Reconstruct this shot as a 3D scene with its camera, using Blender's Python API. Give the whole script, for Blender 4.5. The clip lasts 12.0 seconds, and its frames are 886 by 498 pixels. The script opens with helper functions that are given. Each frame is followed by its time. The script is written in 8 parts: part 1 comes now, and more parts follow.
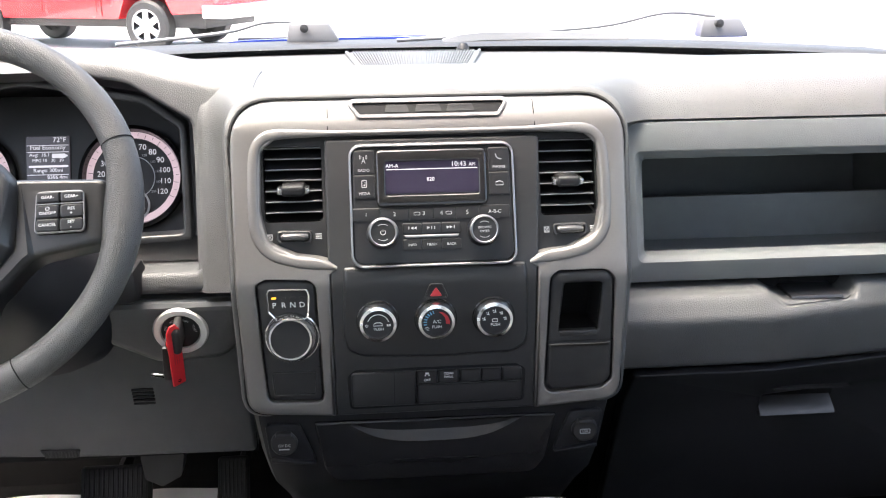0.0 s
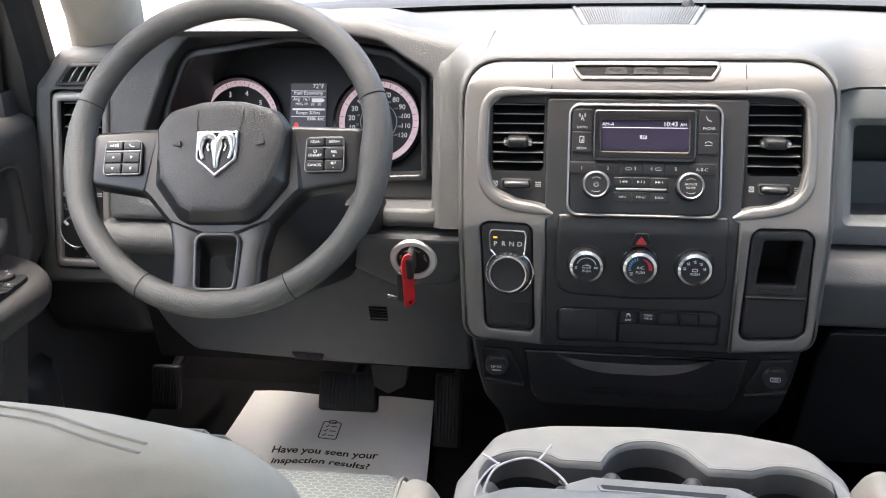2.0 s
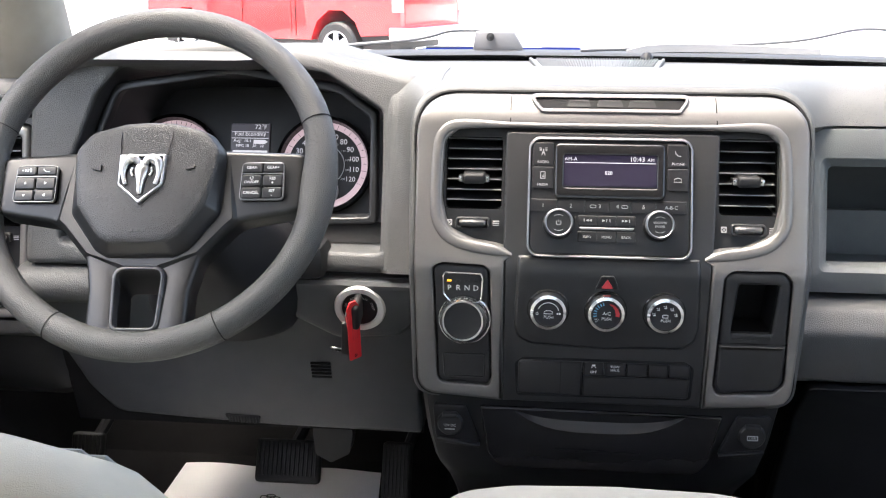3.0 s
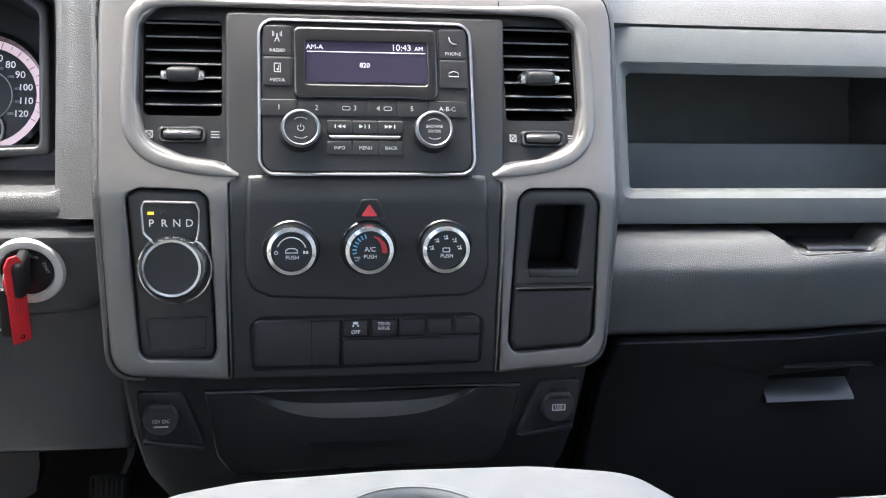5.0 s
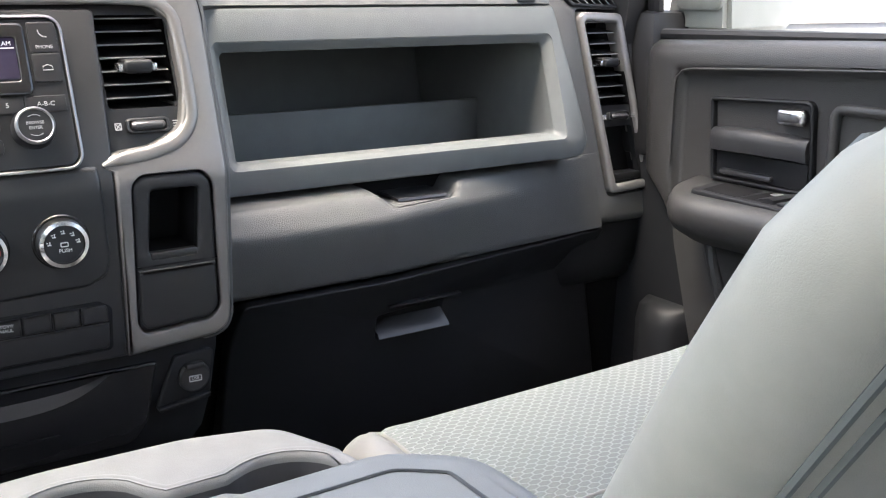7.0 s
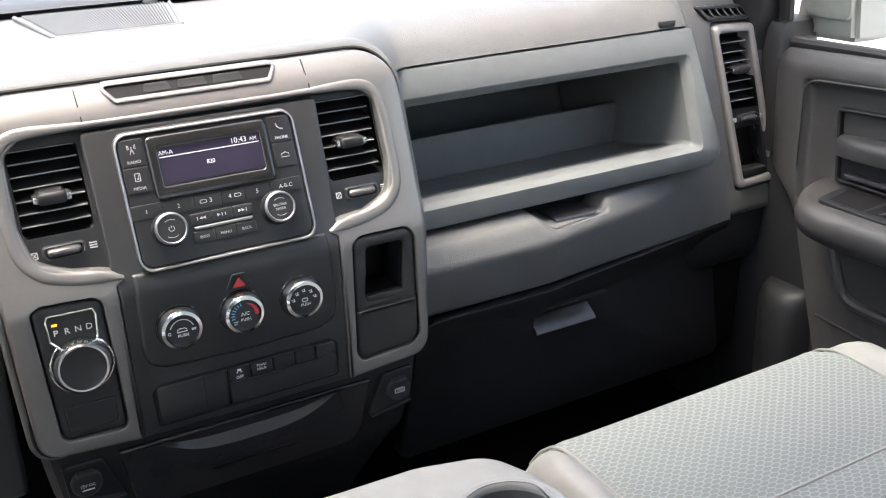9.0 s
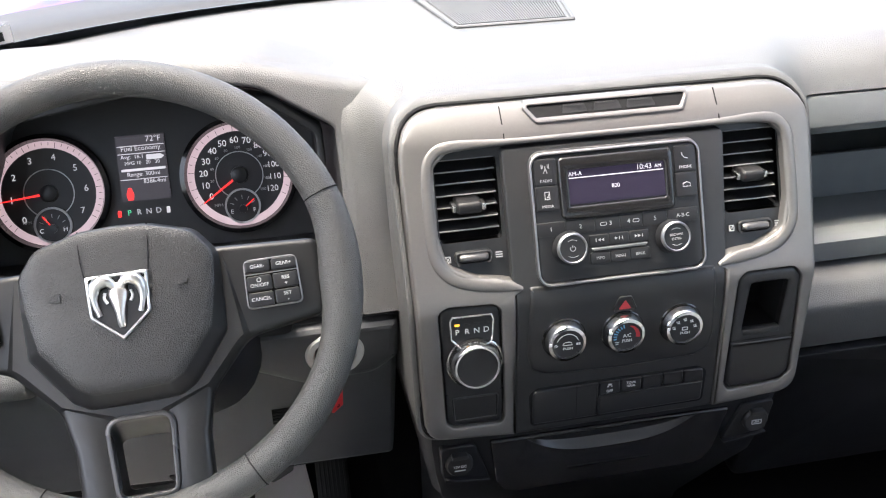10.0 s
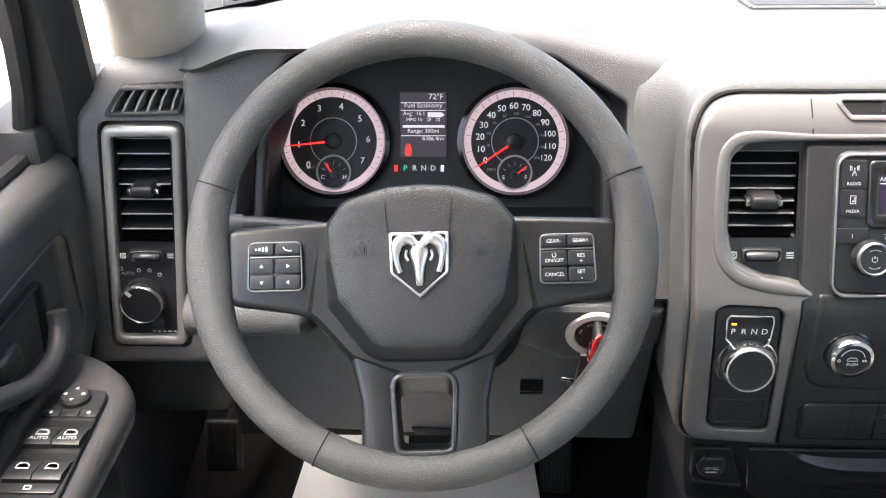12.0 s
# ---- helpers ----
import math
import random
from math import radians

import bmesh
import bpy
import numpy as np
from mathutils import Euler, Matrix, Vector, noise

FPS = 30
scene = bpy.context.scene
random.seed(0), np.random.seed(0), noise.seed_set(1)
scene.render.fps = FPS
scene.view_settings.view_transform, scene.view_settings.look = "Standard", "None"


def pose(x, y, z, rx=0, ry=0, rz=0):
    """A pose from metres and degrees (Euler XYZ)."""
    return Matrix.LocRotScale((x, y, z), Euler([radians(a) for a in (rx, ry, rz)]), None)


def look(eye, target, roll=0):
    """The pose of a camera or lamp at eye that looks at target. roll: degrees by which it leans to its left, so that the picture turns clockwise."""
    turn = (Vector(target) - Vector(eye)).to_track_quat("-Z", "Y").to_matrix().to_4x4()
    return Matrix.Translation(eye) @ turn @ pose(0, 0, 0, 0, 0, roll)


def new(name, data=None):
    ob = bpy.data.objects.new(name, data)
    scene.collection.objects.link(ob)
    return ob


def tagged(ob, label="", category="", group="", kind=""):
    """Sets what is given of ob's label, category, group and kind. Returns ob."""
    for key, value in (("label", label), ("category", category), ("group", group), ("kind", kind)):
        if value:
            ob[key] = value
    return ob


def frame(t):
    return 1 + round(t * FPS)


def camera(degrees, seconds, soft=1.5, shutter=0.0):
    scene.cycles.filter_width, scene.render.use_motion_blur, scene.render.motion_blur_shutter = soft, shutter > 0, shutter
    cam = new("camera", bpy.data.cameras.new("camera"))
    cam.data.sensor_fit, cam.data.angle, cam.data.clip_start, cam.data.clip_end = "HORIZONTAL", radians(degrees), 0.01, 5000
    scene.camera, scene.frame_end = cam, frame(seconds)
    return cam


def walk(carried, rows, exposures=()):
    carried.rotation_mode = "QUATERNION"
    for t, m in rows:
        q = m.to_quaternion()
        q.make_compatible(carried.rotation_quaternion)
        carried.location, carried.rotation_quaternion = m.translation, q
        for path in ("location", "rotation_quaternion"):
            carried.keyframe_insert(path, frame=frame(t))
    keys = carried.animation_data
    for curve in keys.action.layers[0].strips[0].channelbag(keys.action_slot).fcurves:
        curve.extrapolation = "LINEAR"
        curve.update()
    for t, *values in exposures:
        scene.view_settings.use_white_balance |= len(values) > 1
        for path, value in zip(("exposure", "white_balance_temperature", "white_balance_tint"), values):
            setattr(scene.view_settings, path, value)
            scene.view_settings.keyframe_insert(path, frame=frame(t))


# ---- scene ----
cam = camera(49.1, 12.0, soft=1.1)
# seconds, eye, target, roll
PATH = [
    (0, (-0.078, -0.008, 1.508), (0.087, 1.896, 0.918), -0.5),
    (0.5, (-0.08, -0.094, 1.573), (-0.101, 1.776, 0.864), -1.3),
    (1, (-0.083, -0.145, 1.587), (-0.246, 1.707, 0.85), -1.5),
    (1.5, (-0.076, -0.138, 1.569), (-0.318, 1.703, 0.826), -1.5),
    (2, (-0.075, -0.125, 1.558), (-0.35, 1.725, 0.851), -1.3),
    (2.5, (-0.082, -0.106, 1.538), (-0.335, 1.77, 0.89), -0.6),
    (3, (-0.086, -0.048, 1.476), (-0.265, 1.871, 0.939), 0.1),
    (3.2, (-0.082, -0.013, 1.445), (-0.211, 1.913, 0.922), 0.5),
    (4.8, (-0.059, 0.192, 1.31), (0.177, 2.124, 0.849), 1.3),
    (5, (-0.069, 0.196, 1.29), (0.252, 2.125, 0.868), 1.4),
    (5.5, (-0.079, 0.2, 1.288), (0.462, 2.078, 0.864), 1.9),
    (6, (-0.089, 0.184, 1.299), (0.671, 1.981, 0.857), 1.9),
    (6.5, (-0.094, 0.16, 1.308), (0.863, 1.854, 0.844), 1.6),
    (6.7, (-0.098, 0.154, 1.315), (0.925, 1.804, 0.836), 1.4),
    (8.3, (-0.173, 0.109, 1.413), (0.95, 1.648, 0.803), -1.3),
    (8.5, (-0.192, 0.104, 1.446), (0.881, 1.658, 0.791), -1.9),
    (9, (-0.239, 0.105, 1.539), (0.635, 1.74, 0.788), -2.3),
    (9.5, (-0.306, 0.137, 1.607), (0.305, 1.86, 0.797), -2.1),
    (10, (-0.349, 0.169, 1.643), (-0.006, 1.935, 0.771), -1.7),
    (10.5, (-0.393, 0.184, 1.653), (-0.233, 1.956, 0.74), -1.0),
    (11, (-0.423, 0.19, 1.65), (-0.373, 1.954, 0.709), -0.6),
    (11.5, (-0.432, 0.195, 1.646), (-0.448, 1.955, 0.696), -0.5),
    (12, (-0.425, 0.196, 1.646), (-0.492, 1.967, 0.719), -0.7),
]
EXPOSURES = [(0.0, 3.22, 6650, 10), (1.0, 3.06, 6650, 10), (1.6, 3.0, 6650, 10), (3.2, 3.08, 6650, 10), (4.8, 3.3, 6150, 9), (5.5, 3.4, 6150, 9), (6.6, 3.3, 6640, 10), (8.4, 3.1, 6660, 10), (10.5, 3.12, 6650, 10), (12.0, 3.22, 6650, 10)]
walk(cam, [(t, look(eye, target, roll)) for t, eye, target, roll in PATH], EXPOSURES)

# ---- light: bright hazy day, the sky comes in through the glass all round ----
world = bpy.data.worlds.new("sky")
scene.world = world
world.use_nodes = True
wn = world.node_tree
sky = wn.nodes.new("ShaderNodeTexSky")
sky.sky_type = "NISHITA"
sky.sun_disc = False
sky.sun_elevation = radians(75)
sky.sun_rotation = radians(257)
sky.air_density, sky.dust_density, sky.ozone_density = 1.0, 7.0, 0.5
SKY_STRENGTH = 0.15
wn.nodes["Background"].inputs["Strength"].default_value = SKY_STRENGTH
wn.links.new(sky.outputs["Color"], wn.nodes["Background"].inputs["Color"])
sun_data = bpy.data.lights.new("sun", "SUN")
sun_data.energy, sun_data.angle, sun_data.color = 1.0, radians(40), (1.0, 0.98, 0.95)
sun = new("sun", sun_data)
sun.matrix_world = look((-5.2, -1.2, 20.0), (0, 0, 0))

# ---- materials ----
def material(name, color, rough=0.5, metal=0.0, var=0.15, scale=40.0, bump=0.0, bump_scale=300.0, bump_kind="noise",
             emit=None, emit_strength=0.0, coat=0.0, spec=0.5, stain=0.1):
    m = bpy.data.materials.new(name)
    m.use_nodes = True
    t = m.node_tree
    n, l = t.nodes, t.links
    b = n["Principled BSDF"]
    b.inputs["Roughness"].default_value = rough
    b.inputs["Metallic"].default_value = metal
    b.inputs["Specular IOR Level"].default_value = spec
    b.inputs["Coat Weight"].default_value = coat
    co = n.new("ShaderNodeTexCoord")
    fine = n.new("ShaderNodeTexNoise")
    fine.inputs["Scale"].default_value = scale
    fine.inputs["Detail"].default_value = 5
    l.new(co.outputs["Object"], fine.inputs["Vector"])
    broad = n.new("ShaderNodeTexNoise")
    broad.inputs["Scale"].default_value = 5.0
    broad.inputs["Detail"].default_value = 3
    l.new(co.outputs["Object"], broad.inputs["Vector"])
    mix1 = n.new("ShaderNodeMix")
    mix1.data_type = "RGBA"
    lo = tuple(c * (1 - var) for c in color[:3]) + (1,)
    hi = tuple(min(1, c * (1 + var)) for c in color[:3]) + (1,)
    mix1.inputs["A"].default_value, mix1.inputs["B"].default_value = lo, hi
    l.new(fine.outputs["Fac"], mix1.inputs["Factor"])
    mix2 = n.new("ShaderNodeMix")
    mix2.data_type, mix2.blend_type = "RGBA", "MULTIPLY"
    mix2.inputs["Factor"].default_value = stain
    l.new(mix1.outputs["Result"], mix2.inputs["A"])
    l.new(broad.outputs["Color"], mix2.inputs["B"])
    l.new(mix2.outputs["Result"], b.inputs["Base Color"])
    ramp = n.new("ShaderNodeMapRange")
    ramp.inputs["To Min"].default_value = max(0.02, rough - 0.06)
    ramp.inputs["To Max"].default_value = min(1, rough + 0.06)
    l.new(broad.outputs["Fac"], ramp.inputs["Value"])
    l.new(ramp.outputs["Result"], b.inputs["Roughness"])
    if bump:
        bp = n.new("ShaderNodeBump")
        bp.inputs["Strength"].default_value = bump
        bp.inputs["Distance"].default_value = 0.0006
        if bump_kind == "leather":
            v = n.new("ShaderNodeTexVoronoi")
            v.feature = "DISTANCE_TO_EDGE"
            v.inputs["Scale"].default_value = bump_scale
            warp = n.new("ShaderNodeTexNoise")
            warp.inputs["Scale"].default_value = bump_scale * 0.5
            add = n.new("ShaderNodeMix")
            add.data_type = "RGBA"
            add.inputs["Factor"].default_value = 0.003
            l.new(co.outputs["Object"], add.inputs["A"])
            l.new(co.outputs["Object"], warp.inputs["Vector"])
            l.new(warp.outputs["Color"], add.inputs["B"])
            l.new(add.outputs["Result"], v.inputs["Vector"])
            crown = n.new("ShaderNodeMapRange")
            crown.interpolation_type = "SMOOTHSTEP"
            crown.inputs["From Max"].default_value = 0.32
            l.new(v.outputs["Distance"], crown.inputs["Value"])
            l.new(crown.outputs["Result"], bp.inputs["Height"])
            bp.inputs["Distance"].default_value = 0.0004
        else:
            nb = n.new("ShaderNodeTexNoise")
            nb.inputs["Scale"].default_value = bump_scale
            nb.inputs["Detail"].default_value = 3
            l.new(co.outputs["Object"], nb.inputs["Vector"])
            l.new(nb.outputs["Fac"], bp.inputs["Height"])
        l.new(bp.outputs["Normal"], b.inputs["Normal"])
    if emit:
        b.inputs["Emission Color"].default_value = (*emit, 1)
        b.inputs["Emission Strength"].default_value = emit_strength
    return m


def hex_cloth(name, base, line, cell=0.0050):
    """Seat fabric: a net of flat hexagons in raised pale thread over a darker knit."""
    m = material(name, base, rough=0.9, var=0.15, scale=900, spec=0.2)
    t = m.node_tree
    n, l = t.nodes, t.links
    b = n["Principled BSDF"]
    co = n.new("ShaderNodeTexCoord")
    sep = n.new("ShaderNodeSeparateXYZ")
    l.new(co.outputs["Object"], sep.inputs["Vector"])

    def mth(op, a, c=None, d=None):
        k = n.new("ShaderNodeMath")
        k.operation = op
        for i, v in enumerate((a, c, d)):
            if v is None:
                continue
            if hasattr(v, "is_linked"):
                l.new(v, k.inputs[i])
            else:
                k.inputs[i].default_value = v
        return k.outputs[0]
    yz = mth("ADD", sep.outputs["Y"], mth("MULTIPLY", sep.outputs["Z"], 0.9))
    u = mth("DIVIDE", sep.outputs["X"], cell * 1.9)
    v = mth("DIVIDE", yz, cell)
    r3 = 1.7320508

    def cellfield(du, dv):
        a = mth("SUBTRACT", mth("FLOORED_MODULO", mth("ADD", u, du), 1.0), 0.5)
        c = mth("SUBTRACT", mth("FLOORED_MODULO", mth("ADD", v, dv), r3), r3 / 2)
        a, c = mth("ABSOLUTE", a), mth("ABSOLUTE", c)
        return mth("MAXIMUM", a, mth("ADD", mth("MULTIPLY", a, 0.5), mth("MULTIPLY", c, r3 / 2)))
    d = mth("MINIMUM", cellfield(0, 0), cellfield(0.5, r3 / 2))
    rp = n.new("ShaderNodeMapRange")
    rp.inputs["From Min"].default_value, rp.inputs["From Max"].default_value = 0.40, 0.47
    l.new(d, rp.inputs["Value"])
    mx = n.new("ShaderNodeMix")
    mx.data_type = "RGBA"
    src = b.inputs["Base Color"].links[0].from_socket
    l.new(src, mx.inputs["A"])
    mx.inputs["B"].default_value = (*line, 1)
    l.new(rp.outputs["Result"], mx.inputs["Factor"])
    l.new(mx.outputs["Result"], b.inputs["Base Color"])
    bp = n.new("ShaderNodeBump")
    bp.inputs["Strength"].default_value, bp.inputs["Distance"].default_value = 0.6, 0.0012
    l.new(rp.outputs["Result"], bp.inputs["Height"])
    l.new(bp.outputs["Normal"], b.inputs["Normal"])
    return m


M_DASH = material("soft_dash_vinyl", (0.082, 0.084, 0.085), 0.47, bump=0.6, bump_scale=480, bump_kind="leather", spec=0.4)
M_PANEL = material("grey_dash_panel", (0.112, 0.120, 0.121), 0.45, bump=0.22, bump_scale=560, bump_kind="leather", spec=0.4)
M_LOWER = material("black_lower_plastic", (0.0138, 0.0145, 0.0165), 0.5, bump=0.25, bump_scale=800, spec=0.3)
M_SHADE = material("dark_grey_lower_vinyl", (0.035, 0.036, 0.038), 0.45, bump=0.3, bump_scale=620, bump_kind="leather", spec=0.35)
# near-black that paints the shade of hollows; joints and bulkhead share it
M_DARK = material("black_shade_and_joints", (0.006, 0.006, 0.007), 0.7, spec=0.2)
M_SATIN = material("charcoal_satin", (0.0182, 0.0190, 0.0208), 0.36, bump=0.08, bump_scale=1200, spec=0.4)
M_CHAR = material("charcoal_metal_paint", (0.0255, 0.0263, 0.0278), 0.38, metal=0.05, bump=0.06, bump_scale=1200, spec=0.4)
M_RADIO = material("radio_black", (0.0150, 0.0154, 0.0172), 0.36, bump=0.05, bump_scale=1500, spec=0.4)
M_GLOSS = material("gloss_black", (0.012, 0.012, 0.013), 0.12, var=0.05)
M_SILVER = material("satin_silver_paint", (0.166, 0.161, 0.157), 0.40, metal=0.5, var=0.05, scale=400, bump=0.05, bump_scale=1500)
M_SIDE = material("silver_frame_paint", (0.27, 0.265, 0.26), 0.36, metal=0.4, var=0.05, scale=400)
M_CHROME = material("chrome", (0.82, 0.82, 0.83), 0.16, metal=1.0, var=0.02)
M_BRUSH = material("brushed_chrome", (0.62, 0.62, 0.63), 0.25, metal=1.0, var=0.04)
M_WHEEL = material("grained_wheel_rim", (0.064, 0.064, 0.062), 0.42, spec=0.5, bump=0.70, bump_scale=560, bump_kind="leather")
M_HUB = material("airbag_cover", (0.021, 0.0213, 0.0217), 0.38, spec=0.55, bump=0.52, bump_scale=560, bump_kind="leather")
M_SPOKE = material("spoke_plastic", (0.0115, 0.012, 0.013), 0.34, spec=0.5, bump=0.08, bump_scale=1200)
M_CLOTH = hex_cloth("hex_seat_cloth", (0.216, 0.229, 0.214), (0.318, 0.331, 0.310), 0.0062)
# one vinyl twice: backrests paler as if lit, cushion sides darker as if shaded
M_VINYL = material("grey_seat_vinyl_lit", (0.46, 0.437, 0.368), 0.5, bump=0.15, bump_scale=900, bump_kind="leather", spec=0.35)
M_BOLSTER = material("grey_seat_vinyl_shaded", (0.300, 0.292, 0.266), 0.5, bump=0.15, bump_scale=900, bump_kind="leather", spec=0.35)
M_CONSOLE = material("grey_console_vinyl", (0.262, 0.262, 0.252), 0.5, bump=0.2, bump_scale=700, bump_kind="leather", spec=0.35)
M_CARPET = material("black_carpet", (0.0075, 0.0075, 0.008), 0.95, bump=1.0, bump_scale=900, spec=0.1)
M_PAPER = material("white_paper", (0.82, 0.82, 0.82), 0.7, var=0.02, spec=0.2)
M_INK = material("black_ink", (0.02, 0.02, 0.02), 0.7)
M_LINER = material("pale_headliner", (0.50, 0.475, 0.43), 0.85, bump=0.3, bump_scale=900, spec=0.2)
M_PILLAR = material("beige_pillar_trim", (0.31, 0.29, 0.25), 0.8, bump=0.3, bump_scale=900, spec=0.2)
M_MOUNT = material("grey_mirror_mount", (0.20, 0.21, 0.195), 0.5, bump=0.1, bump_scale=800)
M_RUBBER = material("black_rubber", (0.013, 0.013, 0.014), 0.55, bump=0.2, bump_scale=600)
M_RED = material("red_tag_plastic", (0.70, 0.03, 0.04), 0.4, var=0.05)
M_REDPAINT = material("red_car_paint", (0.55, 0.012, 0.018), 0.25, coat=0.8, var=0.05)
M_BLUE = material("blue_car_paint", (0.015, 0.045, 0.36), 0.30, coat=0.25, metal=0.3, var=0.05)
M_MARK = material("white_marking", (0.75, 0.75, 0.75), 0.6, emit=(0.9, 0.9, 0.92), emit_strength=0.0)
M_DIM = material("dim_marking", (0.46, 0.46, 0.47), 0.6)
M_GREYMARK = material("grey_marking", (0.45, 0.45, 0.46), 0.6)
M_ASPHALT = material("pale_concrete", (0.56, 0.555, 0.55), 0.9, var=0.2, scale=6, bump=0.5, bump_scale=60)
M_WALL = material("pale_building_wall", (0.62, 0.60, 0.57), 0.85)

M_DISPLAY = material("violet_display", (0.02, 0.018, 0.03), 0.15, emit=(0.20, 0.15, 0.33), emit_strength=0.012, var=0.03, spec=0.25)
M_LIT = material("lit_lettering", (0.5, 0.5, 0.53), 0.5, emit=(0.95, 0.93, 1.0), emit_strength=0.075)
M_AMBER = material("amber_lamp", (0.8, 0.35, 0.02), 0.4, emit=(1.0, 0.42, 0.03), emit_strength=0.25)
M_REDLIT = material("red_lamp", (0.7, 0.02, 0.02), 0.4, emit=(1.0, 0.03, 0.03), emit_strength=0.16)
M_REDMARK = material("red_marking", (0.45, 0.03, 0.04), 0.45)
M_BLUEMARK = material("blue_marking", (0.12, 0.35, 0.55), 0.5)
M_DRAWER = material("drawer_gloss_black", (0.017, 0.017, 0.018), 0.24, var=0.05)
# pale grey for the light painted along the vent slats' front edges
M_SLAT_LIT = material("vent_slat_lit_edge", (0.22, 0.22, 0.225), 0.28)
M_EMBLEM = material("emblem_chrome", (0.74, 0.74, 0.745), 0.30, metal=1.0, var=0.03)
M_THIN = material("dull_bright_edge", (0.27, 0.27, 0.275), 0.36, metal=0.9, var=0.04)
M_SCOOP = material("scoop_black", (0.024, 0.024, 0.025), 0.38, var=0.05)
M_LAMPR = material("pale_red_lens", (0.75, 0.30, 0.28), 0.2, coat=0.6)
M_DOOR = material("grained_door_trim", (0.043, 0.0425, 0.042), 0.40, bump=0.4, bump_scale=520, bump_kind="leather")
M_MIRROR = material("mirror_glass", (0.9, 0.9, 0.9), 0.02, metal=1.0, var=0.0)
M_COLUMN = material("column_panel_grey", (0.068, 0.072, 0.076), 0.41, bump=0.3, bump_scale=620, bump_kind="leather", spec=0.4)
M_CHIN = material("smooth_hub_plastic", (0.014, 0.0145, 0.016), 0.3, bump=0.05, bump_scale=900)
M_WIPER = material("weathered_wiper", (0.17, 0.17, 0.175), 0.5)
M_TRIM = material("spoke_trim_grey", (0.060, 0.060, 0.063), 0.28, metal=0.2)
M_DIAL = material("dial_black", (0.018, 0.017, 0.019), 0.5)
M_BAND = material("lit_pink_band", (0.55, 0.45, 0.48), 0.5, emit=(0.95, 0.70, 0.78), emit_strength=0.06)
M_TRIP = material("trip_display_grey", (0.02, 0.02, 0.024), 0.3, emit=(0.25, 0.22, 0.28), emit_strength=0.02)
M_GREENLIT = material("green_lamp", (0.05, 0.5, 0.25), 0.4, emit=(0.1, 0.9, 0.45), emit_strength=0.1)
M_LOCK = material("pale_lock_ring", (0.72, 0.72, 0.70), 0.35, metal=0.1)
M_FACE = material("dark_gauge_face", (0.030, 0.030, 0.032), 0.5, spec=0.4)
# console grey darkened for the shade in the trough; also colours the rubber grips
M_WELL = material("shaded_wall_and_grip_grey", (0.075, 0.075, 0.076), 0.42, bump=0.15, bump_scale=900, spec=0.5)


def glass_mat(name, tint=(1, 1, 1), alpha=0.06):
    m = bpy.data.materials.new(name)
    m.use_nodes = True
    n, l = m.node_tree.nodes, m.node_tree.links
    n.remove(n["Principled BSDF"])
    tr = n.new("ShaderNodeBsdfTransparent")
    tr.inputs["Color"].default_value = (*tint, 1)
    gl = n.new("ShaderNodeBsdfGlossy")
    gl.inputs["Roughness"].default_value = 0.02
    mx = n.new("ShaderNodeMixShader")
    mx.inputs["Fac"].default_value = alpha
    l.new(tr.outputs["BSDF"], mx.inputs[1])
    l.new(gl.outputs["BSDF"], mx.inputs[2])
    l.new(mx.outputs["Shader"], n["Material Output"].inputs["Surface"])
    return m


M_GLASS = glass_mat("window_glass", (0.94, 0.96, 0.95), 0.04)
# tint of the unseen rear panes, set to dim light from behind
M_TINT = glass_mat("tinted_rear_glass", (0.55, 0.56, 0.56), 0.05)


# ---- mesh helpers ----
def finish(bm, sharp=35):
    bmesh.ops.recalc_face_normals(bm, faces=bm.faces)
    lim = radians(sharp)
    for f in bm.faces:
        f.smooth = True
    for e in bm.edges:
        if len(e.link_faces) == 2 and e.calc_face_angle(0.0) > lim:
            e.smooth = False


def part(name, bm, mat, parent=None, label="", sharp=35):
    finish(bm, sharp)
    me = bpy.data.meshes.new(name)
    bm.to_mesh(me)
    bm.free()
    me.materials.append(mat)
    ob = new(name, me)
    if parent is not None:
        ob.parent = parent
        ob.matrix_parent_inverse = parent.matrix_world.inverted()
    if label:
        tagged(ob, label)
    return ob


def thing(name, at, label, category, group="", kind=""):
    e = new(name)
    e.empty_display_size = 0.05
    e.location = at
    e.matrix_world = Matrix.Translation(at)
    return tagged(e, label, category, group, kind)


def rrect(x0, z0, x1, z1, r=0.004, n=5):
    """Rounded rectangle outline, anticlockwise."""
    r = min(r, abs(x1 - x0) / 2 - 1e-5, abs(z1 - z0) / 2 - 1e-5)
    out = []
    for cx, cz, a0 in ((x1 - r, z1 - r, 0), (x0 + r, z1 - r, 90), (x0 + r, z0 + r, 180), (x1 - r, z0 + r, 270)):
        for i in range(n + 1):
            a = radians(a0 + 90 * i / n)
            out.append((cx + r * math.cos(a), cz + r * math.sin(a)))
    return out


def area2(p):
    return sum(p[i - 1][0] * p[i][1] - p[i][0] * p[i - 1][1] for i in range(len(p)))


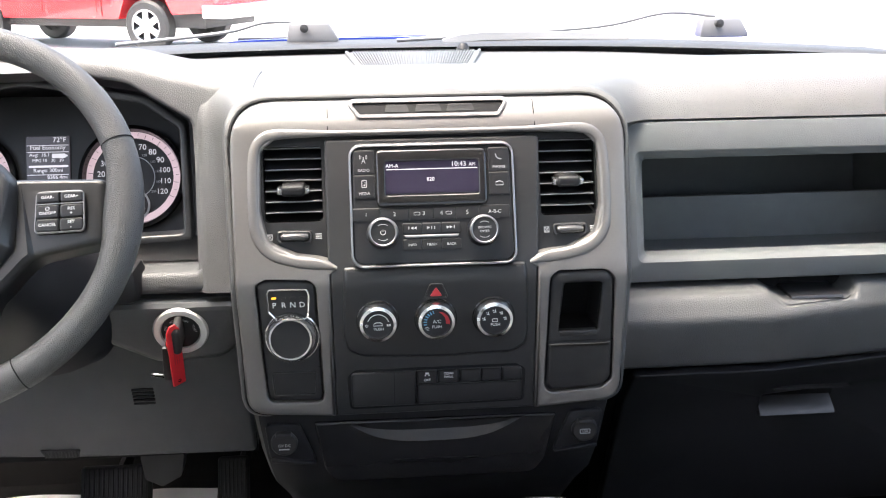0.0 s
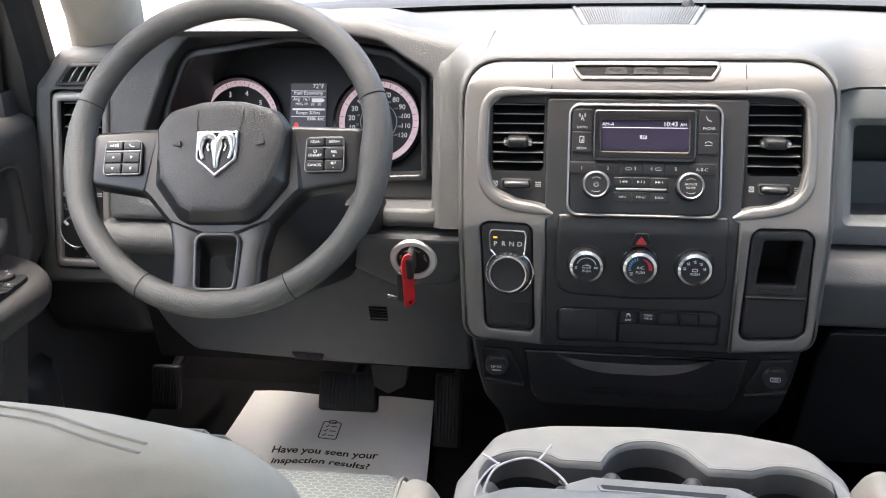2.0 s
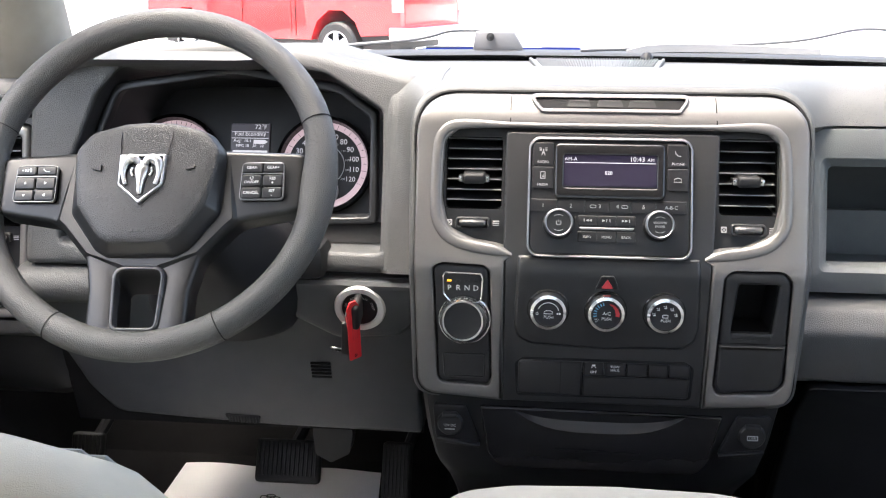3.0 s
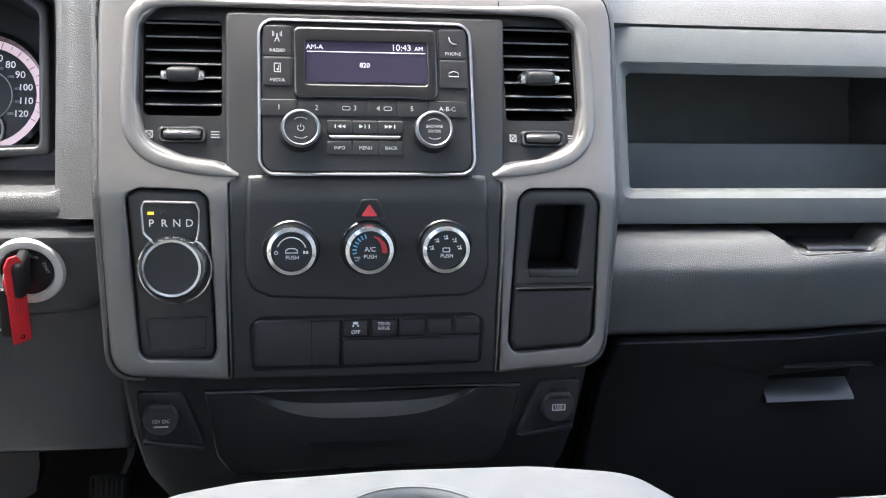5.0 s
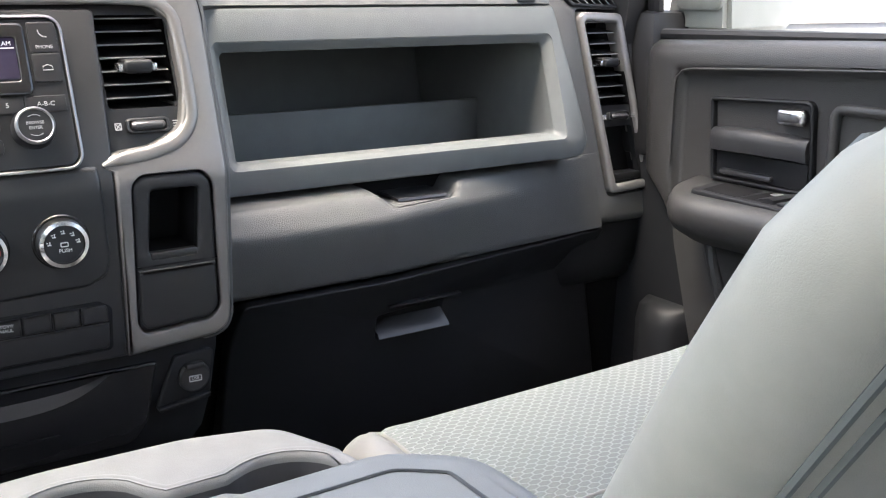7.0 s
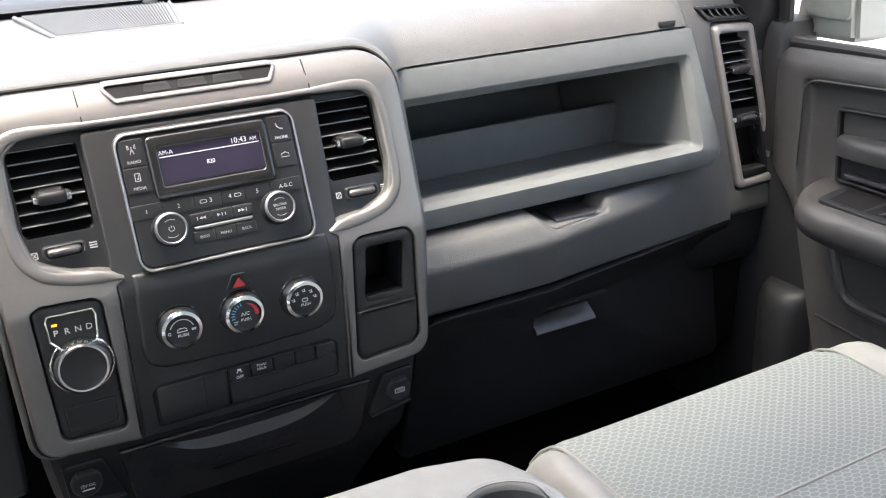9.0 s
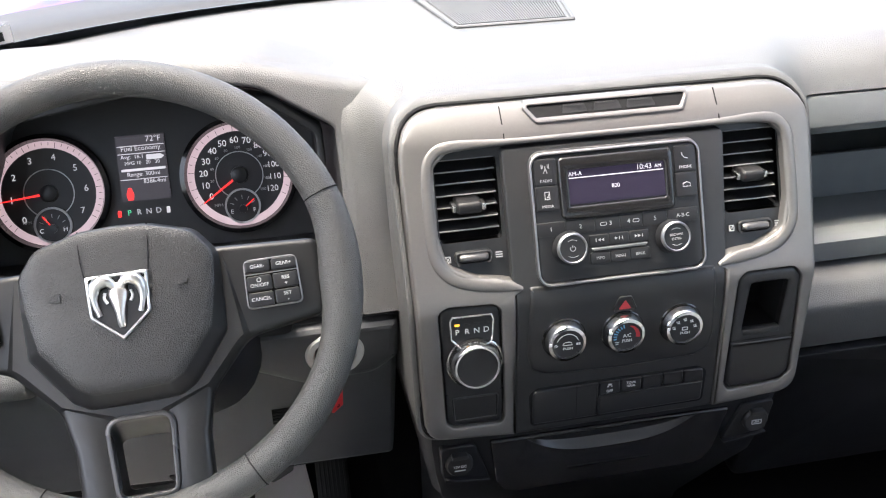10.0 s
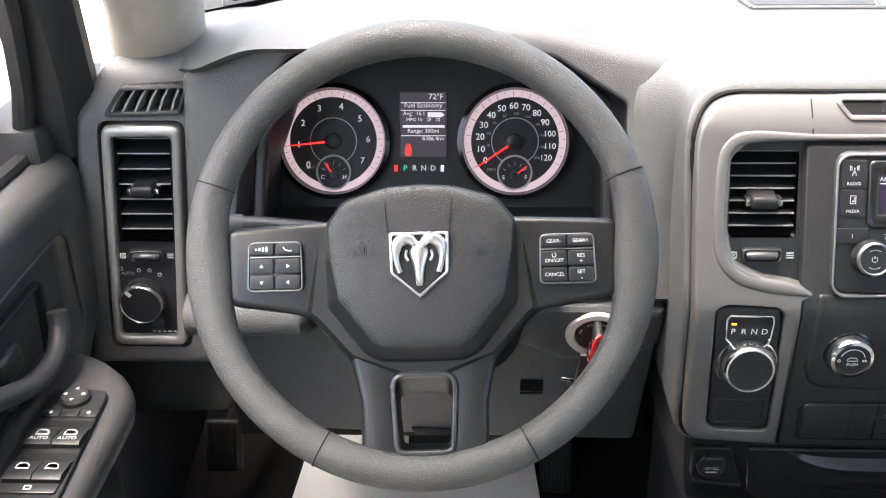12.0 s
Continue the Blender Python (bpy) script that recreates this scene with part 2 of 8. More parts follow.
def rpoly(pts, r=0.004, n=5):
    """Polygon with rounded corners; a point may carry its own radius as a third value."""
    out = []
    k = len(pts)
    for i in range(k):
        p = Vector(pts[i][:2])
        rad = pts[i][2] if len(pts[i]) > 2 else r
        a, b = Vector(pts[i - 1][:2]) - p, Vector(pts[(i + 1) % k][:2]) - p
        la, lb = a.length, b.length
        a.normalize(), b.normalize()
        ang = a.angle(b)
        d = min(rad / max(math.tan(ang / 2), 1e-4), la * 0.49, lb * 0.49)
        if rad <= 0 or ang > 3.1:
            out.append(tuple(p))
            continue
        p0, p1 = p + a * d, p + b * d
        for j in range(n + 1):
            t = j / n
            q = p0 * (1 - t) ** 2 + p * 2 * t * (1 - t) + p1 * t * t
            out.append(tuple(q))
    return out


def inset(p, d):
    """The outline moved inwards by d (outwards where d is negative)."""
    k = len(p)
    s = 1 if area2(p) > 0 else -1
    out = []
    for i in range(k):
        a, b, c = Vector(p[i - 1]), Vector(p[i]), Vector(p[(i + 1) % k])
        e1, e2 = (b - a), (c - b)
        if e1.length < 1e-9 or e2.length < 1e-9:
            out.append(tuple(b))
            continue
        e1.normalize(), e2.normalize()
        n1, n2 = Vector((-e1.y, e1.x)) * s, Vector((-e2.y, e2.x)) * s
        m = n1 + n2
        if m.length < 1e-6:
            out.append(tuple(b))
            continue
        m.normalize()
        out.append(tuple(b + m * (d / max(0.5, m.dot(n1)))))
    return out


def ring_faces(bm, a, b):
    k = len(a)
    for i in range(k):
        j = (i + 1) % k
        try:
            bm.faces.new((a[i], a[j], b[j], b[i]))
        except ValueError:
            pass


def plate(bm, outline, front, back, round_=0.0, holes=(), steps=3, hole_round=None):
    """A plate in the x-z plane, its face at y = front (towards the cabin), reaching back to y = back, with rounded rims.
    Each hole is an outline that goes through."""
    hr = round_ if hole_round is None else hole_round
    edges = []
    for k, (line, sign, rr) in enumerate([(outline, 1, round_)] + [(h, -1, hr) for h in holes]):
        rings = []
        if rr > 0:
            for i in range(steps + 1):
                a = i / steps * math.pi / 2
                ins = rr * (1 - math.sin(a))
                dep = rr * (1 - math.cos(a))
                rings.append([bm.verts.new((x, front + dep, z)) for x, z in inset(line, sign * ins)])
        else:
            rings.append([bm.verts.new((x, front, z)) for x, z in line])
        rings.append([bm.verts.new((x, back, z)) for x, z in line])
        for r0, r1 in zip(rings, rings[1:]):
            ring_faces(bm, r0, r1)
        f = rings[0]
        for i in range(len(f)):
            e = bm.edges.get((f[i], f[(i + 1) % len(f)]))
            edges.append(e if e else bm.edges.new((f[i], f[(i + 1) % len(f)])))
    bmesh.ops.triangle_fill(bm, edges=edges, use_beauty=True, use_dissolve=False)
    return bm


def plate_bm(*a, **k):
    return plate(bmesh.new(), *a, **k)


def box(bm, x0, y0, z0, x1, y1, z1, r=0.0, m=None, seg=2):
    """A box between two corners with edges rounded by r."""
    c = bmesh.ops.create_cube(bm, size=1.0)
    vs = c["verts"]
    for v in vs:
        v.co = Vector(((x0 + x1) / 2 + v.co.x * (x1 - x0), (y0 + y1) / 2 + v.co.y * (y1 - y0), (z0 + z1) / 2 + v.co.z * (z1 - z0)))
    geom = vs
    if r > 0:
        es = list({e for v in vs for e in v.link_edges})
        res = bmesh.ops.bevel(bm, geom=es, offset=r, segments=seg, profile=0.5, affect="EDGES")
        geom = list({v for f in res["faces"] for v in f.verts})
    if m is not None:
        bmesh.ops.transform(bm, matrix=m, verts=geom)
    return bm


def box_bm(*a, **k):
    return box(bmesh.new(), *a, **k)


def lathe(bm, prof, m=None, n=40, cap=True):
    """A turned body about the -y axis: prof is a list of (radius, y)."""
    m = m or Matrix()
    rings = []
    for r, y in prof:
        rings.append([bm.verts.new(m @ Vector((r * math.cos(2 * math.pi * i / n), y, r * math.sin(2 * math.pi * i / n)))) for i in range(n)])
    for a, b in zip(rings, rings[1:]):
        ring_faces(bm, a, b)
    if cap:
        bm.faces.new(rings[0])
        bm.faces.new(rings[-1])
    return bm


def tube(bm, pts, r, n=10, closed=False, cap=True):
    """A round tube along points; r a number or one for each point."""
    pts = [Vector(p) for p in pts]
    k = len(pts)
    rings = []
    up = Vector((0.137, 0.21, 0.97))
    for i, p in enumerate(pts):
        if closed:
            d = pts[(i + 1) % k] - pts[i - 1]
        else:
            d = pts[min(i + 1, k - 1)] - pts[max(i - 1, 0)]
        d.normalize()
        s = d.cross(up)
        if s.length < 0.05:
            s = d.cross(Vector((1, 0, 0)))
        s.normalize()
        u = s.cross(d)
        rr = r[i] if isinstance(r, (list, tuple)) else r
        rings.append([bm.verts.new(p + rr * (math.cos(2 * math.pi * j / n) * s + math.sin(2 * math.pi * j / n) * u)) for j in range(n)])
    for a, b in zip(rings, rings[1:]):
        ring_faces(bm, a, b)
    if closed:
        ring_faces(bm, rings[-1], rings[0])
    elif cap:
        bm.faces.new(rings[0])
        bm.faces.new(rings[-1])
    return bm


def loft(bm, sections, closed=True, cap=True):
    """A skin over sections, each a list of as many points."""
    rings = [[bm.verts.new(p) for p in s] for s in sections]
    for a, b in zip(rings, rings[1:]):
        k = len(a)
        for i in range(k if closed else k - 1):
            j = (i + 1) % k
            bm.faces.new((a[i], a[j], b[j], b[i]))
    if cap and closed:
        bm.faces.new(rings[0])
        bm.faces.new(rings[-1])
    return bm


def sweep_x(profile, xs, shift=None):
    """A body swept along x: profile of (y, z); shift(x, y, z) may bend it."""
    bm = bmesh.new()
    secs = []
    for x in xs:
        s = []
        for y, z in profile:
            s.append(shift(x, y, z) if shift else (x, y, z))
        secs.append(s)
    return loft(bm, secs)


def smooth_line(pts, n=8, closed=False):
    """A Catmull-Rom curve through points of any dimension."""
    P = [Vector(p) for p in pts]
    k = len(P)
    out = []
    for i in range(k if closed else k - 1):
        if closed:
            a, b, c, d = P[i - 1], P[i], P[(i + 1) % k], P[(i + 2) % k]
        else:
            a, b, c, d = P[max(i - 1, 0)], P[i], P[i + 1], P[min(i + 2, k - 1)]
        for j in range(n):
            t = j / n
            out.append(tuple(0.5 * ((2 * b) + (c - a) * t + (2 * a - 5 * b + 4 * c - d) * t * t + (3 * b - a - 3 * c + d) * t ** 3)))
    if not closed:
        out.append(tuple(P[-1]))
    return out


def text_bm(body, size, depth=0.0003, align="CENTER", bold=0.0):
    """Flat lettering from the built-in font, in the x-z plane, facing the cabin (-y)."""
    cu = bpy.data.curves.new("letters", "FONT")
    cu.body, cu.size, cu.align_x, cu.align_y = body, size, align, "CENTER"
    cu.offset = bold * size
    cu.resolution_u = 3
    ob = bpy.data.objects.new("letters", cu)
    me = bpy.data.meshes.new_from_object(ob)
    bm = bmesh.new()
    bm.from_mesh(me)
    bpy.data.objects.remove(ob)
    bpy.data.meshes.remove(me)
    bpy.data.curves.remove(cu)
    for v in bm.verts:
        v.co = Vector((v.co.x, 0, v.co.y))
    if depth:
        r = bmesh.ops.extrude_face_region(bm, geom=list(bm.faces))
        for v in [g for g in r["geom"] if isinstance(g, bmesh.types.BMVert)]:
            v.co.y -= depth
    return bm


def letters(body, size, m, mat, parent, name="lettering", bold=0.0, align="CENTER"):
    bm = text_bm(body, size, bold=bold, align=align)
    bmesh.ops.transform(bm, matrix=m, verts=bm.verts)
    return part(name, bm, mat, parent)


def bent(bm, cuts, f):
    """Cut a flat mesh at heights z and carry it onto the surface y + f(z)."""
    for z in cuts:
        bmesh.ops.bisect_plane(bm, geom=list(bm.verts) + list(bm.edges) + list(bm.faces), plane_co=(0, 0, z), plane_no=(0, 0, 1))
    for v in bm.verts:
        v.co.y += f(v.co.z)
    return bm


def cloned(ob, m, parent):
    """Another part on the same mesh, moved by m from the first one's place."""
    o = ob.copy()
    scene.collection.objects.link(o)
    o.parent = parent
    o.matrix_parent_inverse = parent.matrix_world.inverted()
    o.matrix_basis = m @ ob.matrix_basis
    return o

# ---- the setting: lot, own truck's shell, glass ----
def face_y(z):
    """The slant of the dash front."""
    return 1.086 + (z - 1.147) * 0.31


def stack_y(z):
    """The front of the centre stack: upright below, leaning back above."""
    t = min(max((z - 1.145) / 0.03, 0), 1)
    return 1.003 + max(0, z - 1.16) * 0.38 * t


def column_y(z):
    return 1.084 + (1.122 - z) * 0.33


def ease(a, b, x):
    t = min(max((x - a) / (b - a), 0), 1)
    return t * t * (3 - 2 * t)


def shield_base(x):
    """How far forward the windshield's foot lies."""
    return 1.745 - 0.58 * min(abs(x), 0.84) ** 2.6


FLOOR = 0.60
bm = bmesh.new()
bmesh.ops.create_grid(bm, x_segments=24, y_segments=24, size=400)
for v in bm.verts:
    v.co.z = 0
tagged(part("ground", bm, M_ASPHALT), "pale sunlit concrete of a dealer's lot", "ground", kind="structure")

# cab floor with the raised toe board and tunnel
bm = sweep_x([(-0.9, 0.57), (-0.9, FLOOR), (1.30, FLOOR), (1.52, 0.635), (1.72, 0.83), (1.80, 1.05), (1.84, 1.05), (1.76, 0.8), (1.56, 0.58), (1.3, 0.57)],
             [-0.93, -0.5, -0.22, -0.16, 0.16, 0.22, 0.5, 0.93],
             lambda x, y, z: (x, y, z + (0.05 if abs(x) < 0.18 and z > 0.59 and y > -0.5 and y < 1.6 else 0)))
tagged(part("floor", bm, M_CARPET), "black carpeted cab floor rising to the toe board", "floor", kind="structure")
bm = box_bm(-0.80, -0.97, 1.92, 0.80, 0.93, 1.97, 0.02)
tagged(part("ceiling", bm, M_LINER), "pale fabric headliner over the cab", "ceiling", kind="structure")
# rear walls and panes stay out of view, added to hold back light
rear_wall = thing("wall_back", (0, -0.92, FLOOR), "unseen dark rear wall of the cab with a tinted window, cuts light", "wall", kind="structure")
bm = plate_bm(rrect(-0.90, FLOOR - 0.04, 0.90, 1.95, 0.03), -0.90, -0.96, 0.0, holes=[rrect(-0.62, 1.36, 0.62, 1.80, 0.06)])
part("panel", bm, M_LOWER, rear_wall)
g = part("pane", plate_bm(rrect(-0.64, 1.34, 0.64, 1.82, 0.06), -0.925, -0.932), M_TINT, rear_wall)
g.visible_shadow = False
for s in (-1, 1):
    side = thing("wall_rear_side", (s * 0.88, -0.6, FLOOR), "unseen rear side wall of the cab with a tinted window, cuts light", "wall", kind="structure")
    bm = plate_bm([(-0.96, 0.55), (-0.225, 0.55), (-0.225, 1.94), (-0.96, 1.94)], 0.0, 0.06, 0.0, holes=[rrect(-0.86, 1.30, -0.36, 1.82, 0.05)])
    pane = plate_bm(rrect(-0.88, 1.28, -0.34, 1.84, 0.05), 0.03, 0.036)
    for b in (bm, pane):
        for v in b.verts:
            lean = max(0, v.co.z - 1.26) * 0.2
            v.co = Vector((s * (0.87 - lean + v.co.y), v.co.x, v.co.z))
    part("panel", bm, M_LINER, side)
    g = part("pane", pane, M_TINT, side)
    g.visible_shadow = False

# ---- windshield, pillars, cowl, own bonnet ----
def shield_pt(u, v):
    """u across (-1..1), v from base to roof."""
    xb, yb = u * 0.84, shield_base(u * 0.84) + 0.007
    xt, yt = u * 0.68, 0.86 - 0.12 * abs(u) ** 2
    bow = 0.03 * math.sin(math.pi * v)
    return Vector((xb + (xt - xb) * v, yb + (yt - yb) * v + bow, 1.330 + (1.90 - 1.330) * v + bow))


win = thing("window_1", (0, 1.3, 1.33), "clear raked windshield with a dark lower band", "windshield", kind="structure")
bm = bmesh.new()
loft(bm, [[tuple(shield_pt(-1 + i / 12, j / 14)) for i in range(25)] for j in range(15)], closed=False)
g = part("pane", bm, M_GLASS, win)
g.visible_shadow = False
bm = bmesh.new()
loft(bm, [[tuple(shield_pt(-1 + i / 12, v) + Vector((0, -0.006 + o, -0.004))) for i in range(25)] for v, o in ((-0.01, 0), (0.028, 0), (0.028, 0.003), (-0.01, 0.003))], closed=False)
part("frit_band", bm, M_GLOSS, win, "black lower band of the glass")
# inspection sticker inside the lower driver corner, with plain bars for its writing
stk = thing("windshield_sticker", (-0.6, 1.58, 1.35), "small pale sticker low on the windshield", "sticker")
def on_glass(u, v, off):
    p = shield_pt(u, v)
    n = (shield_pt(u + 0.01, v) - p).cross(shield_pt(u, v + 0.01) - p).normalized()
    return p + n * off
for nm, u0, u1, v0, v1, off, mt in [("sticker_sheet", -0.905, -0.785, 0.026, 0.070, -0.004, "p")] + [("writing_bar", -0.893 + k * 0.0112, -0.886 + k * 0.0112, 0.036, 0.058, -0.006, "k") for k in range(9)]:
    bm = bmesh.new()
    s = -1 if on_glass(0, 0.5, 0.01).y > shield_pt(0, 0.5).y else 1
    loft(bm, [[tuple(on_glass(u0 + (u1 - u0) * i / 4, v, off * -s)) for i in range(5)] for v in (v0, v1)], closed=False)
    part(nm, bm, M_PAPER if mt == "p" else M_INK, stk)

for s in (-1, 1):
    p = thing("wall_pillar", (s * 0.82, 1.3, 1.3), "pale moulded windshield pillar trim", "pillar", kind="structure")
    secs = []
    for k in range(9):
        v = k / 8
        c = Vector((s * (0.792 - 0.095 * v), 1.290 - 0.50 * v ** 1.35, 1.320 + 0.585 * v))
        r = 0.052
        secs.append([(c.x + r * math.cos(q), c.y + 1.25 * r * math.sin(q), c.z + 0.3 * r * math.sin(q)) for q in [2 * math.pi * j / 20 for j in range(20)]])
    part("trim", loft(bmesh.new(), secs), M_PILLAR, p, sharp=60)
    secs = []
    for k in range(9):
        v = k / 8
        c = Vector((s * (0.868 - 0.05 * v - 0.07 * v * v), 1.19 - 0.46 * v ** 1.6, 1.255 + 0.64 * v))
        secs.append([(c.x + s * dx, c.y + dy, c.z) for dx, dy in ((-0.024, 0.03), (-0.030, 0.0), (-0.022, -0.012), (-0.018, -0.016), (-0.012, -0.040), (0.03, -0.045), (0.03, 0.05))])
    part("door_seal", loft(bmesh.new(), secs), M_RUBBER, p)
    part("pillar_foot", box_bm(min(s * 0.872, s * 0.95), 1.11, 1.10, max(s * 0.872, s * 0.95), 1.36, 1.30, 0.012), M_RUBBER, p)

# roof side rails and rear pillars
for s in (-1, 1):
    bm = tube(bmesh.new(), [(s * 0.70, 0.80, 1.90), (s * 0.72, 0.2, 1.93), (s * 0.72, -0.4, 1.93), (s * 0.72, -0.85, 1.88)], 0.06, 14)
    tagged(part("trim_roof_rail", bm, M_LINER), "pale roof rail above the door", "trim", kind="structure")
    # kick panel and sill beside the footwell
    kick = thing("wall_kick_panel", (s * 0.9, 1.4, FLOOR), "black kick panel beside the footwell", "wall", kind="structure")
    part("panel", box_bm(min(s * 0.880, s * 0.95), 0.95, 0.55, max(s * 0.880, s * 0.95), 1.86, 1.25, 0.01), M_LOWER, kick)
    secs = [[(s * 0.885, 1.10, z), (s * (0.885 - d), 1.095, z), (s * (0.885 - 1.4 * d), 1.07, z), (s * (0.885 - 1.4 * d), 1.035, z), (s * (0.885 - d), 1.02, z), (s * 0.885, 1.01, z)] for z, d in ((0.66, 0.03), (0.80, 0.032), (0.875, 0.032), (0.895, 0.026), (0.903, 0.012))]
    part("hinge_cover", loft(bmesh.new(), secs), M_LOWER, kick, sharp=60)
    bm = box_bm(min(s * 0.84, s * 0.97), -0.95, 0.50, max(s * 0.84, s * 0.97), 1.10, 0.64, 0.01)
    tagged(part("trim_sill", bm, M_LOWER), "black door sill trim", "trim", kind="structure")
bm = box_bm(-0.95, 1.80, 0.55, 0.95, 1.84, 1.30, 0.01)
tagged(part("wall_fire", bm, M_DARK), "black bulkhead behind the dash", "wall", kind="structure")

cowl = thing("cowl", (0, 1.85, 1.3), "black plastic cowl with wipers below the windshield", "cowl")
bm = bmesh.new()
secs = []
for i in range(25):
    u = (-1 + i / 12) * 0.93
    b = shield_pt(u, 0)
    x = u * 0.88
    secs.append([(x, b.y + 0.004, 1.331), (x, b.y + 0.03, 1.343), (x, b.y + 0.10, 1.342), (x, b.y + 0.22, 1.338), (x, b.y + 0.24, 1.330), (x, b.y + 0.25, 1.28), (x, b.y, 1.28)])
part("panel", loft(bm, secs), M_RUBBER, cowl)


def wiper(px, py, pz, pts, name_label):
    w = thing("wiper", (px, py, pz), name_label, "wiper", group="windshield wipers")
    bm = box_bm(-0.050, -0.020, -0.024, 0.050, 0.020, 0.014, 0.006, seg=2)
    for v in bm.verts:
        if v.co.z > -0.005:
            v.co.x = v.co.x * 0.80 - 0.006
    bmesh.ops.translate(bm, verts=bm.verts, vec=(px, py, pz))
    part("pivot", bm, M_WIPER, w)
    part("bolt", lathe(bmesh.new(), [(0.008, 0.002), (0.008, -0.010), (0.0, -0.012)], Matrix.Translation((px - 0.015, py - 0.02, pz + 0.004)), 12, cap=False), M_RUBBER, w)
    part("arm", tube(bmesh.new(), smooth_line(pts, 6), 0.0036, 8), M_WIPER, w)
    return w


wiper(-0.160, 1.93, 1.362, [(-0.17, 1.93, 1.375), (-0.25, 1.92, 1.377), (-0.33, 1.90, 1.360), (-0.52, 1.86, 1.345)], "dark wiper arm on its pivot, driver side")
wiper(0.645, 1.90, 1.362, [(0.63, 1.90, 1.378), (0.53, 1.90, 1.386), (0.40, 1.90, 1.362), (0.16, 1.88, 1.350), (0.0, 1.86, 1.345)], "dark wiper arm on its pivot, passenger side")
bl = thing("wiper_linkage", (0.2, 1.9, 1.34), "long dark wiper blade resting on the cowl", "wiper blade")
part("blade", loft(bmesh.new(), [[(x, y, z - 0.010), (x, y - 0.012, z - 0.006), (x, y - 0.008, z + h), (x, y + 0.008, z + h), (x, y + 0.012, z - 0.006)] for x, y, z, h in ((0.085, 1.84, 1.345, 0.002), (0.12, 1.85, 1.348, 0.007), (0.17, 1.87, 1.349, 0.008), (0.30, 1.88, 1.348, 0.007), (0.45, 1.88, 1.345, 0.004))]), M_WIPER, bl)

# own bonnet
bon = thing("truck_bonnet", (0, 2.6, 1.25), "deep blue glossy bonnet with raised centre", "car bonnet")
bm = bmesh.new()
secs = []
for j in range(13):
    y = 1.98 + j * 0.105
    t = j / 12
    row = []
    for i in range(33):
        u = -1 + i / 16
        x = u * (0.86 - 0.04 * t)
        z = 1.306 - 0.075 * t - 0.07 * t ** 3
        z += 0.035 * (1 - ease(0.36, 0.50, abs(u))) * (1 - 0.3 * t)
        z -= 0.03 * abs(u) ** 4
        row.append((x, y - 0.22 * abs(u) ** 2.2, z))
    secs.append(row)
loft(bm, secs, closed=False)
r = bmesh.ops.extrude_face_region(bm, geom=list(bm.faces))
for v in r["geom"]:
    if isinstance(v, bmesh.types.BMVert):
        v.co.z -= 0.12
part("panel", bm, M_BLUE, bon, sharp=40)
for x in (-0.25, 0.0, 0.22):
    part("vent_strip", box_bm(x - 0.075, 2.10, 1.326, x + 0.075, 2.12, 1.334, 0.002), M_RUBBER, bon)

# ---- dashboard ----
dashboard = thing("dashboard", (0, 1.3, 1.0), "dark grey soft vinyl dashboard under the windshield", "dashboard")
HOOD_C, HOOD_W = -0.468, 0.215


def nose(x):
    """Front edge of the upper pad: forward over the stack, back elsewhere."""
    s = 1 - ease(0.205, 0.27, x) if x > 0 else 1 - ease(0.188, 0.224, -x)
    ends = ease(0.70, 0.765, abs(x))
    return 1.128 - 0.044 * s + 0.080 * ends + 0.032 * ease(-0.46, -0.40, x) * (1 - ease(-0.255, -0.225, x))


def hood(x):
    """The rise over the gauges."""
    return ease(-0.745, -0.64, x) * (1 - ease(-0.36, -0.235, x))


def pad_section(x):
    n, h = nose(x), hood(x)
    low = 1.303 + 0.0385 * (1 - ease(0.186, 0.222, abs(x)))
    if x < -0.2:
        low = max(low, 1.3415 - 0.0415 * ease(0.72, 0.80, -x))
        low += (1.372 - low) * h
    top = 1.362 + 0.031 * h - 0.014 * ease(0.6, 0.9, abs(x))
    base = 1.340 - 0.010 * ease(0.3, 0.9, abs(x))
    edge = 1.435 - 0.05 * (1 - ease(0.12, 0.26, abs(x)))
    wind = max(shield_base(x), n + 0.17)
    edge = max(min(edge, wind - 0.05), n + 0.12)
    return [(x, n + 0.10, low - 0.02), (x, n + 0.012, low), (x, n + 0.002, low + 0.007), (x, n + 0.014, low + (top - low) * 0.45), (x, n + 0.034, low + (top - low) * 0.78),
            (x, n + 0.064, top - 0.003), (x, n + 0.10, top), (x, max(edge - 0.06, n + 0.105), top - 0.003 - 0.018 * h), (x, edge, min(top, 1.353) - 0.006), (x, edge + 0.012, base), (x, wind, base - 0.006), (x, wind + 0.01, base - 0.06)]


xs = [-0.842 + i * 0.842 / 60 for i in range(121)]
bm = loft(bmesh.new(), [pad_section(x) for x in xs])
part("top_pad", bm, M_DASH, dashboard, "dark grey padded dash top, pale where the sky lights it", sharp=50)

# the pad rolls down between the gauges and the stack
secs = []
for i in range(24):
    x = -0.270 + i * 0.072 / 23
    fwd = 0.043 * ease(-0.258, -0.212, x)
    out = -0.003 + 0.008 * ease(-0.270, -0.258, x)
    line = [(1.20, 1.128), (face_y(1.13), 1.128), (face_y(1.20), 1.20), (face_y(1.27), 1.27), (face_y(1.30), 1.30), (1.1405, 1.322), (1.153, 1.3415), (1.176, 1.3560), (1.210, 1.3622), (1.250, 1.3630), (1.270, 1.3560)]
    line = line[:2] + smooth_line(line[2:10], 3) + line[10:]
    secs.append([(x, y - (out + fwd * ease(1.19, 1.335, z) * (1 - ease(1.17, 1.25, y)) if y < 1.25 else 0), z) for y, z in line])
